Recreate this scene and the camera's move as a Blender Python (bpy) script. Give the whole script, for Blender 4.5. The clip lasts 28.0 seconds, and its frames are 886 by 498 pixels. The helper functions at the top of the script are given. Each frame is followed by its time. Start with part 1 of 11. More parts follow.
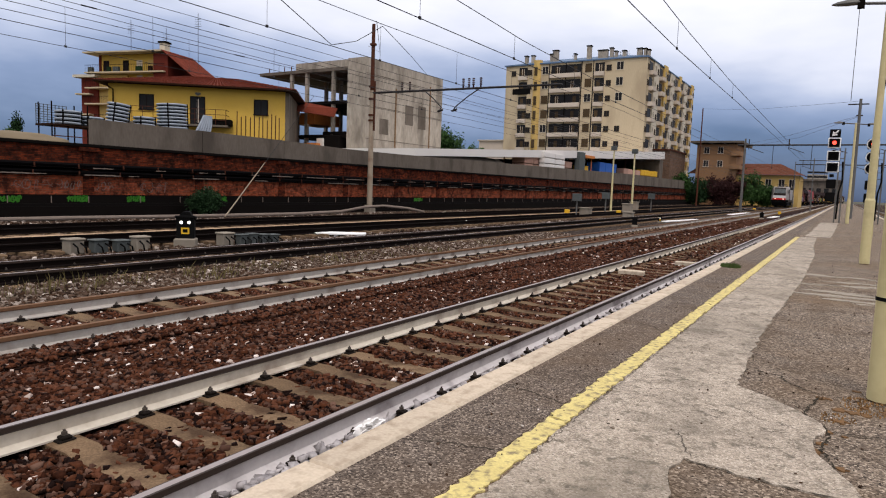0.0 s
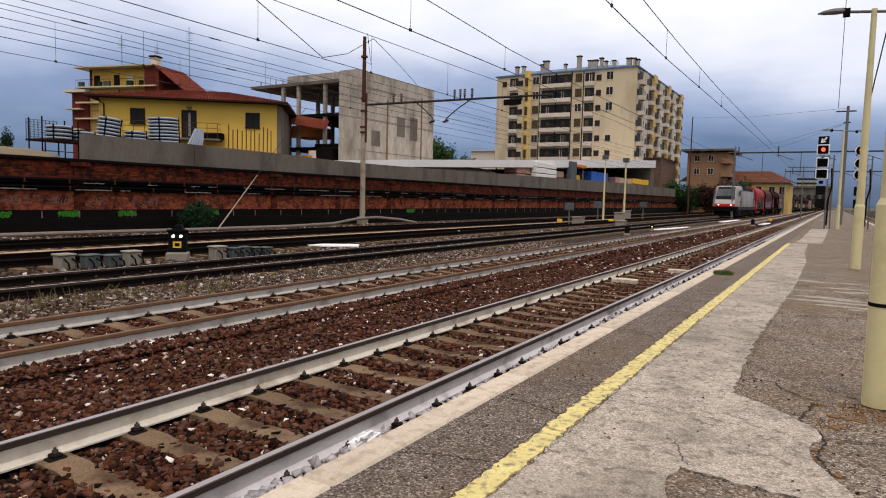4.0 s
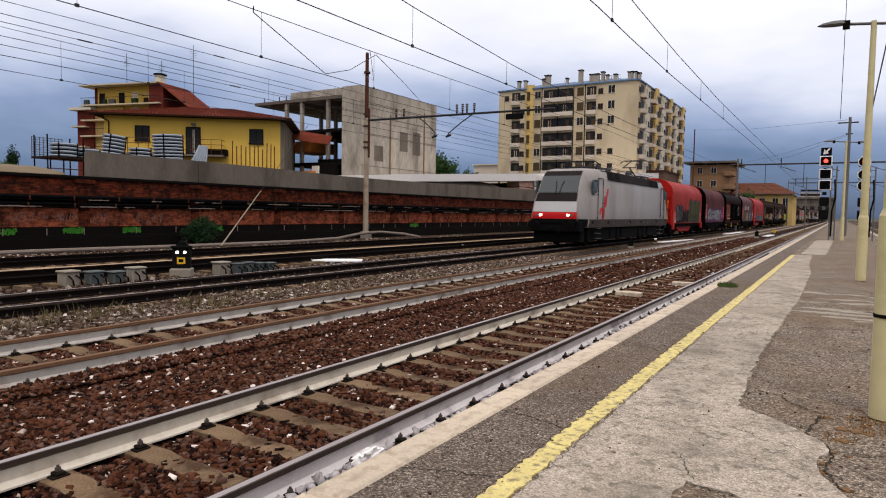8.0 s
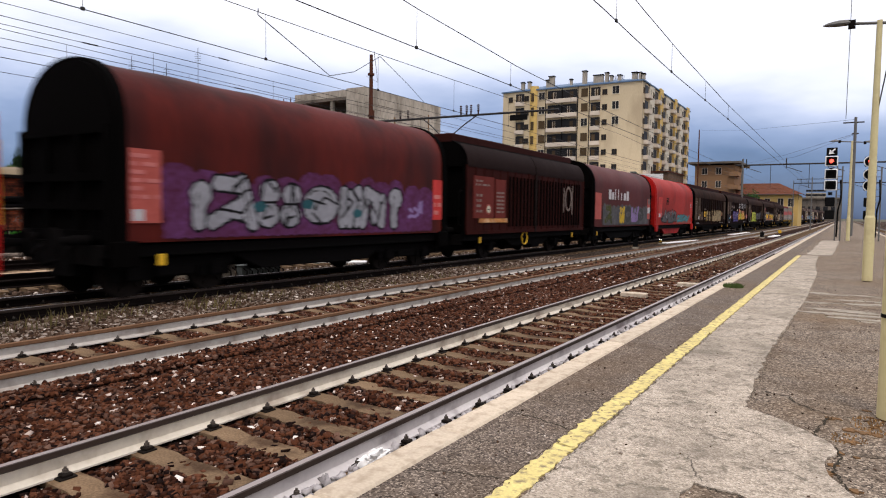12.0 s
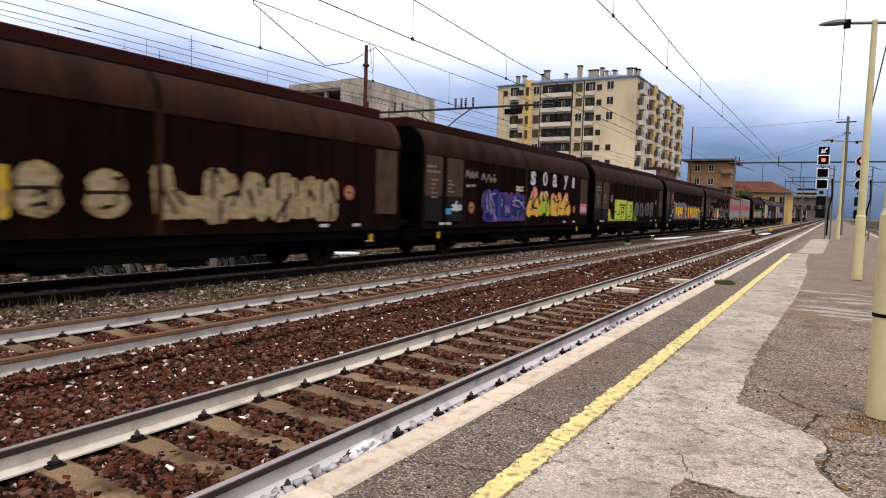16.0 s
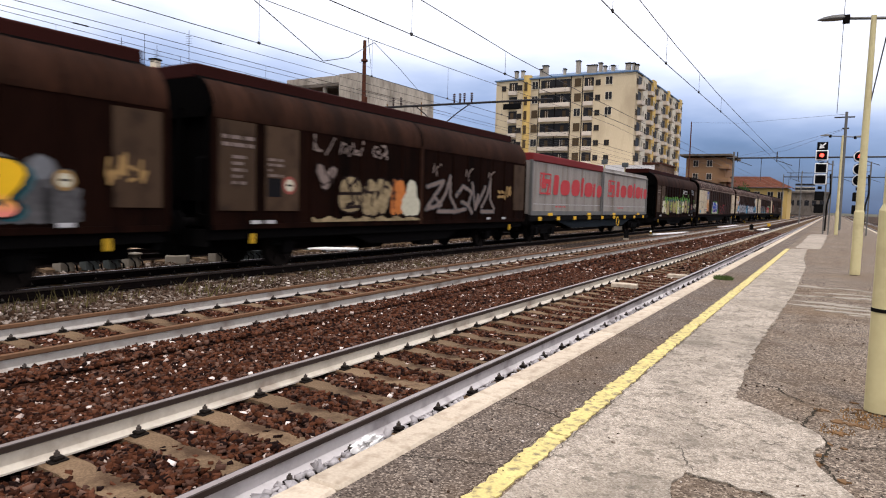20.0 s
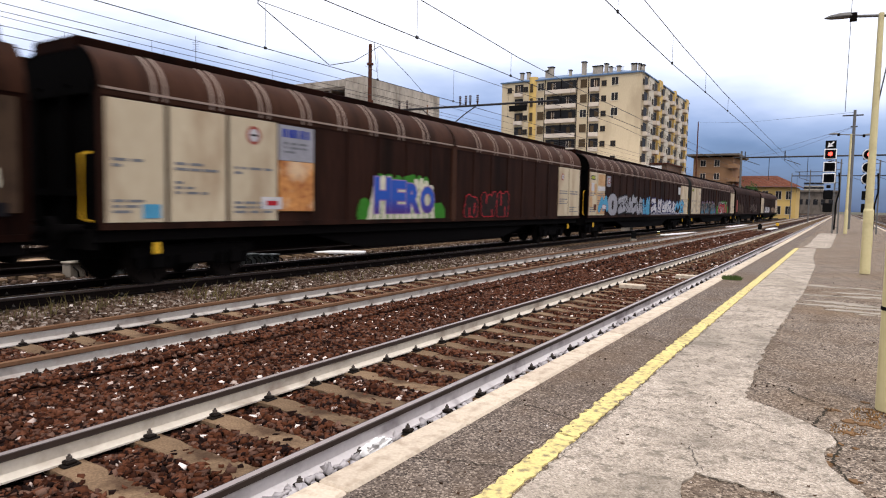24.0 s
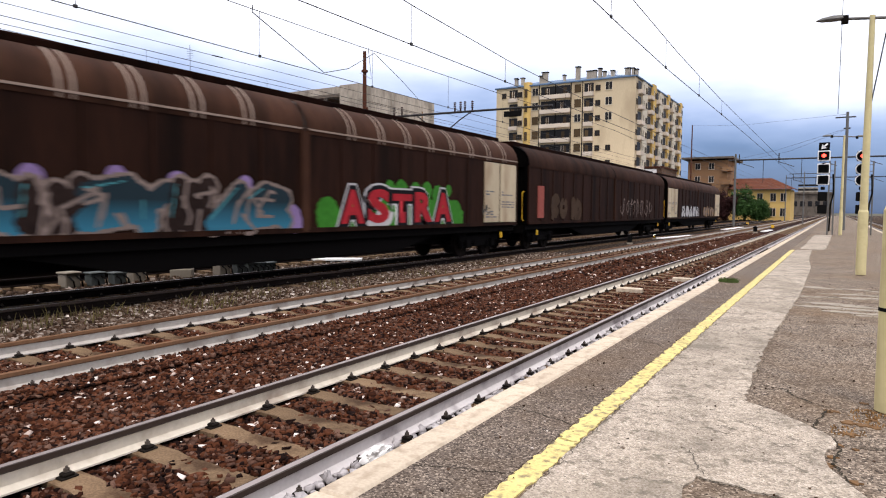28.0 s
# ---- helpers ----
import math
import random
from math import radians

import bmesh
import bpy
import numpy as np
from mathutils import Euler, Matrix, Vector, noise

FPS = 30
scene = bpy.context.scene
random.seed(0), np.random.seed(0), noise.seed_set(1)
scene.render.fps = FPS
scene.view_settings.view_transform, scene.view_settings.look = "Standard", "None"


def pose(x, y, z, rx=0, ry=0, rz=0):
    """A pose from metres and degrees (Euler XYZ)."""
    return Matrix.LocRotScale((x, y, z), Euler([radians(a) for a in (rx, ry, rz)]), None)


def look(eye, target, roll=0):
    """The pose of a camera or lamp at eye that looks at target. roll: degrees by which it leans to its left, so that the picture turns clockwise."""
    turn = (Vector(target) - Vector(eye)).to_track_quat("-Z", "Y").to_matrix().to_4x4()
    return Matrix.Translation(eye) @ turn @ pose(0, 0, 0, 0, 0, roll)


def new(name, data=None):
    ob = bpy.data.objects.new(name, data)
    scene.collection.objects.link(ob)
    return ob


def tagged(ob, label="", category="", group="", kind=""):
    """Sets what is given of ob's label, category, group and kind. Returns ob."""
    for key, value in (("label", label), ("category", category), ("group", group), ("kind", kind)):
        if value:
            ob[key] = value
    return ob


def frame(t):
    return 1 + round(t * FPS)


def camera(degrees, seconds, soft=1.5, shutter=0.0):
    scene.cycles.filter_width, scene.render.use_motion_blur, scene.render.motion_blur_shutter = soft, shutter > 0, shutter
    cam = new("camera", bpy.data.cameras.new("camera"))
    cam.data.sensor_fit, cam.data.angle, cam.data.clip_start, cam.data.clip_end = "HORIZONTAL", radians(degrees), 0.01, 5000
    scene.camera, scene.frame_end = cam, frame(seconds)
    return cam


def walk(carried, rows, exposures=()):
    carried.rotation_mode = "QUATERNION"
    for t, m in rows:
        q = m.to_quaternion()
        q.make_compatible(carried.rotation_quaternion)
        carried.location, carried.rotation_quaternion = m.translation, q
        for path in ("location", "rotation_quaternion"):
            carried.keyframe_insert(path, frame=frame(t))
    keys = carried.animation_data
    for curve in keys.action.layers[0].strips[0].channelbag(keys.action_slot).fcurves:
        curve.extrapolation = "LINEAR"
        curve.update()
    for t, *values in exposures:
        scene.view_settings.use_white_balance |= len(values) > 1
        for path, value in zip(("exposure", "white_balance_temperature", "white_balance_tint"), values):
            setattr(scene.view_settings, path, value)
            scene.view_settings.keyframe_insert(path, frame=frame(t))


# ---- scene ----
# Scale: rail gauge, goods-wagon lengths. x to the right of the view along the tracks, y along the tracks, z = 0 at rail top.
CAMERA_PATH = [
    (0, pose(0.000, 0.000, 1.610, 84.507, -2.043, 31.670)),
    (0.5, pose(-0.002, 0.002, 1.610, 84.591, -1.878, 31.510)),
    (1, pose(-0.002, 0.004, 1.609, 84.815, -1.438, 31.309)),
    (1.5, pose(-0.006, 0.001, 1.610, 85.399, -0.881, 31.148)),
    (2, pose(-0.002, -0.002, 1.611, 85.560, -0.978, 30.692)),
    (2.5, pose(-0.004, -0.004, 1.611, 85.428, -1.125, 30.669)),
    (3, pose(-0.003, -0.009, 1.610, 85.190, -1.195, 30.996)),
    (3.5, pose(-0.005, 0.002, 1.611, 85.342, -1.397, 31.036)),
    (5.5, pose(-0.000, 0.011, 1.609, 85.674, -1.224, 30.940)),
    (6, pose(0.001, 0.002, 1.611, 85.870, -1.363, 30.949)),
    (6.5, pose(0.003, 0.005, 1.611, 85.970, -1.202, 31.282)),
    (7, pose(0.003, 0.008, 1.610, 86.410, -1.148, 31.059)),
    (7.5, pose(0.001, 0.010, 1.611, 86.411, -1.125, 30.889)),
    (8, pose(0.002, 0.008, 1.612, 86.702, -0.955, 31.299)),
    (8.5, pose(0.004, 0.008, 1.612, 86.692, -0.779, 31.407)),
    (9, pose(0.000, 0.013, 1.612, 86.700, -0.640, 31.337)),
    (9.5, pose(-0.004, 0.015, 1.612, 86.512, -0.778, 31.227)),
    (10, pose(-0.002, 0.013, 1.610, 86.167, -0.834, 30.961)),
    (10.5, pose(-0.004, 0.011, 1.610, 86.230, -0.641, 30.906)),
    (11, pose(-0.003, 0.011, 1.610, 86.218, -0.792, 30.934)),
    (11.5, pose(-0.005, 0.009, 1.612, 86.465, -0.584, 31.620)),
    (12, pose(-0.005, 0.004, 1.611, 86.820, -0.782, 31.668)),
    (12.5, pose(-0.005, 0.004, 1.610, 86.283, -1.341, 32.060)),
    (14.5, pose(-0.015, 0.007, 1.608, 86.340, -1.325, 31.827)),
    (15, pose(-0.018, 0.008, 1.610, 86.305, -1.585, 31.113)),
    (15.5, pose(-0.021, 0.004, 1.609, 86.193, -1.605, 31.075)),
    (16, pose(-0.023, 0.004, 1.609, 86.207, -1.667, 31.045)),
    (16.5, pose(-0.023, 0.009, 1.607, 85.758, -1.531, 31.122)),
    (17, pose(-0.024, 0.006, 1.608, 85.942, -1.406, 31.187)),
    (17.5, pose(-0.025, -0.003, 1.608, 85.804, -1.301, 31.471)),
    (18, pose(-0.023, -0.007, 1.610, 85.912, -1.473, 31.669)),
    (18.5, pose(-0.025, -0.007, 1.610, 85.827, -1.536, 31.373)),
    (19, pose(-0.027, -0.005, 1.607, 85.862, -1.437, 31.261)),
    (19.5, pose(-0.027, -0.008, 1.609, 85.792, -1.622, 30.836)),
    (20, pose(-0.030, -0.014, 1.611, 85.805, -1.645, 30.907)),
    (20.5, pose(-0.028, -0.009, 1.606, 85.540, -1.205, 31.157)),
    (21, pose(-0.029, -0.014, 1.607, 85.443, -1.331, 31.146)),
    (21.5, pose(-0.028, -0.018, 1.610, 85.836, -1.424, 31.184)),
    (23.5, pose(-0.030, -0.022, 1.611, 86.132, -1.162, 30.986)),
    (24, pose(-0.027, -0.025, 1.611, 86.007, -1.107, 31.493)),
    (24.5, pose(-0.030, -0.023, 1.610, 86.113, -1.156, 31.686)),
    (25, pose(-0.030, -0.023, 1.610, 86.344, -1.379, 31.696)),
    (25.5, pose(-0.027, -0.028, 1.611, 86.518, -1.145, 31.887)),
    (26, pose(-0.028, -0.030, 1.612, 86.624, -1.227, 31.675)),
    (26.5, pose(-0.030, -0.027, 1.611, 86.674, -0.842, 31.063)),
    (27, pose(-0.034, -0.026, 1.611, 86.868, -0.769, 30.828)),
    (27.5, pose(-0.037, -0.028, 1.610, 86.862, -0.772, 30.887)),
    (28, pose(-0.034, -0.026, 1.612, 86.529, -0.455, 31.133)),
]
EXPOSURES = [(0, 0.26, 6560, 15), (8, 0.24, 6600, 15), (11, 0.42, 6560, 15), (16, 0.58, 6420, 15), (22, 0.66, 6400, 15), (28, 0.76, 6420, 15)]
cam = camera(68.48, 28.0, soft=1.1, shutter=0.35)
walk(cam, CAMERA_PATH, EXPOSURES)

# ---- light: overcast sky, thin high cloud, weak wide sun ----
def make_world():
    w = bpy.data.worlds.new("overcast_sky")
    scene.world = w
    w.use_nodes = True
    nt = w.node_tree
    nt.nodes.clear()
    N = nt.nodes.new
    out, bg = N("ShaderNodeOutputWorld"), N("ShaderNodeBackground")
    sky = N("ShaderNodeTexSky")
    sky.sky_type, sky.sun_disc = "NISHITA", False
    sky.sun_elevation, sky.sun_rotation = radians(SUN_ELEVATION), radians(SUN_ROTATION)
    sky_gain = N("ShaderNodeVectorMath")
    sky_gain.operation = "SCALE"
    sky_gain.inputs["Scale"].default_value = 0.1
    nt.links.new(sky.outputs[0], sky_gain.inputs[0])
    tc, sep = N("ShaderNodeTexCoord"), N("ShaderNodeSeparateXYZ")
    nt.links.new(tc.outputs["Generated"], sep.inputs[0])
    # cloud deck: stretched noise, denser overhead, slate-blue rain cloud towards the horizon
    mp = N("ShaderNodeMapping")
    mp.inputs["Scale"].default_value = (2.0, 2.0, 6.0)
    nz = N("ShaderNodeTexNoise")
    nz.inputs["Scale"].default_value, nz.inputs["Detail"].default_value = 1.6, 5.0
    nt.links.new(tc.outputs["Generated"], mp.inputs[0])
    nt.links.new(mp.outputs[0], nz.inputs["Vector"])
    add = N("ShaderNodeMath")
    add.operation = "MULTIPLY_ADD"
    add.inputs[1].default_value, add.inputs[2].default_value = 0.22, -0.11
    nt.links.new(nz.outputs[0], add.inputs[0])
    plus = N("ShaderNodeMath")
    plus.operation = "ADD"
    lean = N("ShaderNodeMath")
    lean.operation = "MULTIPLY_ADD"
    lean.inputs[1].default_value = 0.046
    nt.links.new(sep.outputs[0], lean.inputs[0])
    nt.links.new(sep.outputs[2], lean.inputs[2])
    nt.links.new(lean.outputs[0], plus.inputs[0])
    nt.links.new(add.outputs[0], plus.inputs[1])
    ramp = N("ShaderNodeValToRGB")
    el = ramp.color_ramp.elements
    el[0].position, el[0].color = 0.0, (0.045, 0.075, 0.15, 1)
    el[1].position, el[1].color = 1.0, (1.05, 1.06, 1.12, 1)
    for pos, col in SKY_STOPS:
        e = el.new(pos)
        e.color = (*col, 1)
    nt.links.new(plus.outputs[0], ramp.inputs[0])
    mix = N("ShaderNodeMix")
    mix.data_type = "RGBA"
    mix.inputs["Factor"].default_value = 0.9
    nt.links.new(sky_gain.outputs[0], mix.inputs["A"])
    nt.links.new(ramp.outputs[0], mix.inputs["B"])
    nt.links.new(mix.outputs["Result"], bg.inputs[0])
    bg.inputs[1].default_value = SKY_STRENGTH
    nt.links.new(bg.outputs[0], out.inputs[0])


SUN_ELEVATION, SUN_ROTATION, SKY_STRENGTH = 63.0, 150.0, 1.0
SKY_STOPS = [(0.05, (0.098, 0.165, 0.3)), (0.10, (0.22, 0.3, 0.47)), (0.155, (0.44, 0.515, 0.675)), (0.2, (0.69, 0.74, 0.84)), (0.26, (0.88, 0.91, 0.98)), (0.4, (1.02, 1.04, 1.09))]
make_world()
sun = new("sun", bpy.data.lights.new("sun", "SUN"))
sun.data.energy, sun.data.angle, sun.data.color = 1.3, radians(14), (1.0, 0.96, 0.9)
sun.matrix_world = look((28, -22, 100), (0, 20, 0))


# ---- materials ----
def rgb(r, g, b):
    """Linear colour from 0..255 values."""
    return tuple(((c / 255 + 0.055) / 1.055) ** 2.4 if c > 10 else c / 255 / 12.92 for c in (r, g, b))


def mat(name, c1, c2=None, rough=0.8, metal=0.0, scale=3.0, fine=40.0, mixing=0.6, bump=0.15, bump_size=0.01, rand=0.0, island=0.0,
        stain=None, stain_scale=1.0, stain_amount=0.0, stretch=(1, 1, 1), emit=0.0, spec=None):
    m = bpy.data.materials.new(name)
    m.use_nodes = True
    nt = m.node_tree
    b = nt.nodes["Principled BSDF"]
    N, L = nt.nodes.new, nt.links.new
    c2 = c2 or tuple(v * 0.7 for v in c1)
    tc, mp = N("ShaderNodeTexCoord"), N("ShaderNodeMapping")
    mp.inputs["Scale"].default_value = stretch
    L(tc.outputs["Object"], mp.inputs[0])

    def noise_tex(s, detail=4.0):
        n = N("ShaderNodeTexNoise")
        n.inputs["Scale"].default_value, n.inputs["Detail"].default_value = s, detail
        L(mp.outputs[0], n.inputs["Vector"])
        return n

    n1, n2 = noise_tex(scale), noise_tex(fine, 2.0)
    avg = N("ShaderNodeMath")
    avg.operation = "MULTIPLY_ADD"
    avg.inputs[1].default_value = 0.5
    half = N("ShaderNodeMath")
    half.operation = "MULTIPLY"
    half.inputs[1].default_value = 0.5
    L(n2.outputs[0], half.inputs[0])
    L(n1.outputs[0], avg.inputs[0])
    L(half.outputs[0], avg.inputs[2])
    rng = N("ShaderNodeMapRange")
    rng.inputs[1].default_value, rng.inputs[2].default_value = 0.5 - 0.28, 0.5 + 0.28
    rng.inputs[3].default_value, rng.inputs[4].default_value = 0.5 - mixing / 2, 0.5 + mixing / 2
    L(avg.outputs[0], rng.inputs[0])
    mx = N("ShaderNodeMix")
    mx.data_type = "RGBA"
    mx.inputs["A"].default_value, mx.inputs["B"].default_value = (*c1, 1), (*c2, 1)
    L(rng.outputs[0], mx.inputs["Factor"])
    col = mx.outputs["Result"]
    if stain:
        ns = noise_tex(stain_scale, 5.0)
        sr = N("ShaderNodeMapRange")
        sr.inputs[1].default_value, sr.inputs[2].default_value = 0.5, 0.68
        sr.inputs[3].default_value, sr.inputs[4].default_value = 0.0, stain_amount
        L(ns.outputs[0], sr.inputs[0])
        ms = N("ShaderNodeMix")
        ms.data_type = "RGBA"
        ms.inputs["B"].default_value = (*stain, 1)
        L(sr.outputs[0], ms.inputs["Factor"])
        L(col, ms.inputs["A"])
        col = ms.outputs["Result"]
    if rand or island:
        hs = N("ShaderNodeHueSaturation")
        src = N("ShaderNodeObjectInfo").outputs["Random"] if rand else N("ShaderNodeNewGeometry").outputs["Random Per Island"]
        vr = N("ShaderNodeMapRange")
        k = rand or island
        vr.inputs[3].default_value, vr.inputs[4].default_value = 1 - k, 1 + k
        L(src, vr.inputs[0])
        L(vr.outputs[0], hs.inputs["Value"])
        L(col, hs.inputs["Color"])
        col = hs.outputs[0]
    L(col, b.inputs["Base Color"])
    rr = N("ShaderNodeMapRange")
    rr.inputs[3].default_value, rr.inputs[4].default_value = max(rough - 0.1, 0.02), min(rough + 0.1, 1)
    L(n1.outputs[0], rr.inputs[0])
    L(rr.outputs[0], b.inputs["Roughness"])
    b.inputs["Metallic"].default_value = metal
    # sooty, dusty surfaces shine less than clean paint
    b.inputs["Specular IOR Level"].default_value = spec if spec is not None else (0.04 if max(c1) < 0.06 else 0.1 if max(c1) < 0.35 else 0.25)
    if bump:
        bp = N("ShaderNodeBump")
        bp.inputs["Strength"].default_value, bp.inputs["Distance"].default_value = bump, bump_size
        L(n2.outputs[0], bp.inputs["Height"])
        L(bp.outputs[0], b.inputs["Normal"])
    if emit:
        b.inputs["Emission Color"].default_value, b.inputs["Emission Strength"].default_value = (*c1, 1), emit
    return m


def stone_mat(name, colours, size):
    """Loose stones: one colour a stone, from a ramp over Random Per Island."""
    m = mat(name, (0.5, 0.5, 0.5), rough=0.95, fine=60, bump=0.3, spec=0.05)
    nt = m.node_tree
    N, L = nt.nodes.new, nt.links.new
    b = nt.nodes["Principled BSDF"]
    ramp = N("ShaderNodeValToRGB")
    ramp.color_ramp.interpolation = "CONSTANT"
    el = ramp.color_ramp.elements
    el[0].color = (*colours[0][1], 1)
    el[1].position, el[1].color = colours[1][0], (*colours[1][1], 1)
    for p, c in colours[2:]:
        e = el.new(p)
        e.color = (*c, 1)
    if size:
        v = N("ShaderNodeTexVoronoi")
        v.inputs["Scale"].default_value = 1 / size
        L(N("ShaderNodeTexCoord").outputs["Object"], v.inputs["Vector"])
        sp = N("ShaderNodeSeparateColor")
        L(v.outputs["Color"], sp.inputs[0])
        L(sp.outputs[0], ramp.inputs[0])
        bp = N("ShaderNodeBump")
        bp.invert = True
        bp.inputs["Strength"].default_value, bp.inputs["Distance"].default_value = 1.0, size * 0.8
        L(v.outputs["Distance"], bp.inputs["Height"])
        L(bp.outputs[0], b.inputs["Normal"])
    else:
        L(N("ShaderNodeNewGeometry").outputs["Random Per Island"], ramp.inputs[0])
    hs = N("ShaderNodeMix")
    hs.data_type, hs.blend_type = "RGBA", "MULTIPLY"
    hs.inputs["Factor"].default_value = 0.5
    n = N("ShaderNodeTexNoise")
    n.inputs["Scale"].default_value = 25
    L(N("ShaderNodeTexCoord").outputs["Object"], n.inputs["Vector"])
    L(ramp.outputs[0], hs.inputs["A"])
    L(n.outputs["Fac"], hs.inputs["B"])
    gray = N("ShaderNodeHueSaturation")
    gray.inputs["Saturation"].default_value = 1.12
    gray.inputs["Value"].default_value = 1.35
    L(hs.outputs["Result"], gray.inputs["Color"])
    L(gray.outputs[0], b.inputs["Base Color"])
    return m


def brick_mat(name, c1, c2, mortar, w=0.26, h=0.07):
    m = mat(name, c1, c2, rough=1.0, spec=0.04)
    nt = m.node_tree
    N, L = nt.nodes.new, nt.links.new
    b = nt.nodes["Principled BSDF"]
    tc, mp = N("ShaderNodeTexCoord"), N("ShaderNodeMapping")
    mp.inputs["Rotation"].default_value = (0, radians(90), radians(90))
    sepx, comb = N("ShaderNodeSeparateXYZ"), N("ShaderNodeCombineXYZ")
    L(tc.outputs["Object"], sepx.inputs[0])
    L(sepx.outputs[1], comb.inputs[0])
    L(sepx.outputs[2], comb.inputs[1])
    br = N("ShaderNodeTexBrick")
    br.inputs["Color1"].default_value, br.inputs["Color2"].default_value, br.inputs["Mortar"].default_value = (*c1, 1), (*c2, 1), (*mortar, 1)
    br.inputs["Scale"].default_value, br.inputs["Brick Width"].default_value, br.inputs["Row Height"].default_value = 1.0, w, h
    br.inputs["Mortar Size"].default_value, br.inputs["Bias"].default_value = 0.009, 0.0
    L(comb.outputs[0], br.inputs["Vector"])
    n = N("ShaderNodeTexNoise")
    n.inputs["Scale"].default_value, n.inputs["Detail"].default_value, n.inputs["Roughness"].default_value = 2.6, 8, 0.75
    L(tc.outputs["Object"], n.inputs["Vector"])
    rmp = N("ShaderNodeMapRange")
    rmp.inputs[1].default_value, rmp.inputs[2].default_value, rmp.inputs[3].default_value, rmp.inputs[4].default_value = 0.42, 0.61, 0.0, 0.88
    L(n.outputs[0], rmp.inputs[0])
    mx = N("ShaderNodeMix")
    mx.data_type = "RGBA"
    mx.inputs["B"].default_value = (0.009, 0.006, 0.005, 1)
    L(rmp.outputs[0], mx.inputs["Factor"])
    L(br.outputs["Color"], mx.inputs["A"])
    L(mx.outputs["Result"], b.inputs["Base Color"])
    bp = N("ShaderNodeBump")
    bp.invert = True
    bp.inputs["Strength"].default_value, bp.inputs["Distance"].default_value = 0.6, 0.015
    L(br.outputs["Fac"], bp.inputs["Height"])
    L(bp.outputs[0], b.inputs["Normal"])
    return m


def asphalt_mat(name, stops, size, stain, amount, fleck=0.0):
    """Worn asphalt: single grains of aggregate in a dark binder, with broad dusty stains."""
    m = mat(name, (0.2, 0.2, 0.2), spec=0.15, rough=0.97, scale=1.1, fine=30, bump=0)
    nt = m.node_tree
    N, L = nt.nodes.new, nt.links.new
    b = nt.nodes["Principled BSDF"]
    co = N("ShaderNodeTexCoord").outputs["Object"]
    v = N("ShaderNodeTexVoronoi")
    v.inputs["Scale"].default_value = 1 / size
    L(co, v.inputs["Vector"])
    sp = N("ShaderNodeSeparateColor")
    L(v.outputs["Color"], sp.inputs[0])
    ramp = N("ShaderNodeValToRGB")
    el = ramp.color_ramp.elements
    el[0].color, el[1].color = (*stops[0], 1), (*stops[-1], 1)
    for k, c in enumerate(stops[1:-1]):
        e = el.new((k + 1) / (len(stops) - 1))
        e.color = (*c, 1)
    L(sp.outputs[0], ramp.inputs[0])
    col = ramp.outputs[0]
    for s, lo, hi, a, c in ((0.55, 0.45, 0.68, amount, stain), (2.4, 0.46, 0.66, amount * 0.8, tuple(x * 0.4 for x in stain)), (17.0, 0.53, 0.63, fleck, tuple(x * 0.45 for x in stain)), (6.0, 0.56, 0.64, fleck, tuple(x * 0.6 for x in stain))):
        n = N("ShaderNodeTexNoise")
        n.inputs["Scale"].default_value, n.inputs["Detail"].default_value, n.inputs["Roughness"].default_value = s, 8, 0.7
        L(co, n.inputs["Vector"])
        r = N("ShaderNodeMapRange")
        r.inputs[1].default_value, r.inputs[2].default_value, r.inputs[4].default_value = lo, hi, a
        L(n.outputs[0], r.inputs[0])
        mx = N("ShaderNodeMix")
        mx.data_type = "RGBA"
        mx.inputs["B"].default_value = (*c, 1)
        L(r.outputs[0], mx.inputs["Factor"])
        L(col, mx.inputs["A"])
        col = mx.outputs["Result"]
    L(col, b.inputs["Base Color"])
    bp = N("ShaderNodeBump")
    bp.invert = True
    bp.inputs["Strength"].default_value, bp.inputs["Distance"].default_value = 0.8, size * 0.5
    L(v.outputs["Distance"], bp.inputs["Height"])
    L(bp.outputs[0], b.inputs["Normal"])
    return m


M = {}
STONE_BROWN = [(0, (0.03, 0.012, 0.0075)), (0.22, (0.07, 0.029, 0.0175)), (0.42, (0.01, 0.005, 0.004)), (0.6, (0.1, 0.045, 0.029)), (0.76, (0.075, 0.042, 0.031)), (0.9, (0.13, 0.078, 0.058)), (0.976, (0.45, 0.36, 0.31)), (0.99, (0.72, 0.63, 0.57))]
STONE_GREY = [(0, (0.085, 0.058, 0.043)), (0.3, (0.027, 0.017, 0.012)), (0.5, (0.155, 0.12, 0.095)), (0.68, (0.05, 0.03, 0.02)), (0.88, (0.27, 0.225, 0.19)), (0.98, (0.56, 0.49, 0.43))]
M["stone_brown"], M["stone_grey"] = stone_mat("ballast_stone_brown", STONE_BROWN, 0), stone_mat("ballast_stone_grey", STONE_GREY, 0)
# beds take 0.4 of the stone colours, as shade in the gaps
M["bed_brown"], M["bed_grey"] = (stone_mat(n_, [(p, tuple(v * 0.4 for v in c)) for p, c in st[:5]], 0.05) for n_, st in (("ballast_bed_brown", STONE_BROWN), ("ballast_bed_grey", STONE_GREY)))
M["bed_dark"] = stone_mat("yard_bed", [(0, (0.026, 0.017, 0.012)), (0.35, (0.05, 0.033, 0.023)), (0.6, (0.012, 0.008, 0.006)), (0.8, (0.095, 0.066, 0.047)), (0.94, (0.22, 0.17, 0.13))], 0.07)
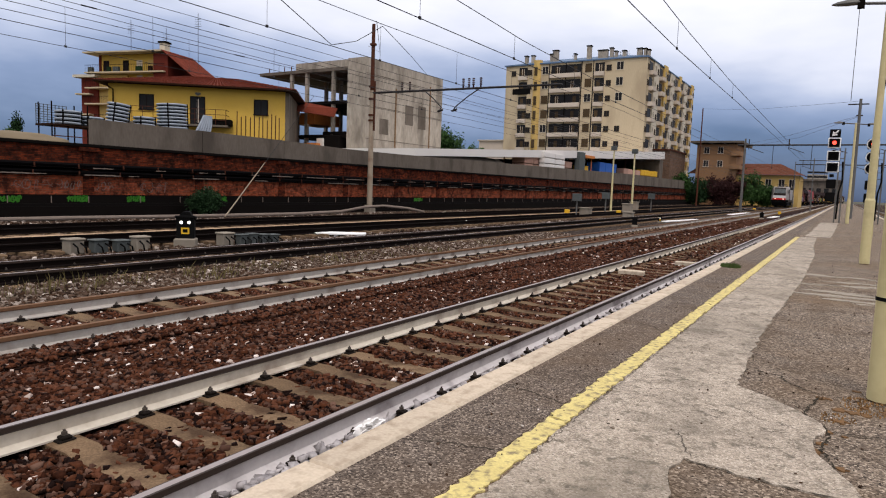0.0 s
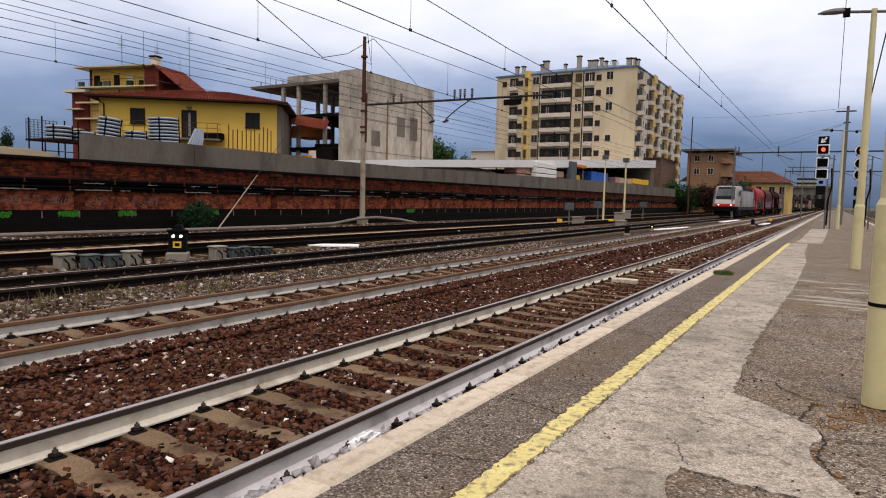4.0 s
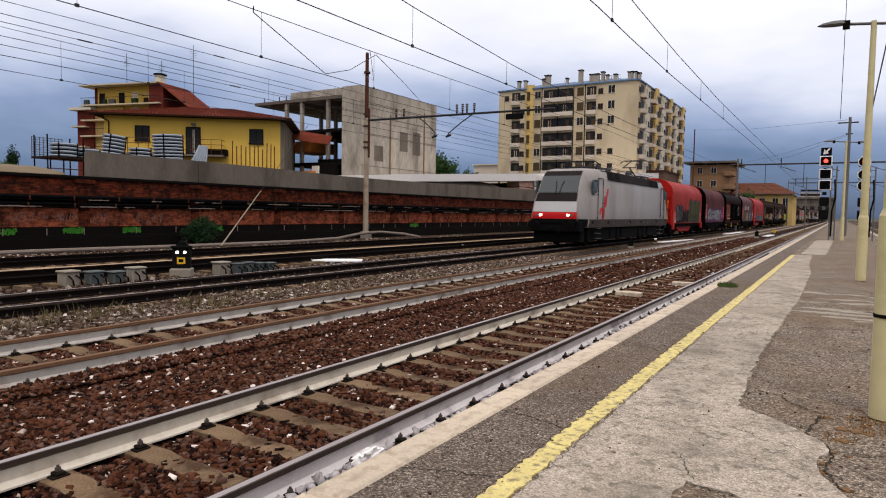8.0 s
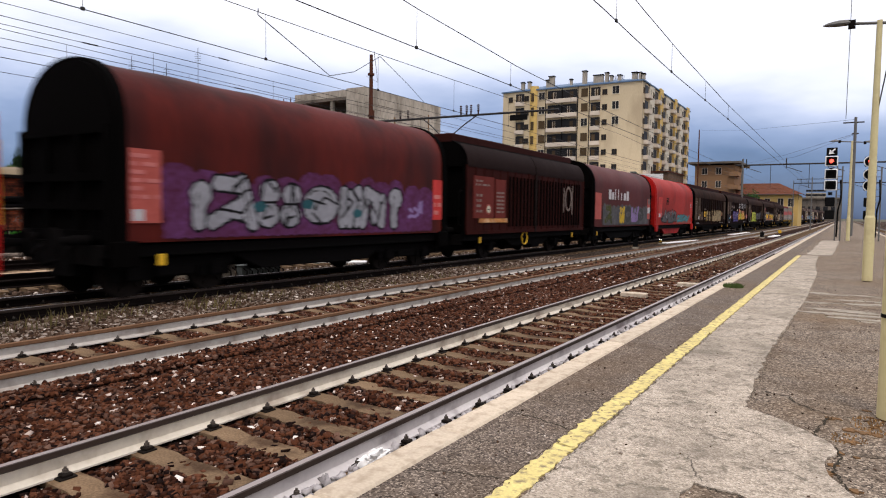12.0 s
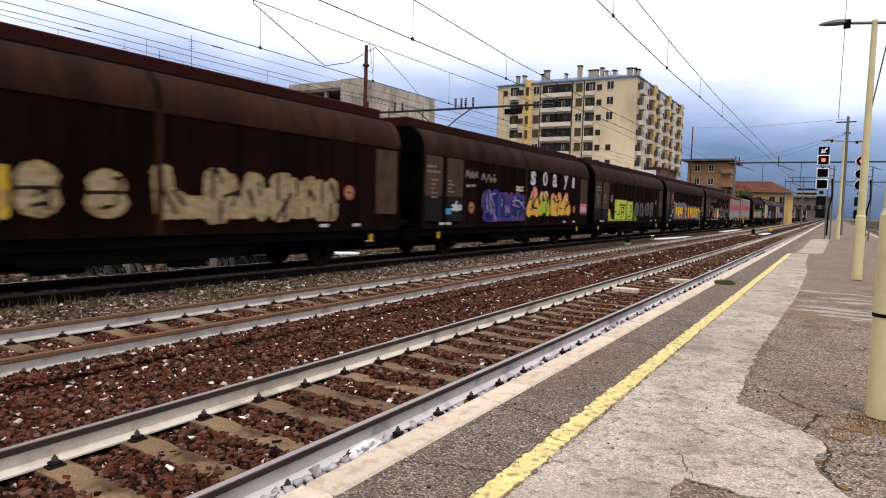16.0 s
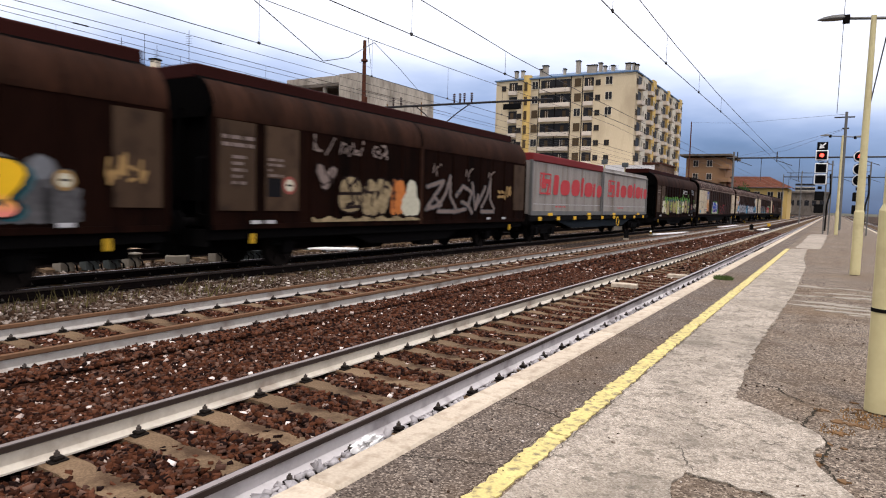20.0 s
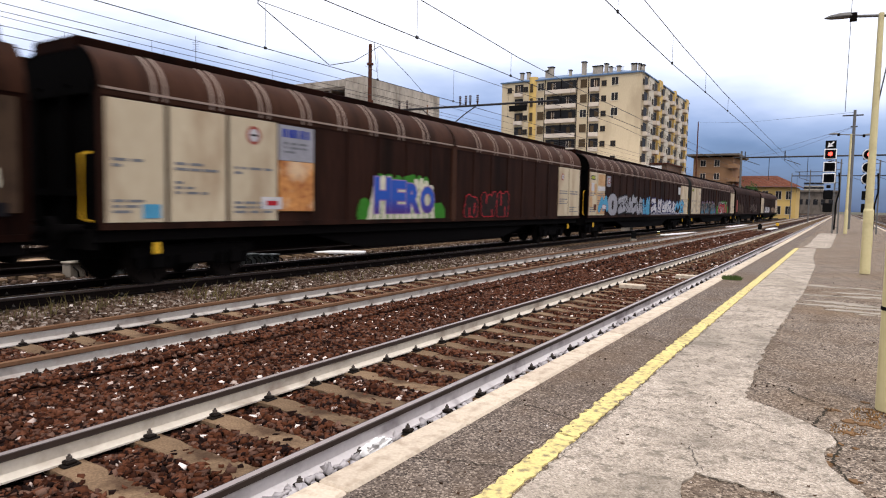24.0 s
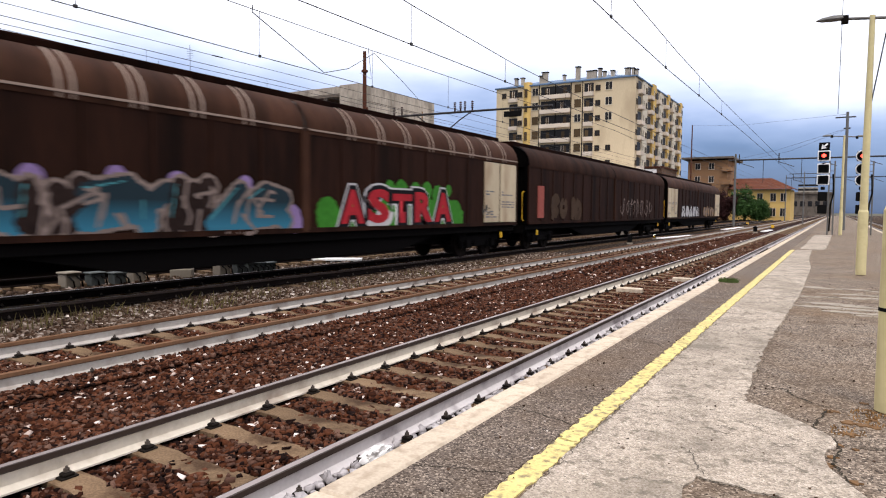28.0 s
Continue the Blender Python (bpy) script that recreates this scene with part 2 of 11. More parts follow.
SPECS = dict(
    earth=dict(c1=(0.09, 0.075, 0.05), c2=(0.05, 0.055, 0.03), scale=0.15, fine=3),
    rail_head=dict(c1=rgb(66, 53, 45), c2=rgb(40, 31, 26), rough=0.6, spec=0.2, scale=2, fine=30, bump=0.03),
    rail_head_tan=dict(c1=rgb(128, 94, 66), c2=rgb(78, 55, 40), rough=0.75, spec=0.15, scale=2, fine=30, bump=0.03),
    rail_band=dict(c1=rgb(176, 165, 160), c2=rgb(142, 129, 123), rough=0.4, metal=0.6, spec=0.3, scale=3, fine=30, bump=0.02, stretch=(1, 0.2, 1)),
    rail_white=dict(c1=rgb(214, 206, 190), c2=rgb(176, 164, 146), rough=0.8, scale=1.5, fine=25, stain=rgb(104, 76, 56), stain_scale=2.2, stain_amount=0.6),
    rail_grey=dict(c1=rgb(186, 179, 170), c2=rgb(144, 136, 126), rough=0.8, scale=1.5, fine=25, stain=rgb(95, 75, 62), stain_scale=2.2, stain_amount=0.7),
    rail_rust=dict(c1=rgb(25, 18, 15), c2=rgb(13, 10, 9), rough=0.9, scale=3, fine=40),
    sleeper=dict(c1=rgb(130, 107, 82), c2=rgb(80, 63, 47), rough=0.97, spec=0.08, scale=3, fine=60, mixing=1.3, rand=0.16, stain=rgb(54, 37, 26), stain_scale=4, stain_amount=0.7, bump=0.5),
    clip=dict(c1=(0.008, 0.007, 0.006), c2=(0.02, 0.015, 0.012), rough=0.6, metal=0.4, fine=80),
    rail_lilac=dict(c1=rgb(212, 206, 203), c2=rgb(178, 171, 168), rough=0.8, scale=1.5, fine=25, stain=rgb(104, 92, 92), stain_scale=2.6, stain_amount=0.7),
    coping=dict(c1=rgb(203, 187, 164), c2=rgb(168, 153, 133), rough=0.97, spec=0.15, scale=1.4, fine=60, rand=0.07, mixing=1.1, stain=rgb(118, 99, 77), stain_scale=12, stain_amount=0.45, bump=0.4),
    yellow_line=dict(c1=rgb(216, 199, 126), c2=rgb(180, 162, 106), rough=0.9, scale=5, fine=70, mixing=1.5, stain=rgb(126, 113, 86), stain_scale=24, stain_amount=1.0, bump=0.5),
    concrete=dict(c1=rgb(116, 106, 95), c2=rgb(84, 76, 67), rough=0.95, scale=0.5, fine=12, mixing=0.8, stain=rgb(67, 60, 53), stain_scale=0.7, stain_amount=0.7, stretch=(1, 1, 0.35)),
    concrete_light=dict(c1=rgb(178, 168, 152), c2=rgb(130, 120, 107), rough=0.95, scale=0.45, fine=5, mixing=1.4, stain=rgb(106, 98, 87), stain_scale=0.8, stain_amount=0.75, stretch=(1, 1, 0.35)),
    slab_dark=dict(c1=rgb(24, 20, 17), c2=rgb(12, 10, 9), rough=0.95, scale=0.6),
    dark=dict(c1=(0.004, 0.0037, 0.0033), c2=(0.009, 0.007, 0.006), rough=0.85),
    conduit=dict(c1=rgb(13, 10, 10), c2=rgb(8, 7, 7), rough=0.7, scale=2),
    bracket=dict(c1=rgb(138, 124, 112), c2=rgb(92, 80, 72), rough=0.8),
    plaster_yellow=dict(c1=rgb(210, 173, 78), c2=rgb(193, 154, 65), rough=0.95, scale=0.6, fine=15, mixing=0.7, bump=0.1, stain=rgb(177, 143, 74), stain_scale=0.5, stain_amount=0.35),
    roof_tile=dict(c1=rgb(125, 58, 40), c2=rgb(84, 40, 30), rough=0.9, scale=1.2, fine=14, mixing=0.9, island=0.15),
    wood_dark=dict(c1=rgb(50, 32, 22), c2=rgb(35, 22, 16), rough=0.8),
    shutter=dict(c1=rgb(36, 29, 28), c2=rgb(24, 20, 20), rough=0.7),
    plaster_beige=dict(c1=rgb(198, 180, 148), c2=rgb(172, 155, 126), rough=0.95, scale=0.25, fine=6, mixing=0.8, stain=rgb(150, 132, 106), stain_scale=0.35, stain_amount=0.5, stretch=(1, 1, 0.3)),
    plaster_pale=dict(c1=rgb(202, 192, 172), c2=rgb(182, 172, 152), rough=0.95, scale=0.25, fine=6),
    plaster_gold=dict(c1=rgb(206, 174, 104), c2=rgb(182, 150, 88), rough=0.95, scale=0.4, fine=6),
    balcony=dict(c1=rgb(206, 192, 174), c2=rgb(178, 164, 147), rough=0.9, scale=0.5, rand=0.08),
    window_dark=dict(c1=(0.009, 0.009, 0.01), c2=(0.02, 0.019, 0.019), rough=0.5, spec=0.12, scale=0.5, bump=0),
    window_brown=dict(c1=rgb(83, 67, 46), c2=rgb(62, 50, 35), rough=0.7, rand=0.2),
    roof_blue=dict(c1=rgb(94, 116, 140), c2=rgb(78, 98, 122), rough=0.6),
    plaster_orange=dict(c1=rgb(148, 114, 84), c2=rgb(124, 94, 68), rough=0.95, scale=0.4),
    plaster_red=dict(c1=rgb(112, 48, 36), c2=rgb(82, 36, 28), rough=0.95, scale=0.6),
    white_roof=dict(c1=rgb(226, 220, 212), c2=rgb(200, 194, 186), rough=0.6, scale=0.3),
    zinc=dict(c1=rgb(158, 166, 174), c2=rgb(112, 120, 128), rough=0.7, scale=2),
    rust=dict(c1=rgb(92, 54, 38), c2=rgb(60, 36, 28), rough=0.9),
    mast=dict(c1=rgb(166, 152, 130), c2=rgb(136, 122, 104), rough=0.8, scale=1.2, stain=rgb(104, 66, 46), stain_scale=1.0, stain_amount=0.8),
    pole=dict(c1=rgb(206, 194, 146), c2=rgb(182, 168, 122), rough=0.55, scale=1.5, fine=20, stain=rgb(150, 130, 98), stain_scale=2.5, stain_amount=0.4, bump=0.08),
    galvanised=dict(c1=rgb(114, 112, 108), c2=rgb(90, 88, 84), rough=0.6, metal=0.4),
    black=dict(c1=(0.003, 0.003, 0.003), c2=(0.007, 0.0065, 0.006), rough=0.85, spec=0.06),
    white=dict(c1=rgb(236, 234, 230), c2=rgb(216, 212, 206), rough=0.6, fine=20),
    red_lens=dict(c1=(1.0, 0.05, 0.03), rough=0.3, emit=3.5, bump=0),
    head_lamp=dict(c1=(1.0, 0.8, 0.55), rough=0.3, emit=3.2, bump=0),
    lamp_white=dict(c1=(1.0, 0.95, 0.85), rough=0.3, emit=3.0, bump=0),
    yellow_paint=dict(c1=rgb(226, 178, 40), c2=rgb(196, 150, 30), rough=0.6),
    box_grey=dict(c1=rgb(88, 92, 90), c2=rgb(66, 70, 68), rough=0.7, scale=3, rand=0.12),
    box_concrete=dict(c1=rgb(149, 139, 124), c2=rgb(119, 110, 97), rough=0.95, scale=4, rand=0.1),
    blue=dict(c1=rgb(36, 96, 176), c2=rgb(28, 80, 156), rough=0.6),
    cardboard=dict(c1=rgb(190, 150, 130), c2=rgb(164, 126, 110), rough=0.9, rand=0.2),
    orange_wood=dict(c1=rgb(206, 128, 62), c2=rgb(178, 104, 50), rough=0.8, scale=2),
    slab_tan=dict(c1=rgb(176, 148, 116), c2=rgb(128, 104, 80), rough=0.97, scale=2, fine=30, mixing=1.2, rand=0.15, stain=rgb(82, 64, 50), stain_scale=2.5, stain_amount=0.6),
    sand=dict(c1=rgb(128, 114, 92), c2=rgb(102, 90, 72), rough=1.0, scale=2, fine=30),
    wire=dict(c1=(0.03, 0.03, 0.032), c2=(0.05, 0.045, 0.04), rough=0.5, metal=0.6),
    insulator=dict(c1=rgb(52, 30, 26), c2=rgb(36, 24, 22), rough=0.3),
    leaf=dict(c1=(0.024, 0.06, 0.013), c2=(0.042, 0.085, 0.022), rough=0.6, scale=0.6, fine=4, island=0.45),
    leaf_dark=dict(c1=(0.012, 0.03, 0.012), c2=(0.025, 0.05, 0.02), rough=0.6, scale=0.6, fine=4, island=0.4),
    leaf_red=dict(c1=(0.03, 0.012, 0.012), c2=(0.045, 0.02, 0.018), rough=0.6, scale=0.6, fine=4, island=0.4),
    weed=dict(c1=(0.085, 0.08, 0.028), c2=(0.15, 0.11, 0.045), rough=0.8, scale=3, island=0.35),
    moss=dict(c1=(0.045, 0.08, 0.02), c2=(0.08, 0.1, 0.03), rough=0.9, scale=5, island=0.3),
    bark=dict(c1=(0.06, 0.045, 0.03), c2=(0.035, 0.028, 0.02), rough=0.95),
    # rolling stock
    silver=dict(c1=rgb(152, 145, 139), c2=rgb(130, 123, 117), rough=0.42, metal=0.15, scale=0.5, fine=6, mixing=0.6, bump=0.02, stain=rgb(108, 99, 94), stain_scale=0.6, stain_amount=0.5, stretch=(1, 1, 0.25)),
    loco_white=dict(c1=rgb(185, 182, 178), c2=rgb(167, 164, 160), rough=0.4, scale=1, bump=0.02),
    loco_red=dict(c1=rgb(196, 22, 20), c2=rgb(172, 17, 17), rough=0.45, scale=1, bump=0.02),
    loco_lower=dict(c1=rgb(70, 62, 56), c2=rgb(48, 42, 38), rough=0.8, scale=0.7, stain=rgb(36, 31, 28), stain_scale=0.8, stain_amount=0.5),
    loco_skirt=dict(c1=rgb(30, 27, 26), c2=rgb(19, 17, 17), rough=0.7, scale=1),
    loco_roof=dict(c1=rgb(42, 36, 34), c2=rgb(28, 24, 22), rough=0.7, scale=0.8),
    glass=dict(c1=(0.03, 0.038, 0.034), c2=(0.05, 0.06, 0.054), rough=0.08, scale=0.5, bump=0, spec=0.6),
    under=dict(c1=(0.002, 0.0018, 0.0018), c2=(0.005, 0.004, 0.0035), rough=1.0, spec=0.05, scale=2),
    wheel=dict(c1=(0.008, 0.006, 0.005), c2=(0.016, 0.012, 0.01), rough=0.8, metal=0.2),
    wagon_red=dict(c1=rgb(168, 24, 16), c2=rgb(132, 17, 12), rough=0.55, spec=0.12, scale=0.8, fine=10, stain=rgb(70, 18, 15), stain_scale=0.9, stain_amount=0.55, stretch=(1, 1, 0.4)),
    hood_red=dict(c1=rgb(160, 37, 22), c2=rgb(122, 25, 15), rough=0.6, spec=0.12, scale=0.6, fine=8, mixing=0.8, stain=rgb(54, 16, 12), stain_scale=0.7, stain_amount=0.6, stretch=(1, 0.5, 0.5), bump=0.2, bump_size=0.03),
    hood_maroon=dict(c1=rgb(90, 24, 14), c2=rgb(56, 14, 9), rough=0.62, spec=0.1, scale=0.6, fine=8, mixing=0.8, stain=rgb(32, 10, 8), stain_scale=0.8, stain_amount=0.75, stretch=(1, 0.9, 0.25), bump=0.2, bump_size=0.03),
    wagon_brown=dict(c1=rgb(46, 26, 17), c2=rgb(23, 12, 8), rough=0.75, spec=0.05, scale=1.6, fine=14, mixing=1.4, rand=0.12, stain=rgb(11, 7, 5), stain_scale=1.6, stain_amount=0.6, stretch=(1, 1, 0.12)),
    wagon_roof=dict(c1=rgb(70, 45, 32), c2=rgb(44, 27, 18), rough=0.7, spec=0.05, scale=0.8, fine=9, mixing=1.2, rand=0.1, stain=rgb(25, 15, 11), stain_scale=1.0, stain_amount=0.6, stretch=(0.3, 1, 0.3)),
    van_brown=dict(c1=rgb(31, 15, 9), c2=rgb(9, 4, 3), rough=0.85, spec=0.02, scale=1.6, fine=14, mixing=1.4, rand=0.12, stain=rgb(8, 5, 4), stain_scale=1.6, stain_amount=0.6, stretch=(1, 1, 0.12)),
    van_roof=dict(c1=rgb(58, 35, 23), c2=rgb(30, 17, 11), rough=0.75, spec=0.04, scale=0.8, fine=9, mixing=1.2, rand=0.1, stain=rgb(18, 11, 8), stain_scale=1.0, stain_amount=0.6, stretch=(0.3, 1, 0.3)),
    roof_far=dict(c1=rgb(112, 68, 50), c2=rgb(80, 48, 36), rough=0.95, scale=1.2, fine=14, mixing=0.9, island=0.15),
    wagon_ridge=dict(c1=rgb(52, 20, 15), c2=rgb(30, 13, 10), rough=0.75, scale=0.7),
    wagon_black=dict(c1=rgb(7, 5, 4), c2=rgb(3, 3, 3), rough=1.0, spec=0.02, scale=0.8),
    wagon_panel=dict(c1=rgb(78, 60, 44), c2=rgb(54, 40, 29), rough=0.75, spec=0.08, scale=1.5, rand=0.15, stain=rgb(36, 25, 19), stain_scale=2, stain_amount=0.6),
    cream=dict(c1=rgb(190, 175, 147), c2=rgb(164, 147, 118), rough=0.7, scale=1.0, fine=10, rand=0.08, stain=rgb(124, 95, 65), stain_scale=1.2, stain_amount=0.55, stretch=(1, 1, 0.4)),
    ochre=dict(c1=rgb(196, 136, 74), c2=rgb(122, 66, 32), rough=0.8, scale=1.6, fine=9, mixing=1.7, stain=rgb(206, 184, 150), stain_scale=1.4, stain_amount=0.6),
    roof_seam=dict(c1=rgb(150, 132, 118), c2=rgb(122, 104, 92), rough=0.7, scale=2),
    container=dict(c1=rgb(150, 143, 135), c2=rgb(124, 117, 109), rough=0.6, scale=0.7, fine=9, stain=rgb(96, 82, 72), stain_scale=1.1, stain_amount=0.65, stretch=(1, 1.6, 0.14)),
    container_top=dict(c1=rgb(117, 37, 36), c2=rgb(95, 31, 31), rough=0.7, scale=0.6),
    sign_red=dict(c1=rgb(181, 47, 49), c2=rgb(158, 41, 42), rough=0.6, scale=1.5),
)
for key, spec in SPECS.items():
    M[key] = mat(key, **spec)
M["asphalt"] = asphalt_mat("asphalt_edge", (rgb(44, 38, 34), rgb(78, 68, 60), rgb(95, 84, 74), rgb(109, 97, 86), rgb(162, 147, 130)), 0.009, rgb(101, 81, 60), 0.55)
M["asphalt_dark"] = asphalt_mat("asphalt_platform", (rgb(46, 40, 35), rgb(90, 79, 68), rgb(109, 96, 83), rgb(125, 111, 96), rgb(178, 162, 142)), 0.0105, rgb(105, 83, 59), 0.6)
M["patch"] = asphalt_mat("mortar_strip", (rgb(126, 115, 101), rgb(152, 140, 124), rgb(167, 154, 137), rgb(178, 165, 148), rgb(202, 189, 172)), 0.008, rgb(134, 123, 107), 0.7, 0.8)
M["dry_grass"] = mat("dry_grass", (0.2, 0.1, 0.035), (0.27, 0.16, 0.07), rough=0.95, island=0.35)
M["rust_stain"] = mat("rust_stain", rgb(122, 90, 58), rgb(98, 77, 56), rough=0.97, scale=9, fine=60, mixing=1.4, bump=0.5)
SPRAY = dict(black=(20, 18, 20), grey=(122, 122, 124), silver=(160, 158, 162), white=(208, 204, 202), olive=(96, 98, 48), green=(86, 140, 48), lime=(176, 184, 74), yellow=(226, 184, 50),
             sand=(172, 136, 86), orange=(214, 126, 62), pink=(216, 128, 120), salmon=(168, 90, 78), redspray=(178, 42, 50), purple=(96, 62, 110), lilac=(150, 124, 170), navy=(36, 40, 92), blue=(46, 64, 150),
             sky=(84, 158, 190), teal=(48, 92, 98), turquoise=(74, 140, 146), cream=(222, 214, 186), wallgreen=(60, 130, 40), pale=(140, 122, 112), ash=(74, 72, 70))
for key, c in SPRAY.items():
    M["s_" + key] = mat("spray_" + key, tuple(v * 0.82 for v in rgb(*c)), tuple(v * 0.5 for v in rgb(*c)), rough=0.75, scale=1.2, fine=9, mixing=1.2, bump=0.02, spec=0.1)


# ---- mesh helpers ----
def box(bm, x0, x1, y0, y1, z0, z1, turn=None):
    """An axis-aligned block, optionally turned by a matrix afterwards."""
    vs = [bm.verts.new(p) for p in ((x0, y0, z0), (x1, y0, z0), (x1, y1, z0), (x0, y1, z0), (x0, y0, z1), (x1, y0, z1), (x1, y1, z1), (x0, y1, z1))]
    for f in ((3, 2, 1, 0), (4, 5, 6, 7), (0, 1, 5, 4), (1, 2, 6, 5), (2, 3, 7, 6), (3, 0, 4, 7)):
        bm.faces.new([vs[i] for i in f])
    if turn is not None:
        bmesh.ops.transform(bm, matrix=turn, verts=vs)
    return vs


def rbox(bm, x0, x1, y0, y1, z0, z1, r=0.02, turn=None):
    """A block with chamfered edges."""
    t = bmesh.new()
    box(t, x0, x1, y0, y1, z0, z1)
    bmesh.ops.bevel(t, geom=list(t.edges), offset=r, segments=1, affect="EDGES")
    if turn is not None:
        bmesh.ops.transform(t, matrix=turn, verts=list(t.verts))
    me = bpy.data.meshes.new("tmp")
    t.to_mesh(me)
    t.free()
    bm.from_mesh(me)
    bpy.data.meshes.remove(me)


def tube(bm, p0, p1, r0, r1=None, seg=10, caps=True):
    p0, p1 = Vector(p0), Vector(p1)
    r1 = r0 if r1 is None else r1
    q = (p1 - p0).to_track_quat("Z", "Y")
    rings = []
    for p, r in ((p0, r0), (p1, r1)):
        rings.append([bm.verts.new(p + q @ Vector((r * math.cos(2 * math.pi * i / seg), r * math.sin(2 * math.pi * i / seg), 0))) for i in range(seg)])
    for i in range(seg):
        j = (i + 1) % seg
        bm.faces.new((rings[0][i], rings[0][j], rings[1][j], rings[1][i]))
    if caps:
        bm.faces.new(rings[0][::-1])
        bm.faces.new(rings[1])


def path_tube(bm, pts, r, seg=8):
    """A bent tube through the points."""
    pts = [Vector(p) for p in pts]
    rings = []
    for i, p in enumerate(pts):
        d = (pts[min(i + 1, len(pts) - 1)] - pts[max(i - 1, 0)]).normalized()
        q = d.to_track_quat("Z", "Y")
        rings.append([bm.verts.new(p + q @ Vector((r * math.cos(2 * math.pi * k / seg), r * math.sin(2 * math.pi * k / seg), 0))) for k in range(seg)])
    for a, b in zip(rings, rings[1:]):
        for i in range(seg):
            j = (i + 1) % seg
            bm.faces.new((a[i], a[j], b[j], b[i]))
    bm.faces.new(rings[0][::-1])
    bm.faces.new(rings[-1])


def prism_y(bm, profile, y0, y1):
    """A closed (x, z) outline, drawn out along y."""
    a = [bm.verts.new((x, y0, z)) for x, z in profile]
    b = [bm.verts.new((x, y1, z)) for x, z in profile]
    n = len(a)
    for i in range(n):
        j = (i + 1) % n
        bm.faces.new((a[i], b[i], b[j], a[j]))
    bm.faces.new(a)
    bm.faces.new(b[::-1])
    return a + b


def poly_z(bm, outline, z0, z1):
    """A closed (x, y) outline, raised from z0 to z1."""
    a = [bm.verts.new((x, y, z0)) for x, y in outline]
    b = [bm.verts.new((x, y, z1)) for x, y in outline]
    n = len(a)
    for i in range(n):
        j = (i + 1) % n
        bm.faces.new((a[i], a[j], b[j], b[i]))
    bm.faces.new(a[::-1])
    bm.faces.new(b)


def mesh_of(name, bm, material, smooth=None):
    bmesh.ops.recalc_face_normals(bm, faces=list(bm.faces))
    me = bpy.data.meshes.new(name)
    bm.to_mesh(me)
    bm.free()
    me.materials.append(material)
    if smooth:
        me.polygons.foreach_set("use_smooth", [True] * len(me.polygons))
        me.set_sharp_from_angle(angle=radians(smooth))
    return me


def part(name, bm, material, parent=None, label="", smooth=None):
    ob = new(name, mesh_of(name, bm, material, smooth))
    ob.parent = parent
    return tagged(ob, label)


def twin(name, me, parent, m):
    """Another object on the same mesh, under a parent."""
    ob = new(name, me)
    ob.parent = parent
    ob.matrix_basis = m
    return ob


def thing(name, label, category, group="", kind="", m=None):
    ob = new(name)
    ob.empty_display_size = 0.2
    if m is not None:
        ob.matrix_basis = m
    return tagged(ob, label, category, group, kind)


def single(name, bm, material, label, category, group="", kind="", smooth=None, m=None):
    ob = part(name, bm, material, None, label, smooth)
    if m is not None:
        ob.matrix_basis = m
    return tagged(ob, label, category, group, kind)


def sheet(name, x0, x1, y0, y1, z, material, parent=None, step=None):
    bm = bmesh.new()
    nx = max(1, int((x1 - x0) / step)) if step else 1
    ny = max(1, int((y1 - y0) / step)) if step else 1
    vs = [[bm.verts.new((x0 + (x1 - x0) * i / nx, y0 + (y1 - y0) * j / ny, z)) for j in range(ny + 1)] for i in range(nx + 1)]
    for i in range(nx):
        for j in range(ny):
            bm.faces.new((vs[i][j], vs[i + 1][j], vs[i + 1][j + 1], vs[i][j + 1]))
    return part(name, bm, material, parent)


ICO = None


def stones(name, n, area, height, size, material, seed, label, parent=None, flat=0.7):
    """Loose ballast: n small lumps, joined. area(rng, n) gives the x, y of each; height(x, y) the ground."""
    global ICO
    if ICO is None:
        t = bmesh.new()
        bmesh.ops.create_cube(t, size=1.5)
        bmesh.ops.triangulate(t, faces=list(t.faces))
        ICO = (np.array([v.co[:] for v in t.verts]), np.array([[v.index for v in f.verts] for f in t.faces]))
        t.free()
    V, Fc = ICO
    rng = np.random.default_rng(seed)
    x, y = area(rng, n)
    n = len(x)
    z = height(x, y)
    r = size * rng.uniform(0.6, 1.35, n)
    sc = rng.uniform(0.5, 1.3, (n, 3)) * r[:, None]
    sc[:, 2] *= flat
    a = rng.uniform(0, 2 * np.pi, n)
    tilt = rng.normal(0, 0.6, n)
    P = (V[None] + rng.uniform(-0.42, 0.42, (n, len(V), 3))) * sc[:, None, :]
    ca, sa, ct, st = np.cos(a)[:, None], np.sin(a)[:, None], np.cos(tilt)[:, None], np.sin(tilt)[:, None]
    px, py, pz = P[..., 0], P[..., 1], P[..., 2]
    px, pz = px * ct + pz * st, -px * st + pz * ct
    px, py = px * ca - py * sa, px * sa + py * ca
    W = np.stack([px + x[:, None], py + y[:, None], pz + z[:, None] + r[:, None] * 0.2], -1).reshape(-1, 3)
    faces = (Fc[None] + (np.arange(n) * len(V))[:, None, None]).reshape(-1, 3)
    me = bpy.data.meshes.new(name)
    me.vertices.add(len(W))
    me.vertices.foreach_set("co", W.ravel())
    me.loops.add(faces.size)
    me.loops.foreach_set("vertex_index", faces.ravel())
    me.polygons.add(len(faces))
    me.polygons.foreach_set("loop_start", np.arange(0, faces.size, 3))
    me.polygons.foreach_set("loop_total", np.full(len(faces), 3))
    me.update(calc_edges=True)
    me.materials.append(material)
    ob = new(name, me)
    ob.parent = parent
    return tagged(ob, label, "ballast", kind="stuff")


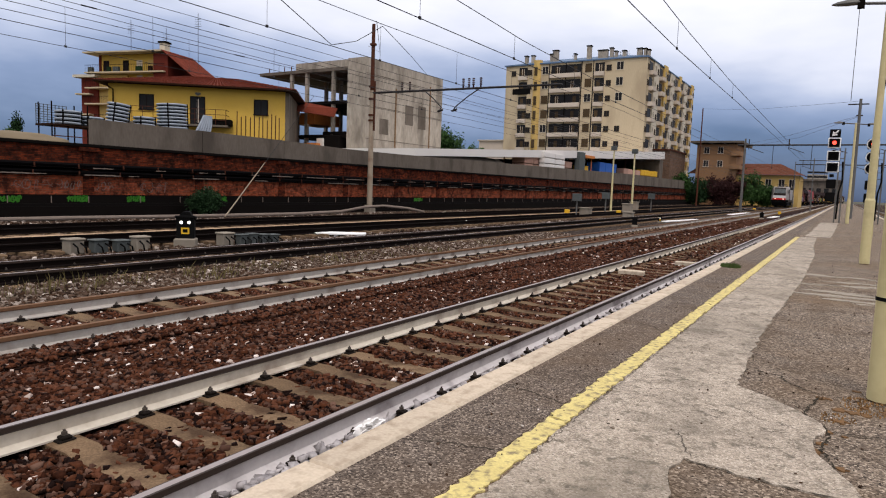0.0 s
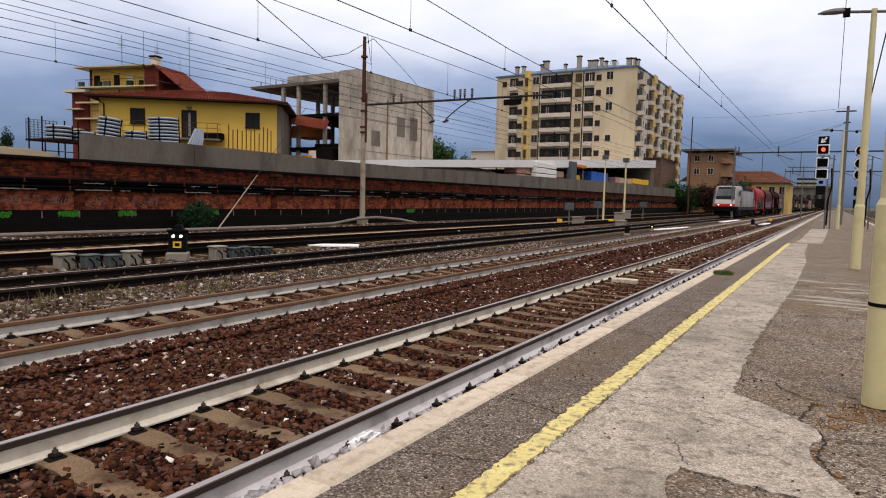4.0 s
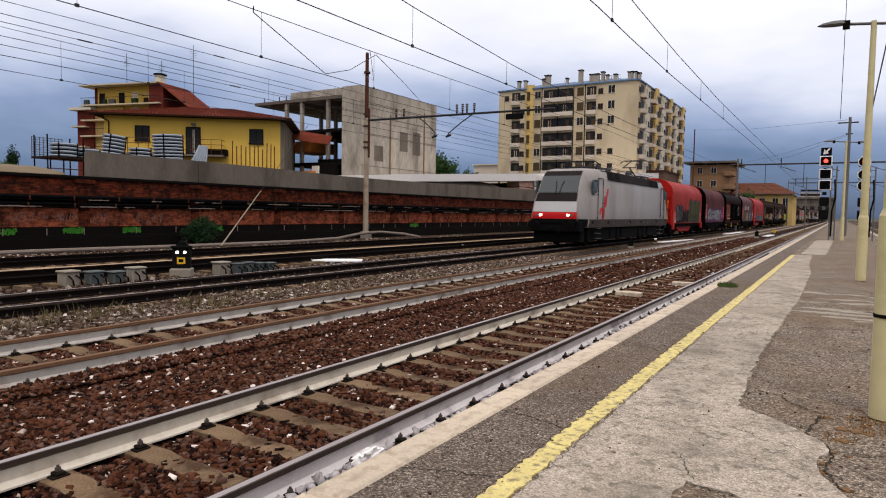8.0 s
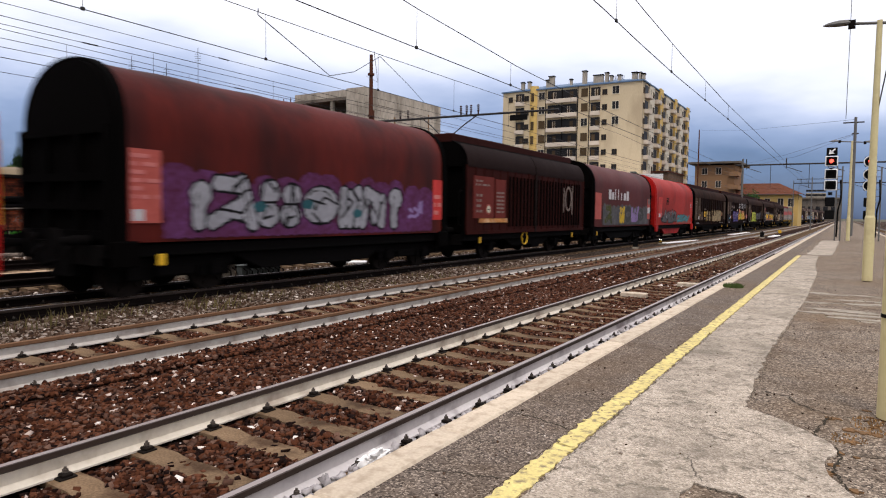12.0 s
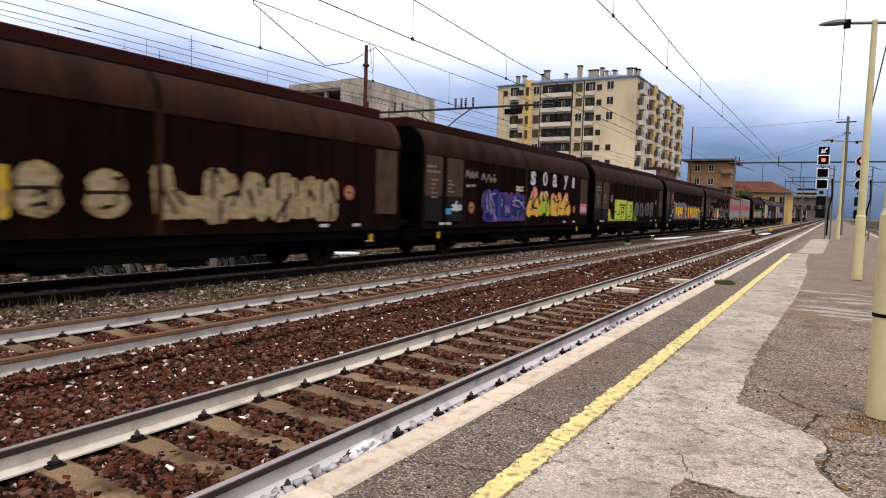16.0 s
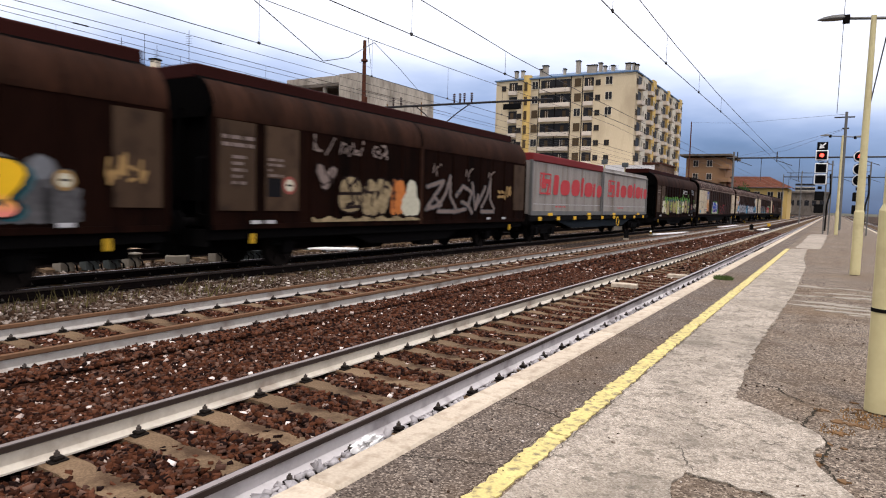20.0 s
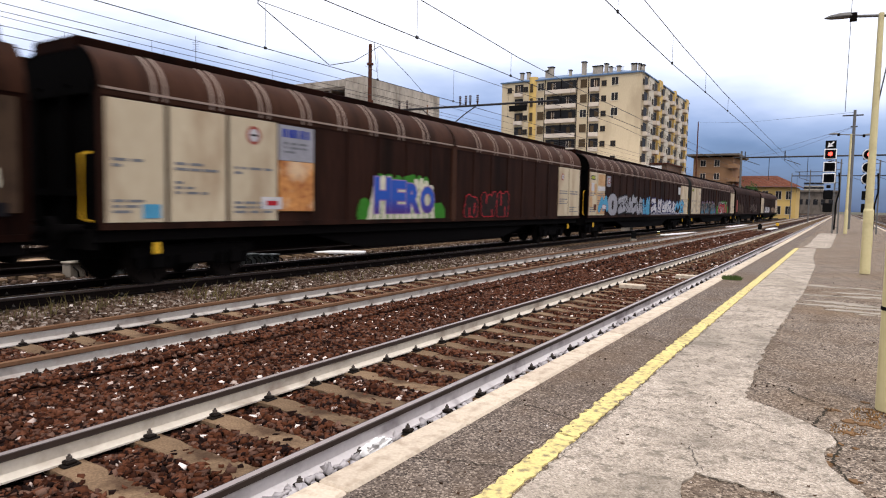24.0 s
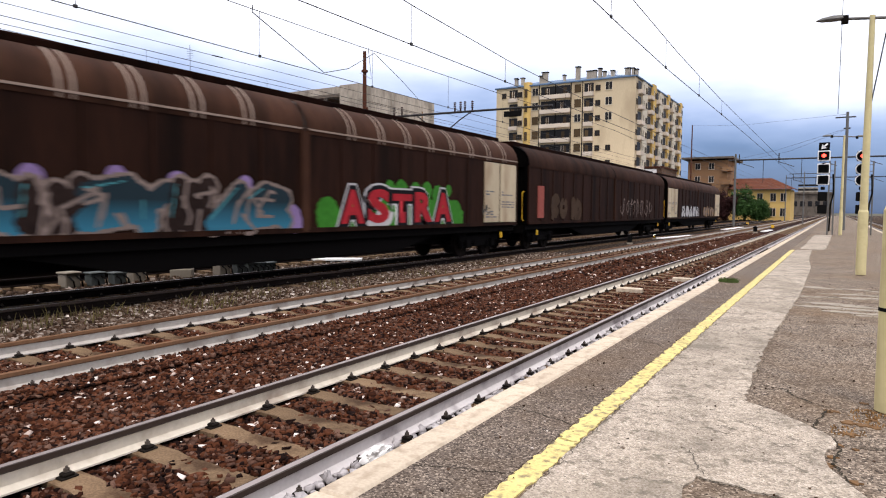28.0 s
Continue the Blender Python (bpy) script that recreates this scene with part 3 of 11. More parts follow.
def leaf_mesh(name, points, size, material, seed, smooth=None):
    """A crown of small folded leaves or blades at the points (n x 3 array)."""
    rng = np.random.default_rng(seed)
    n = len(points)
    d = rng.normal(size=(n, 3))
    d /= np.linalg.norm(d, axis=1)[:, None]
    e = np.cross(d, rng.normal(size=(n, 3)))
    e /= np.linalg.norm(e, axis=1)[:, None]
    s = size * rng.uniform(0.6, 1.4, (n, 1))
    nn = np.cross(d, e)
    q = np.stack([points - d * s, points + e * s * 0.5 + nn * s * 0.15, points + d * s, points - e * s * 0.5 + nn * s * 0.15], 1).reshape(-1, 3)
    idx = np.arange(n * 4).reshape(n, 4)
    faces = np.concatenate([idx[:, [0, 1, 2]], idx[:, [0, 2, 3]]])
    me = bpy.data.meshes.new(name)
    me.from_pydata(q.tolist(), [], faces.tolist())
    me.materials.append(material)
    return me


# ---- plan ----
PLATFORM = 0.43
T1, T2, T4, T5 = -3.66, -7.6, -16.3, -20.6
HALF = 0.7535


def train_x(y):
    """The centre of the goods line."""
    k = max(y - 40.0, 0.0)
    return -11.9 + 0.0047 * y + 0.0000457 * k * k


# ---- ground ----
single("ground", (lambda b: (b.faces.new([b.verts.new(p) for p in ((-1500, -1500, -0.62), (1500, -1500, -0.62), (1500, 2500, -0.62), (-1500, 2500, -0.62))]), b)[1])(bmesh.new()),
       M["earth"], "dry trodden earth under the railway yard", "ground", kind="structure")
single("yard_ground", (lambda b: (box(b, -27.4, 30, -160, 480, -0.6, -0.26), b)[1])(bmesh.new()), M["bed_dark"], "dark stony ground of the railway yard", "ground", kind="structure")
single("upper_ground", (lambda b: (box(b, -320, -28.15, -150, 150, -0.6, 2.75), b)[1])(bmesh.new()), M["earth"], "raised ground behind the retaining wall", "ground", kind="structure")

# ---- tracks ----
RAIL = [(-0.036, 0), (0.036, 0), (0.036, -0.035), (0.012, -0.05), (0.009, -0.13), (0.07, -0.155), (0.07, -0.168), (-0.07, -0.168), (-0.07, -0.155), (-0.009, -0.13), (-0.012, -0.05), (-0.036, -0.035)]


def sleeper_mesh():
    bm = bmesh.new()
    prism_y(bm, [(-1.2, -0.36), (1.2, -0.36), (1.2, -0.19), (1.12, -0.172), (0.45, -0.172), (0.35, -0.19), (-0.35, -0.19), (-0.45, -0.172), (-1.12, -0.172), (-1.2, -0.19)], -0.108, 0.108)
    return mesh_of("sleeper", bm, M["sleeper"])


M["nut"] = mat("nut_steel", rgb(112, 104, 96), rgb(60, 52, 46), rough=0.55, metal=0.5, fine=80)


def clip_mesh():
    """Base plate lug, spring washer, nut and stud."""
    bm = bmesh.new()
    rbox(bm, -0.045, 0.045, -0.06, 0.06, -0.174, -0.158, 0.005)
    rbox(bm, -0.04, 0.03, -0.036, 0.036, -0.157, -0.135, 0.006)
    tube(bm, (0, 0, -0.138), (0, 0, -0.131), 0.024, seg=10)
    tube(bm, (0, 0, -0.131), (0, 0, -0.124), 0.017, seg=8)
    tube(bm, (0, 0, -0.124), (0, 0, -0.11), 0.019, seg=6)
    tube(bm, (0, 0, -0.11), (0, 0, -0.095), 0.009, seg=6)
    me = mesh_of("rail_clip", bm, M["clip"])
    me.materials.append(M["nut"])
    for p in me.polygons:
        if p.center.z > -0.132:
            p.material_index = 1
    return me


SLEEPER, CLIP = sleeper_mesh(), clip_mesh()


def rail_parts(track, x_of, ys, head, web, near_web=None):
    """Two rails: the worn running head and the web with its foot."""
    for side in (-1, 1):
        for name, prof, m in (("rail_head", RAIL[:4] + RAIL[-2:], head), ("rail_web", RAIL[3:-1], near_web if near_web and side > 0 else web)):
            bm = bmesh.new()
            rings = [[bm.verts.new((x_of(y) + side * HALF + px, y, pz)) for px, pz in prof] for y in ys]
            n = len(prof)
            for a, b in zip(rings, rings[1:]):
                for i in range(n):
                    j = (i + 1) % n
                    bm.faces.new((a[i], b[i], b[j], a[j]))
            bm.faces.new(rings[0])
            bm.faces.new(rings[-1][::-1])
            part(name, bm, m, track)
        if head == M["rail_head"]:
            # bright band worn by the wheels
            bm = bmesh.new()
            a = [(bm.verts.new((x_of(y) + side * HALF - 0.026, y, 0.0015)), bm.verts.new((x_of(y) + side * HALF + 0.022, y, 0.0015))) for y in ys]
            for p, q in zip(a, a[1:]):
                bm.faces.new((p[0], p[1], q[1], q[0]))
            part("running_band", bm, M["rail_band"], track)


def track(name, x_of, y0, y1, head, web, label, spacing=0.6, phase=0.0, sleepers=300, clip_rows=65, near_web=None):
    root = thing(name, label, "railway track", "tracks", "structure")
    ys = list(np.linspace(y0, y1, 40)) if x_of(0) != x_of(300) else [y0, 20.0, y1]
    rail_parts(root, x_of, ys, head, web, near_web)
    first = -9
    for i in range(sleepers):
        y = phase + (first + i) * spacing
        x = x_of(y)
        twin("sleeper", SLEEPER, root, pose(x, y, 0))
        if i < clip_rows:
            for k in (-1, 1):
                for s in (-1, 1):
                    twin("rail_clip", CLIP, root, pose(x + k * HALF + s * 0.095, y, 0, 0, 0, 0 if s < 0 else 180))
    if sleepers:
        bm = bmesh.new()
        y = phase + (first + sleepers) * spacing
        while y < y1:
            box(bm, x_of(y) - 1.2, x_of(y) + 1.2, y - 0.12, y + 0.12, -0.3, -0.175)
            y += spacing
        tagged(part("far_sleepers", bm, M["sleeper"], root), kind="stuff")
    return root


track("track_1", lambda y: T1, -60, 470, M["rail_head"], M["rail_white"], "main line beside the platform, whitewashed rail webs on concrete sleepers", 0.59, 2.29, near_web=M["rail_lilac"])
track("track_2", lambda y: T2, -60, 470, M["rail_head_tan"], M["rail_grey"], "second line with whitewashed rail webs on concrete sleepers", 0.6, 2.1)
track("track_3", train_x, -240, 470, M["rail_head"], M["rail_rust"], "goods line with dark rails on which the train runs", 0.6, 0.3, 220, 40)
track("track_4", lambda y: T4, -60, 470, M["rail_rust"], M["rail_rust"], "rusty siding with dark rails", 0.6, 0.2, 110, 0)
track("track_5", lambda y: T5, -60, 470, M["rail_rust"], M["rail_rust"], "rusty siding below the brick wall", 0.6, 0.1, 110, 0)
track("track_6", lambda y: 4.4, -60, 470, M["rail_head"], M["rail_grey"], "line on the far side of the platform", 0.6, 0.1, 160, 0)


# ---- ballast ----
def bed(name, x0, x1, material, label, y0=-60, y1=470, z=-0.2, crown=0.03):
    """A long low bank of stone, slightly crowned, shoulders sloping down."""
    bm = bmesh.new()
    prof = [(x0 - 0.35, -0.5), (x0, z), ((x0 + x1) / 2, z + crown), (x1, z), (x1 + 0.35, -0.5)]
    prism_y(bm, prof, y0, y1)
    return single(name, bm, material, label, "ballast", kind="structure")


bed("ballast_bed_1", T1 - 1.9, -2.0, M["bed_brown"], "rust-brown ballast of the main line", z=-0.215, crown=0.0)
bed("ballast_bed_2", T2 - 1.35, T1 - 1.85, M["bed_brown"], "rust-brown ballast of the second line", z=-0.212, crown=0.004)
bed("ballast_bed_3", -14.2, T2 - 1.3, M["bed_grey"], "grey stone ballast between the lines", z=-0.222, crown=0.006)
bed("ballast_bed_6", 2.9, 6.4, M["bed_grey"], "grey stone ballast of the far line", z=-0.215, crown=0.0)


def lanes(x0, x1, y0, y1, power, keep=None):
    def area(rng, n):
        x = rng.uniform(x0, x1, n)
        y = y0 + (y1 - y0) * rng.uniform(0, 1, n) ** power
        if keep is not None:
            ok = keep(x, y, rng)
            x, y = x[ok], y[ok]
        return x, y
    return area


def clear_of_rails(x, y, rng):
    ok = np.ones(len(x), bool)
    for t in (T1, T2, -11.85):
        for s in (-1, 1):
            ok &= np.abs(x - (t + s * HALF)) > 0.085
    # sleeper tops stay mostly free
    for t, p, sp in ((T1, 2.29, 0.59), (T2, 2.1, 0.6)):
        on = (np.abs(x - t) < 0.76) & (np.abs((y - p + sp / 2) % sp - sp / 2) < 0.1)
        ok &= ~on | (rng.uniform(0, 1, len(x)) < 0.05)
    return ok


def heaped(x):
    """Stone lies higher outside the rails, over the sleeper ends."""
    out = np.zeros(len(x))
    for a, b in SHOULDERS:
        out += 0.045 * ((x > a) & (x < b))
    return out


SHOULDERS = [(T1 - 1.3, T1 - 0.84), (T2 - 1.3, T2 - 0.84), (T2 + 0.84, T2 + 1.3)]
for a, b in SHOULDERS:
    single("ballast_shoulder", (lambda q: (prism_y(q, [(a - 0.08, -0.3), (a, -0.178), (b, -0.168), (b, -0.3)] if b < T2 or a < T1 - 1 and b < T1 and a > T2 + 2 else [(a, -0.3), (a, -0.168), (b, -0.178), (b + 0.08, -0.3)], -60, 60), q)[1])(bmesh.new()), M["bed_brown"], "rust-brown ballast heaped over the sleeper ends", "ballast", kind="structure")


def level(z, wave):
    return lambda x, y: z + heaped(x) + wave * (np.sin(x * 2.1 + y * 0.7) + np.sin(y * 1.7 - x)) * 0.5


stones("ballast_stones_brown", 118000, lanes(T2 - 1.3, -2.02, 0.0, 17, 1.3, clear_of_rails), level(-0.207, 0.012), 0.0245, M["stone_brown"], 1, "loose rust-brown ballast stones with a few pale ones")
stones("ballast_stones_brown_far", 24000, lanes(T2 - 1.3, -2.02, 17, 60, 1.3, clear_of_rails), level(-0.207, 0.012), 0.04, M["stone_brown"], 2, "rust-brown ballast stones further along the lines")
stones("ballast_stones_grey", 40000, lanes(-12.4, T2 - 1.25, 2, 26, 1.15, clear_of_rails), level(-0.205, 0.025), 0.034, M["stone_grey"], 3, "loose grey and white ballast stones between the lines")
stones("ballast_stones_yard", 22000, lanes(-26, -13, 6, 45, 1.1), level(-0.26, 0.03), 0.045, M["stone_grey"], 4, "scattered grey stones in the yard")
stones("ballast_stones_pale", 4200, lanes(-2.84, -2.35, -4.0, 30, 1.4), level(-0.17, 0.02), 0.03, mat("stone_white", rgb(186, 180, 178), rgb(128, 122, 120), rough=0.9, island=0.4), 5, "whitewashed stones against the platform wall")

# ---- platform ----
platform = thing("platform", "railway platform with asphalt, pale stone edge and a worn yellow line", "platform", kind="structure")
bm = bmesh.new()
box(bm, -1.69, 2.3, -40, 300, -0.5, PLATFORM - 0.012)
part("platform_body", bm, M["asphalt_dark"], platform, "grey-brown asphalt platform surface")
bm = bmesh.new()
box(bm, -1.80, -1.69, -40, 300, -0.5, PLATFORM - 0.15)
part("platform_wall", bm, M["concrete"], platform, "concrete face of the platform edge")


def coping_mesh(length):
    bm = bmesh.new()
    rbox(bm, -1.87, -1.694, 0.004, length - 0.004, PLATFORM - 0.16, PLATFORM, 0.012)
    return mesh_of("coping_stone", bm, M["coping"])


COPING = coping_mesh(1.0)
for i in range(120):
    twin("coping_stone", COPING, platform, pose(0, -6 + i, 0))
bm = bmesh.new()
for y in range(114, 300, 2):
    box(bm, -1.87, -1.694, y + 0.01, y + 1.99, PLATFORM - 0.16, PLATFORM)
box(bm, -1.87, -1.694, -40, -6.01, PLATFORM - 0.16, PLATFORM)
part("far_coping", bm, M["coping"], platform)
for i in range(60):
    if i == 0:
        R_COPING = (lambda b: (rbox(b, 2.304, 2.48, 0.004, 1.996, PLATFORM - 0.16, PLATFORM, 0.012), mesh_of("coping_stone", b, M["coping"]))[1])(bmesh.new())
    twin("coping_stone", R_COPING, platform, pose(0, -6 + 2 * i, 0))


def ragged(pts, rng, amount, per=0.12):
    """An outline with uneven, broken edges."""
    out = []
    for (xa, ya), (xb, yb) in zip(pts, pts[1:] + pts[:1]):
        d = math.hypot(xb - xa, yb - ya)
        n = max(1, int(d / per))
        for k in range(n):
            u = k / n
            j = 0 if k == 0 else amount
            out.append((xa + (xb - xa) * u + rng.uniform(-j, j), ya + (yb - ya) * u + rng.uniform(-j, j)))
    return out


rng0 = random.Random(5)
# asphalt strip between edge and yellow line
bm = bmesh.new()
poly_z(bm, [(-1.688, -40), (-1.688, 120), (-1.25, 120), (-1.25, -40)], PLATFORM - 0.02, PLATFORM - 0.008)
part("asphalt_strip", bm, M["asphalt"], platform, "patched grey asphalt strip")
# yellow line with broken edges, cracked across
for i in range(20):
    y0 = -7.7012 + i * 1.5503
    bm = bmesh.new()
    poly_z(bm, ragged([(-1.238, y0), (-1.125, y0 + rng0.uniform(-.02, .02)), (-1.125, y0 + 1.54), (-1.238, y0 + 1.54)], rng0, 0.014, 0.03), PLATFORM - 0.012, PLATFORM - 0.004)
    part("yellow_line", bm, M["yellow_line"], platform, "worn yellow safety line")
# pale concrete repair strip, wide and broken near the pole
STRIP = [(-1.11, -8.0), (-1.11, 23.5), (-0.66, 23.5), (-0.60, 19.0), (-0.46, 16.0), (-0.44, 11.0), (-0.50, 8.0), (-0.53, 6.2), (-0.51, 5.0), (-0.49, 4.42), (-0.33, 4.30), (-0.17, 4.14), (-0.05, 4.0), (0.01, 3.84),
         (-0.04, 3.62), (-0.02, 3.45), (0.04, 3.32), (0.12, 3.16), (0.17, 2.98), (-0.16, 2.96), (-0.53, 3.02), (-0.55, 2.8), (-0.50, 2.55), (-0.5, -8.0)]
bm = bmesh.new()
poly_z(bm, ragged(STRIP, rng0, 0.016, 0.06), PLATFORM - 0.03, PLATFORM - 0.003)
part("concrete_strip", bm, M["patch"], platform, "pale cracked concrete repair strip")
# far end: gravelly pale crossing
bm = bmesh.new()
poly_z(bm, ragged([(-1.0, 24), (-1.0, 40), (-0.2, 40), (-0.3, 24)], rng0, 0.04, 0.4), PLATFORM - 0.03, PLATFORM - 0.003)
part("concrete_strip", bm, M["patch"], platform, "pale concrete repair strip")


# cracks, dirt and mortar smears
def ribbon(bm, pts, w, z):
    n = len(pts)
    a, b = [], []
    for i, (x, y) in enumerate(pts):
        (xa, ya), (xb, yb) = pts[max(i - 1, 0)], pts[min(i + 1, n - 1)]
        d = math.hypot(xb - xa, yb - ya) or 1.0
        nx, ny = -(yb - ya) / d, (xb - xa) / d
        k = 0.0 if i in (0, n - 1) else w * rng0.uniform(0.25, 1.1)
        a.append(bm.verts.new((x + nx * k, y + ny * k, z)))
        b.append(bm.verts.new((x - nx * k - 0.0005, y - ny * k - 0.0005, z)))
    for i in range(n - 1):
        bm.faces.new((a[i], a[i + 1], b[i + 1], b[i]))


def crack(*pts, wob=0.012):
    out = []
    for (xa, ya), (xb, yb) in zip(pts, pts[1:]):
        n = max(2, int(math.hypot(xb - xa, yb - ya) / 0.022))
        out += [(xa + (xb - xa) * i / n + rng0.uniform(-wob, wob), ya + (yb - ya) * i / n + rng0.uniform(-wob, wob)) for i in range(n)]
    return out + [pts[-1]]


M["crack_pale"] = mat("crack_in_mortar", (0.12, 0.1, 0.08), (0.06, 0.05, 0.04), rough=1.0)
M["crack"] = mat("crack_dirt", (0.022, 0.019, 0.015), (0.05, 0.042, 0.028), rough=1.0)
ON_STRIP, ON_ASPHALT = PLATFORM, PLATFORM - 0.005
CRACKS = [
    ([(-0.4, 10.07), (0.06, 10.12), (0.5, 10.16), (1.6, 10.0)], 0.01, 0), ([(-0.41, 7.45), (-0.04, 7.47), (0.37, 7.66), (1.5, 7.5)], 0.007, 0), ([(-0.38, 5.94), (-0.03, 5.9), (0.3, 5.99), (1.4, 5.8)], 0.009, 0),
    ([(-0.49, 4.9), (-0.28, 4.85), (-0.19, 4.66), (-0.1, 4.58), (0.25, 4.5), (1.2, 4.6)], 0.011, 0), ([(-0.4, 11.04), (0.59, 12.6)], 0.008, 0), ([(-0.04, 4.5), (-0.1, 4.1), (0.03, 3.8), (0.0, 3.52), (0.06, 3.3)], 0.013, 0),
    ([(0.03, 3.82), (0.3, 3.9), (0.9, 3.85)], 0.01, 0), ([(-1.68, 3.5), (-1.48, 3.48), (-1.25, 3.4)], 0.008, 0), ([(-1.68, 6.05), (-1.37, 5.93), (-1.25, 5.7)], 0.01, 0), ([(-1.68, 8.7), (-1.25, 8.4)], 0.01, 0),
    ([(-1.66, 13.3), (-1.3, 12.7)], 0.014, 0), ([(-1.69, 2.45), (-1.25, 2.6)], 0.007, 0), ([(-0.53, 3.0), (-0.26, 2.97), (0.16, 2.97)], 0.007, 0), ([(-0.57, 3.0), (-0.56, 2.8), (-0.5, 2.6)], 0.007, 0),
    ([(-0.99, 3.76), (-0.88, 3.84), (-0.7, 3.8), (-0.45, 3.79)], 0.005, 1), ([(-0.62, 3.37), (-0.56, 3.15), (-0.5, 3.03)], 0.006, 1), ([(-0.77, 6.88), (-0.58, 7.03)], 0.007, 1), ([(-1.1, 4.9), (-0.9, 4.8), (-0.75, 4.85)], 0.004, 1),
    ([(-0.6, 3.72), (-0.5, 3.68), (-0.42, 3.7)], 0.006, 1), ([(-1.08, 5.9), (-0.9, 5.86), (-0.52, 6.0)], 0.004, 1),
    ([(-1.1, 8.4), (-0.8, 8.35), (-0.5, 8.5)], 0.006, 1), ([(-0.42, 3.95), (-0.3, 3.8), (-0.1, 3.75)], 0.004, 1), ([(-0.5, 4.45), (-0.48, 5.2), (-0.5, 6.4), (-0.47, 8.4)], 0.004, 0), ([(-1.105, 2.5), (-1.107, 4.2), (-1.105, 7.0)], 0.006, 1),
    ([(-0.16, 3.66), (-0.26, 3.62), (-0.3, 3.64)], 0.006, 1),
]
for pts, w, on in CRACKS:
    bm = bmesh.new()
    ribbon(bm, crack(*pts), w * (0.5 if on else 0.6), ON_STRIP if on else ON_ASPHALT)
    part("crack", bm, M["crack_pale"] if on else M["crack"], platform)
M["smear"] = mat("mortar_smear", rgb(158, 148, 132), rgb(122, 113, 100), rough=0.95, scale=6, fine=40, mixing=1.2)
for i in range(44):
    # thin mortar streaks dragged across the asphalt
    x, y = rng0.uniform(-0.35, 1.0), rng0.choice((9.0, 9.4, 9.7, 10.6, 11.2, 11.8)) + rng0.uniform(-0.15, 0.15)
    w, h = rng0.uniform(0.08, 0.34), rng0.uniform(0.025, 0.1)
    bm = bmesh.new()
    poly_z(bm, ragged([(x - w, y - h * 0.3), (x, y - h), (x + w, y - h * 0.2), (x + w * 0.8, y + h * 0.4), (x, y + h), (x - w * 0.7, y + h * 0.5)], rng0, 0.035, 0.06), PLATFORM - 0.02, PLATFORM - 0.0078 + i * 0.00008)
    part("mortar_smear", bm, M["smear"], platform)
for i in range(34):
    # rusty dry growth round the pole foot and along the joint
    a, d = rng0.uniform(0, 6.28), 0.09 + 0.3 * rng0.random() ** 1.6
    x, y = 0.26 + d * math.cos(a), 4.55 + 1.3 * d * math.sin(a)
    if i > 22:
        x, y = rng0.uniform(-0.08, 0.1), rng0.uniform(3.1, 4.5)
    w = rng0.uniform(0.012, 0.045)
    bm = bmesh.new()
    poly_z(bm, ragged([(x - w, y), (x, y - w), (x + w * 1.2, y), (x, y + w * 0.8)], rng0, w * 0.5, 0.012), PLATFORM - 0.02, PLATFORM - 0.0072 + i * 0.00008)
    part("rust_stain", bm, M["rust_stain"], platform)
stones("platform_grit", 700, lanes(-1.66, 1.2, 2.2, 14, 1.4), level(PLATFORM - 0.006, 0.0), 0.006, M["stone_grey"], 6, "loose grit on the platform")

# ---- retaining wall ----
wall = thing("wall_retaining", "long stained red-brick retaining wall with pilasters, cable conduits and a concrete parapet", "wall", kind="structure")
M["brick"] = brick_mat("old_brick", rgb(126, 54, 30), rgb(64, 27, 17), rgb(60, 44, 34))
M["brick_low"] = brick_mat("old_brick_low", rgb(180, 88, 54), rgb(122, 55, 36), rgb(112, 84, 66))
WY0, WY1 = -60, 142
bm = bmesh.new()
box(bm, -28.1, -27.5, WY0, WY1, 2.0, 2.72)
part("brick_band", bm, M["brick"], wall, "upper band of dark stained brick")
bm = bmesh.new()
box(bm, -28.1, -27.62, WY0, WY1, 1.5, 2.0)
part("recess", bm, M["slab_dark"], wall, "dark recess behind the conduits")
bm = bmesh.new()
box(bm, -28.1, -27.5, WY0, WY1, 0.72, 1.5)
part("brick_band", bm, M["brick_low"], wall, "lower band of orange-red brick")
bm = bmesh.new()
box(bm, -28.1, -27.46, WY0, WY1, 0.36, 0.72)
part("render_band", bm, M["slab_dark"], wall, "dark rendered band with vents")
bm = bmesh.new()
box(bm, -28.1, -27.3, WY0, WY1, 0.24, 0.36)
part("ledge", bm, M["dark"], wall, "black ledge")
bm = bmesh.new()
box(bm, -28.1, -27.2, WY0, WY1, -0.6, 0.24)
part("plinth", bm, M["slab_dark"], wall, "dark concrete plinth")
bm = bmesh.new()
rbox(bm, -28.2, -27.38, WY0, WY1, 2.722, 2.86, 0.02)
part("coping", bm, M["slab_dark"], wall, "dark weathered coping")
PIL = (lambda b: (box(b, -27.6, -27.47, -0.24, 0.24, 0.73, 2.72), box(b, -27.46, -27.34, -0.42, 0.42, 2.55, 2.715), mesh_of("pilaster", b, M["brick"]))[2])(bmesh.new())
y = -57.0
while y < WY1:
    twin("pilaster", PIL, wall, pose(0, y, 0))
    y += 5.6
for z in (1.66, 1.95):
    bm = bmesh.new()
    tube(bm, (-27.4, WY0, z), (-27.4, WY1, z), 0.075, seg=8)
    part("conduit", bm, M["conduit"], wall, "black cable conduit")
    bm = bmesh.new()
    box(bm, -27.6, -27.29, WY0, WY1, z - 0.12, z - 0.09)
    part("conduit_shelf", bm, M["conduit"], wall)
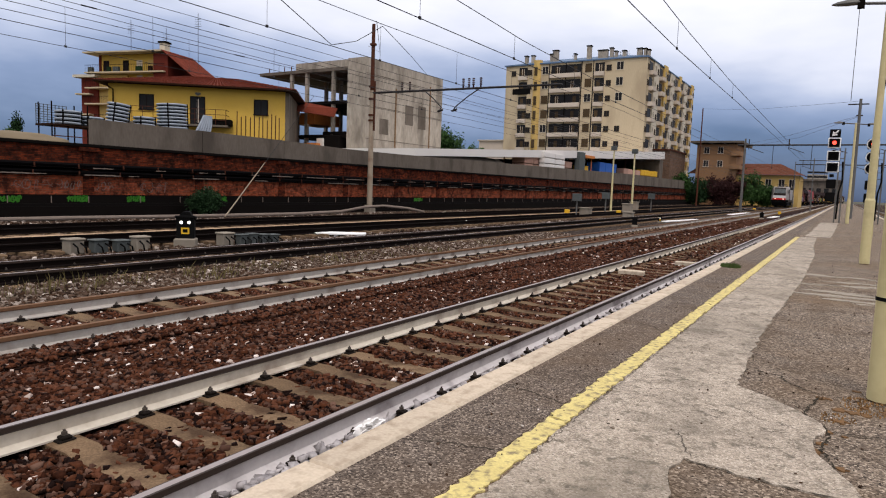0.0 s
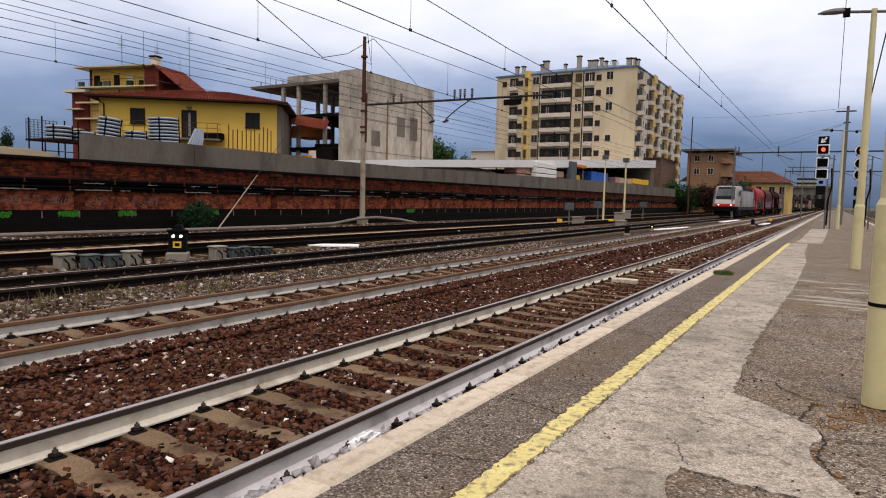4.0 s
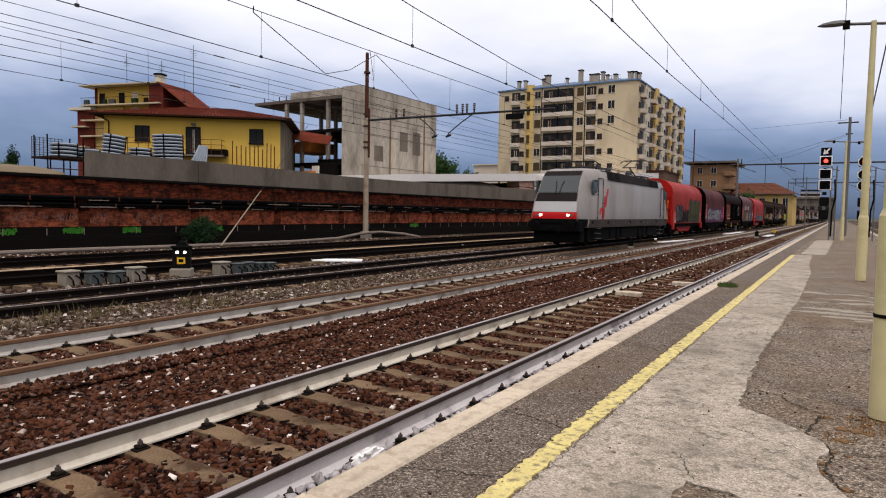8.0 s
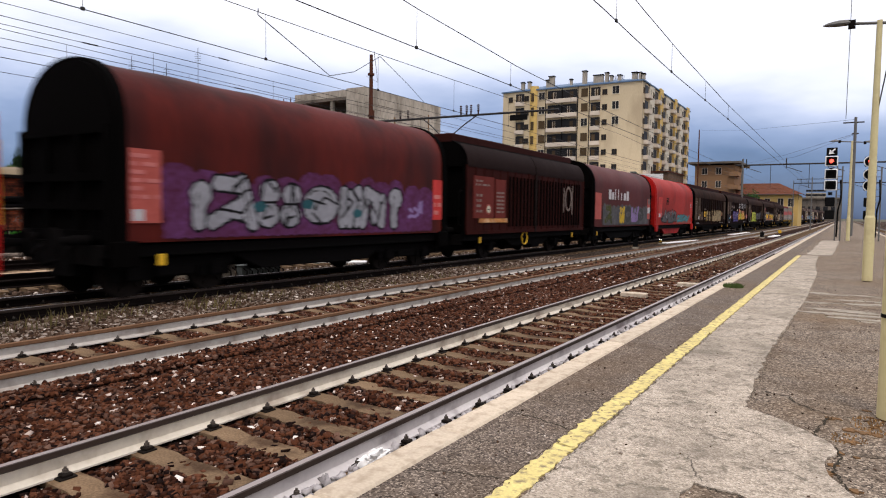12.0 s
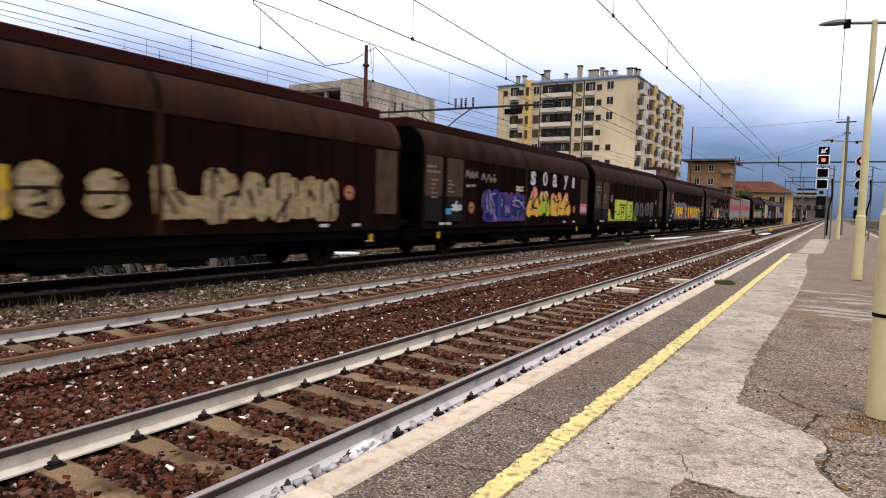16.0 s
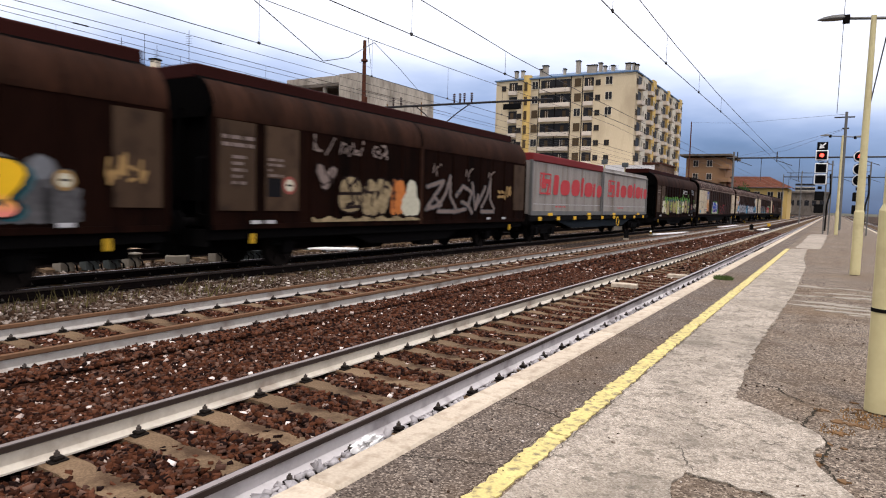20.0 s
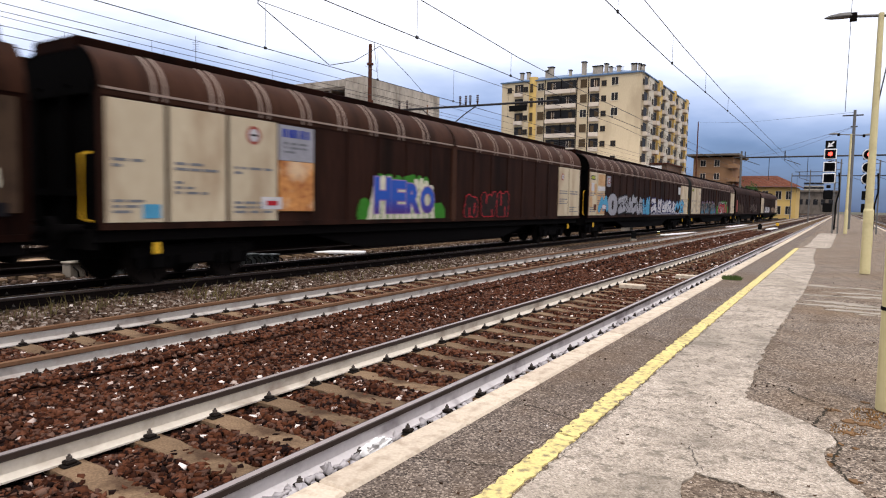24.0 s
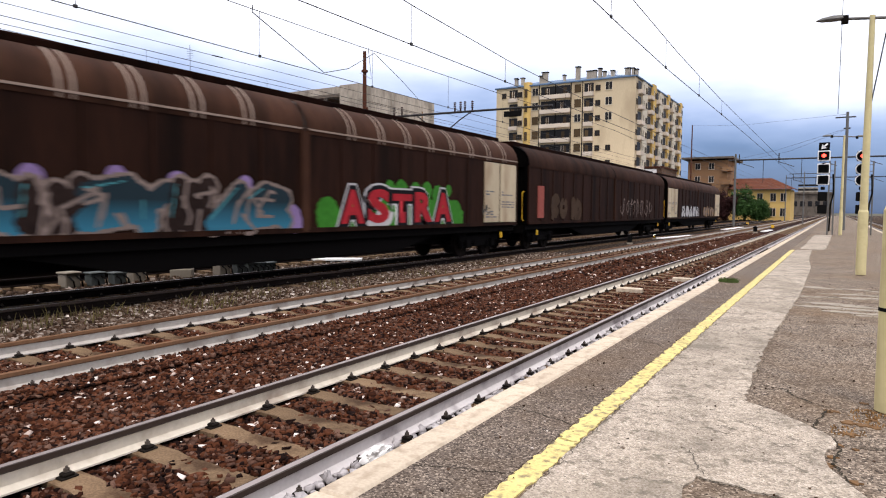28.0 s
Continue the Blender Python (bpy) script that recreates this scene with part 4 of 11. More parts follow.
BRK = (lambda b: (rbox(b, -27.56, -27.27, -0.05, 0.05, -0.14, -0.12, 0.008), rbox(b, -27.32, -27.29, -0.03, 0.03, -0.12, 0.05, 0.008), mesh_of("bracket", b, M["rust"]))[2])(bmesh.new())
rngw = random.Random(8)
DUST = []
for L_ in (0.5, 0.9, 1.6):
    b_ = bmesh.new()
    edge_ = ragged([(-0.125, 0), (-0.125, L_), (-0.085, L_), (-0.085, 0.0)], rngw, 0.012, 0.1)
    va_ = [b_.verts.new((-27.288, v_, u_)) for u_, v_ in edge_]
    b_.faces.new(va_)
    DUST.append(mesh_of("dust_ledge", b_, M["bracket"]))
for z in (1.66, 1.95):
    y = 6.0
    while y < WY1:
        twin("bracket", BRK, wall, pose(0, y + rngw.uniform(-0.1, 0.1), z))
        if rngw.random() < 0.75:
            twin("dust_ledge", rngw.choice(DUST), wall, pose(0, y + rngw.uniform(-0.6, 0.6), z))
        y += 1.87
VENT = (lambda b: (box(b, -27.47, -27.44, -0.016, 0.016, 0.38, 0.66), mesh_of("vent_pipe", b, M["bracket"]))[1])(bmesh.new())
y = -20.0
while y < 110:
    twin("vent_pipe", VENT, wall, pose(0, y + rngw.uniform(-0.4, 0.4), 0))
    y += 1.9
# concrete parapet on top, rising slightly along the wall
parapet = thing("parapet", "grey board-marked concrete parapet with rain streaks", "parapet", kind="structure")
for i in range(22):
    y0, y1 = 16.2 + i * 5.6, 16.2 + (i + 1) * 5.6 - 0.03
    bm = bmesh.new()
    vs = box(bm, -28.12, -27.72, y0, y1, 2.86, 3.85)
    for v in vs:
        if v.co.z > 3:
            v.co.z = 3.78 + 0.66 * min(max((v.co.y - 36) / 61, 0), 1) + 0.17 * min(max((34 - v.co.y) / 9, 0), 1)
    part("panel", bm, M["concrete"], parapet, "rain-streaked concrete panel")


# ---- the goods train ----
SPEED, SLOWING = 13.682, 0.0121
WHEELS = []   # (wheelset, offset along the train)
TRAIN = []    # (thing, offset along the train)


def travelled(t):
    u = t - 14.0
    return SPEED * u - SLOWING * u * u / 2


def wheelset_mesh(r):
    bm = bmesh.new()
    tube(bm, (-0.8, 0, 0), (0.8, 0, 0), 0.08, seg=8)
    for s in (-1, 1):
        for x0, x1, ra in ((0.685, 0.71, r + 0.03), (0.71, 0.82, r), (0.82, 0.86, r * 0.45)):
            tube(bm, (s * x0, 0, 0), (s * x1, 0, 0), ra, seg=20)
        for k in range(6):
            a = k * math.pi / 3
            tube(bm, (s * 0.8, r * 0.3 * math.cos(a), r * 0.3 * math.sin(a)), (s * 0.84, r * 0.8 * math.cos(a), r * 0.8 * math.sin(a)), 0.03, seg=5)
    return mesh_of("wheelset", bm, M["wheel"], 40)


def bogie_mesh(r, base):
    """Side frames with axle boxes, springs and a bolster."""
    bm = bmesh.new()
    for s in (-1, 1):
        rbox(bm, s * 0.98 - 0.07, s * 0.98 + 0.07, -base / 2 - 0.5, base / 2 + 0.5, r + 0.05, r + 0.27, 0.03)
        rbox(bm, s * 0.98 - 0.08, s * 0.98 + 0.08, -0.45, 0.45, r - 0.12, r + 0.12, 0.04)
        for k in (-1, 1):
            rbox(bm, s * 0.98 - 0.12, s * 0.98 + 0.14, k * base / 2 - 0.16, k * base / 2 + 0.16, r - 0.16, r + 0.16, 0.04)
            for d in (-0.3, 0.3):
                tube(bm, (s * 0.98, k * base / 2 + d, r - 0.15), (s * 0.98, k * base / 2 + d, r + 0.1), 0.09, seg=8)
    rbox(bm, -1.0, 1.0, -0.25, 0.25, r, r + 0.3, 0.03)
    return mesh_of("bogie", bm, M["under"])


WHEEL_L, WHEEL_S = wheelset_mesh(0.62), wheelset_mesh(0.46)
BOGIE_L, BOGIE_S = bogie_mesh(0.62, 2.6), bogie_mesh(0.46, 1.8)
BUFFER = (lambda b: (tube(b, (0, 0, 0), (0, 0.34, 0), 0.09, seg=10), tube(b, (0, 0.34, 0), (0, 0.58, 0), 0.065, seg=10), tube(b, (0, 0.56, 0), (0, 0.61, 0), 0.23, seg=14), mesh_of("buffer", b, M["under"], 40))[3])(bmesh.new())


def running_gear(root, offset, half, bogies=True, big=False, inset=2.0):
    r = 0.62 if big else 0.46
    if bogies:
        base = 2.6 if big else 1.8
        for s in (-1, 1):
            yb = s * (half - inset)
            bg = twin("bogie", BOGIE_L if big else BOGIE_S, root, pose(0, yb, 0))
            for k in (-1, 1):
                WHEELS.append((twin("wheelset", WHEEL_L if big else WHEEL_S, bg, pose(0, k * base / 2, r)), offset + yb, r))
    else:
        for s in (-1, 1):
            yb = s * (half - inset)
            WHEELS.append((twin("wheelset", WHEEL_S, root, pose(0, yb, r)), offset + yb, r))
            for q in (-1, 1):
                bm = bmesh.new()
                rbox(bm, q * 1.0 - 0.09, q * 1.0 + 0.09, yb - 0.7, yb + 0.7, 0.62, 0.78, 0.03)
                rbox(bm, q * 1.0 - 0.1, q * 1.0 + 0.12, yb - 0.17, yb + 0.17, 0.3, 0.62, 0.04)
                rbox(bm, q * 1.0 - 0.05, q * 1.0 + 0.05, yb - 0.45, yb + 0.45, 0.5, 0.58, 0.02)
                part("axle_guard", bm, M["under"], root)
    for s in (-1, 1):
        for x in (-0.87, 0.87):
            twin("buffer", BUFFER, root, pose(x, s * (half + 0.0), 1.06, 0, 0, 0 if s > 0 else 180))
        bm = bmesh.new()
        path_tube(bm, [(0, s * half, 1.0), (0, s * (half + 0.3), 0.95), (0, s * (half + 0.5), 0.8), (0, s * (half + 0.62), 0.95)], 0.05, 6)
        path_tube(bm, [(0.35, s * half, 0.95), (0.35, s * (half + 0.25), 0.7), (0.33, s * (half + 0.5), 0.65), (0.3, s * (half + 0.6), 0.85)], 0.03, 6)
        part("coupling", bm, M["under"], root)


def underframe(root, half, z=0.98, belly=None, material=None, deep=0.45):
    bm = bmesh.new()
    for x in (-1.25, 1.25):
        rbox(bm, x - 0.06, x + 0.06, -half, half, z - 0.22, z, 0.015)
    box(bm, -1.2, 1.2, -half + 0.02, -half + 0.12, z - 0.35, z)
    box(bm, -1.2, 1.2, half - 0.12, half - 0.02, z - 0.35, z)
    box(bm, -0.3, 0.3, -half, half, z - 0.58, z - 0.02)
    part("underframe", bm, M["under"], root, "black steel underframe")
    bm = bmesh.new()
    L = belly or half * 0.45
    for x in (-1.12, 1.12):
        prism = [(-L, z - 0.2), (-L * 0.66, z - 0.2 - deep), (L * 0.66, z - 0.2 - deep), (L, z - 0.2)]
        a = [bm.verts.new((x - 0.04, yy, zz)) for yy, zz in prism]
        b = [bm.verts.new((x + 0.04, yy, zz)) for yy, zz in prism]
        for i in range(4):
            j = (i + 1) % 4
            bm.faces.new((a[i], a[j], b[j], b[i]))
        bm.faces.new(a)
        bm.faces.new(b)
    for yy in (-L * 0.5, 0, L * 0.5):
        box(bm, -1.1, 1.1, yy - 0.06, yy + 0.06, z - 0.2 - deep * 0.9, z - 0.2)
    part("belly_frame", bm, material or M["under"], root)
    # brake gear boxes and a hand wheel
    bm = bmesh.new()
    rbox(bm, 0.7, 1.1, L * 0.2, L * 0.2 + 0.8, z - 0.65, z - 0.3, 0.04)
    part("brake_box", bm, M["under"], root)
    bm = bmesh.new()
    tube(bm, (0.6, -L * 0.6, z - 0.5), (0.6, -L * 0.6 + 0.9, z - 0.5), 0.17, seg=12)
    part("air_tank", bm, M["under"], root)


def side_panel(root, name, y0, y1, z0, z1, x, material, label="", t=0.012):
    bm = bmesh.new()
    box(bm, x - 0.002, x + t, y0, y1, z0, z1)
    return part(name, bm, material, root, label)


def bars(root, y0, y1, z0, z1, x, rows, material, seed, name="stencil_mark"):
    """Unreadable stencilled lines as plain bars."""
    r = random.Random(seed)
    bm = bmesh.new()
    h = (z1 - z0) / rows
    for i in range(rows):
        zz = z1 - (i + 1) * h
        y = y0
        while y < y1 - 0.03:
            w = min(r.uniform(0.08, 0.35), y1 - y)
            box(bm, x - 0.001, x + 0.003, y, y + w, zz + h * 0.25, zz + h * 0.75)
            y += w + r.uniform(0.04, 0.12)
            if r.random() < 0.18:
                break
    return tagged(part(name, bm, material, root), kind="stuff")


def roundel(root, y, z, r, x, outer, inner, name="roundel"):
    bm = bmesh.new()
    tube(bm, (x - 0.002, y, z), (x + 0.004, y, z), r, seg=20)
    disc = part(name, bm, outer, root)
    bm = bmesh.new()
    tube(bm, (x, y, z), (x + 0.008, y, z), r * 0.68, seg=20)
    part("roundel_face", bm, inner, disc)
    bm = bmesh.new()
    box(bm, x, x + 0.01, y - r * 0.45, y + r * 0.45, z - r * 0.1, z + r * 0.12)
    part("roundel_mark", bm, M["s_black"], disc)
    return disc


def smooth_path(pts, n=6):
    """Catmull-Rom through 2D points."""
    P = [pts[0]] + list(pts) + [pts[-1]]
    out = []
    for i in range(1, len(P) - 2):
        for k in range(n):
            u = k / n
            a, b, c, d = P[i - 1], P[i], P[i + 1], P[i + 2]
            out.append(tuple(0.5 * (2 * b[j] + (c[j] - a[j]) * u + (2 * a[j] - 5 * b[j] + 4 * c[j] - d[j]) * u * u + (3 * b[j] - a[j] - 3 * c[j] + d[j]) * u ** 3) for j in (0, 1)))
    out.append(tuple(pts[-1]))
    return out


def stroke(bm, pts, w, x, taper=0.0):
    """A painted stroke on a wall that faces +x: points are (y, z)."""
    p = smooth_path(pts)
    n = len(p)
    A, B = [], []
    for i in range(n):
        dy, dz = p[min(i + 1, n - 1)][0] - p[max(i - 1, 0)][0], p[min(i + 1, n - 1)][1] - p[max(i - 1, 0)][1]
        d = math.hypot(dy, dz) or 1
        ww = w * (1 - taper * abs(2 * i / (n - 1) - 1))
        A.append(bm.verts.new((x, p[i][0] - dz / d * ww, p[i][1] + dy / d * ww)))
        B.append(bm.verts.new((x, p[i][0] + dz / d * ww, p[i][1] - dy / d * ww)))
    for i in range(n - 1):
        bm.faces.new((A[i], A[i + 1], B[i + 1], B[i]))


def squiggle(r):
    """Two or three crossing curved strokes in a unit cell."""
    out = []
    for _ in range(r.choice((2, 2, 3))):
        kind = r.random()
        if kind < 0.35:      # loop
            cx, cy, rx, ry, a0 = r.uniform(0.35, 0.65), r.uniform(0.35, 0.65), r.uniform(0.25, 0.45), r.uniform(0.28, 0.48), r.uniform(0, 6.28)
            out.append([(cx + rx * math.cos(a0 + k * 0.95), cy + ry * math.sin(a0 + k * 0.95)) for k in range(r.choice((5, 6, 7)))])
        elif kind < 0.75:    # leaning bar with a hook
            x = r.uniform(0.05, 0.8)
            out.append([(x, r.uniform(-0.02, 0.12)), (x + r.uniform(-0.1, 0.2), 0.5), (x + r.uniform(-0.15, 0.25), r.uniform(0.85, 1.05)), (x + r.uniform(0.1, 0.4), r.uniform(0.7, 0.95))])
        else:                # sweep
            z = r.uniform(0.1, 0.9)
            out.append([(-0.1, z), (0.35, z + r.uniform(-0.3, 0.3)), (0.75, z + r.uniform(-0.25, 0.25)), (1.1, z + r.uniform(-0.2, 0.2))])
    return out


def tag(root, y0, y1, z0, z1, x, n, fill, edge, seed, weight=0.15, rim=0.05, cloud=None, slant=0.08, name="graffiti", shine=None):
    """A sprayed piece: interlocked rounded strokes with an outline and, optionally, a cloud behind. Shapes, not lettering."""
    r = random.Random(seed)
    w = (y1 - y0) / n
    h = z1 - z0
    piece = root
    if cloud:
        bm = bmesh.new()
        top, low = [], []
        steps = n * 8
        for i in range(steps + 1):
            u = i / steps
            bump = 0.07 * h * math.sin(u * n * 9 + seed) + 0.05 * h * math.sin(u * n * 23 + 2 * seed)
            fade = min(1.0, u * n * 1.6, (1 - u) * n * 1.6)
            mid_z = z0 + h * 0.45
            yy = y0 - 0.1 + u * (y1 - y0 + 0.2)
            top.append(bm.verts.new((x + 0.0012, yy, mid_z + (z1 + 0.03 + bump - mid_z) * (0.3 + 0.7 * fade))))
            low.append(bm.verts.new((x + 0.0012, yy, mid_z + (z0 - 0.03 - mid_z) * (0.4 + 0.6 * fade))))
        for i in range(steps):
            bm.faces.new((top[i], top[i + 1], low[i + 1], low[i]))
        piece = part(name, bm, cloud, root, "sprayed background of a graffiti piece")
    for i in range(n):
        strokes = squiggle(r)
        jz = r.uniform(-0.05, 0.05)
        lines = [[(y0 + (i + 0.04 + 0.92 * u) * w + slant * (v - 0.5) * h, min(max(z0 + h * (0.06 + 0.88 * v + jz), z0 + 0.02), z1 + 0.04)) for u, v in s] for s in strokes]
        sub_piece = piece
        for k, (m, ww) in enumerate(((edge, weight + rim), (fill, weight))):
            if k == 0 and rim <= 0:
                continue
            bm = bmesh.new()
            for q, pts in enumerate(lines):
                stroke(bm, pts, ww * 0.8, x + 0.002 + k * 0.003 + i * 0.0002 + q * 0.00005)
            ob = part("graffiti_shape" if k == 0 or rim <= 0 else "graffiti_fill", bm, m, sub_piece)
            if k == 0 and cloud is None:
                sub_piece = ob
    if shine:
        bm = bmesh.new()
        for i in range(n * 2):
            cy, cz = y0 + r.uniform(0.05, 0.95) * (y1 - y0), z0 + r.uniform(0.35, 0.9) * h
            stroke(bm, [(cy, cz), (cy + 0.12, cz + 0.06), (cy + 0.25, cz + 0.05)], 0.02, x + 0.0085)
        tagged(part("graffiti_shine", bm, shine, piece), kind="stuff")
    return piece


def blob(cy, cz, ry, rz, r, slant, power, lumps=0.06, spike=0.0):
    """Outline of one fat sprayed shape, as (y, z) points."""
    ph = [r.uniform(0, 6.28) for _ in range(3)]
    out = []
    for a in np.linspace(0, 2 * math.pi, 36, endpoint=False):
        ca, sa = math.cos(a), math.sin(a)
        k = (abs(ca) ** power + abs(sa) ** power) ** (-1 / power)
        k *= 1 + lumps * (math.sin(3 * a + ph[0]) + 0.7 * math.sin(5 * a + ph[1]) + 0.5 * math.sin(9 * a + ph[2]))
        v = sa * k
        if spike and sa > 0.6:
            v += spike * max(0.0, math.sin(7 * a + ph[1]))
        out.append((cy + ry * ca * k + slant * rz * v, cz + rz * v))
    return out


def flat_shape(bm, pts, x):
    c = (sum(p[0] for p in pts) / len(pts), sum(p[1] for p in pts) / len(pts))
    m = bm.verts.new((x, c[0], c[1]))
    vs = [bm.verts.new((x, p[0], p[1])) for p in pts]
    for i in range(len(vs)):
        bm.faces.new((m, vs[i], vs[(i + 1) % len(vs)]))


def bubble(root, y0, y1, z0, z1, x, n, fill, edge, seed, rim=0.05, slit=0.04, slant=0.12, cloud=None, shine=None, spike=0.0, power=4.0, fills=None, slit_m=None, label=""):
    """A sprayed piece of fat interlocked shapes: outline, fill, cuts and small holes. Shapes, not lettering."""
    r = random.Random(seed)
    h, w = z1 - z0, (y1 - y0) / n
    piece = root
    if cloud:
        bm = bmesh.new()
        for i in range(n * 3 + 2):
            cy = y0 - 0.1 + (y1 - y0 + 0.2) * i / (n * 3 + 1)
            flat_shape(bm, [(a, max(b, z0 - 0.02)) for a, b in blob(cy, z0 + h * r.uniform(0.38, 0.62), w * 0.42, h * r.uniform(0.4, 0.62), r, 0, 2.4, 0.1)], x + 0.001 + i * 0.00003)
        piece = tagged(part("graffiti", bm, cloud, root, "sprayed background of a graffiti piece"), kind="stuff")
    for i in range(n):
        cy, cz = y0 + (i + 0.5) * w + r.uniform(-0.08, 0.08) * w, z0 + h * (0.5 + r.uniform(-0.05, 0.07))
        ry, rz = w * r.uniform(0.5, 0.6), h * r.uniform(0.44, 0.52)
        sl = slant + r.uniform(-0.15, 0.15)
        seed_i = r.randint(0, 10 ** 6)
        p = max(2.2, power + r.uniform(-1.2, 1.2))
        bm = bmesh.new()
        flat_shape(bm, blob(cy, cz, ry + rim, rz + rim, random.Random(seed_i), sl, p, spike=spike), x + 0.003 + i * 0.0004)
        shape = part("graffiti_shape" if cloud else "graffiti", bm, edge, piece, "" if cloud else label)
        bm = bmesh.new()
        flat_shape(bm, blob(cy, cz, ry - rim * 0.6, rz - rim * 0.6, random.Random(seed_i), sl, p, spike=spike), x + 0.006 + i * 0.0004)
        part("graffiti_fill", bm, fills[i % len(fills)] if fills else fill, shape)
        # cuts from the rim and small holes
        bm = bmesh.new()
        xs = x + 0.009 + i * 0.0004
        for k in range(r.choice((1, 2, 2))):
            t = r.random()
            if t < 0.4:
                d = r.choice((-1, 1))
                u = r.uniform(-0.35, 0.35)
                stroke(bm, [(cy + u * ry + sl * rz * d, cz + d * rz), (cy + u * ry + r.uniform(-0.1, 0.1) * w, cz + d * rz * 0.45), (cy + (u + r.uniform(-0.2, 0.2)) * ry, cz + d * rz * r.uniform(-0.05, 0.2))], slit, xs, 0.3)
            elif t < 0.75:
                d = r.choice((-1, 1))
                v = r.uniform(-0.4, 0.4)
                stroke(bm, [(cy + d * ry, cz + v * rz), (cy + d * ry * 0.5, cz + (v + r.uniform(-0.15, 0.15)) * rz), (cy + d * ry * r.uniform(-0.1, 0.2), cz + (v + r.uniform(-0.1, 0.1)) * rz)], slit, xs, 0.3)
            else:
                flat_shape(bm, blob(cy + r.uniform(-0.2, 0.2) * ry, cz + r.uniform(-0.2, 0.3) * rz, ry * 0.28, rz * 0.26, r, sl, 2.6), xs)
        part("graffiti_cut", bm, slit_m or edge, shape)
    if shine:
        bm = bmesh.new()
        for i in range(n * 2):
            cy, cz = y0 + r.uniform(0.05, 0.95) * (y1 - y0), z0 + r.uniform(0.35, 0.9) * h
            stroke(bm, [(cy, cz), (cy + 0.1, cz + 0.07), (cy + 0.24, cz + 0.05)], 0.025, x + 0.0095 + n * 0.0004, 0.5)
        tagged(part("graffiti_shine", bm, shine, piece), kind="stuff")
    return piece


def words(root, text, y0, z0, height, x, material, bold=0.0, width=None, name="graffiti_letters", tilt=0.0):
    """Lettering in the built-in font on a wall that faces +x."""
    cu = bpy.data.curves.new("letters", "FONT")
    cu.body, cu.size, cu.offset, cu.resolution_u = text, 1.0, bold, 3
    ob = bpy.data.objects.new("letters", cu)
    scene.collection.objects.link(ob)
    me = bpy.data.meshes.new_from_object(ob.evaluated_get(bpy.context.evaluated_depsgraph_get()))
    bpy.data.objects.remove(ob)
    co = np.array([v.co[:] for v in me.vertices])
    lo, hi = co.min(0), co.max(0)
    sz = height / (hi[1] - lo[1])
    sy = width / (hi[0] - lo[0]) if width else sz
    out = np.stack([np.full(len(co), x), y0 + (co[:, 0] - lo[0]) * sy, z0 + (co[:, 1] - lo[1]) * sz + tilt * (co[:, 0] - lo[0]) * sy], 1)
    me.vertices.foreach_set("co", out.ravel())
    me.materials.clear()
    me.materials.append(material)
    me.update()
    o = new(name, me)
    o.parent = root
    return o


def halo_words(root, text, y0, z0, height, x, fill, edge, width, bold=0.02, rim=0.07, back=None):
    piece = words(root, text, y0, z0, height, x + 0.003, edge, bold + rim, width, "graffiti")
    words(piece, text, y0 + 0.04, z0 + 0.03, height - 0.06, x + 0.006, fill, bold, width - 0.08, "graffiti_fill")
    return piece


# ---- spray paint: each layer is the patch where a field is above zero ----
def d_lines(Y, Z, lines):
    """Distance from each place of the grid to the nearest of the polylines."""
    out = np.full(Y.shape, 9.0)
    for pts in lines:
        for (ya, za), (yb, zb) in zip(pts, pts[1:]):
            dy, dz = yb - ya, zb - za
            u = np.clip(((Y - ya) * dy + (Z - za) * dz) / (dy * dy + dz * dz + 1e-9), 0, 1)
            out = np.minimum(out, np.hypot(Y - ya - u * dy, Z - za - u * dz))
    return out


def d_discs(Y, Z, discs):
    """Positive inside any of the discs (y, z, radius)."""
    out = np.full(Y.shape, -9.0)
    for cy, cz, r in discs:
        out = np.maximum(out, r - np.hypot(Y - cy, Z - cz))
    return out


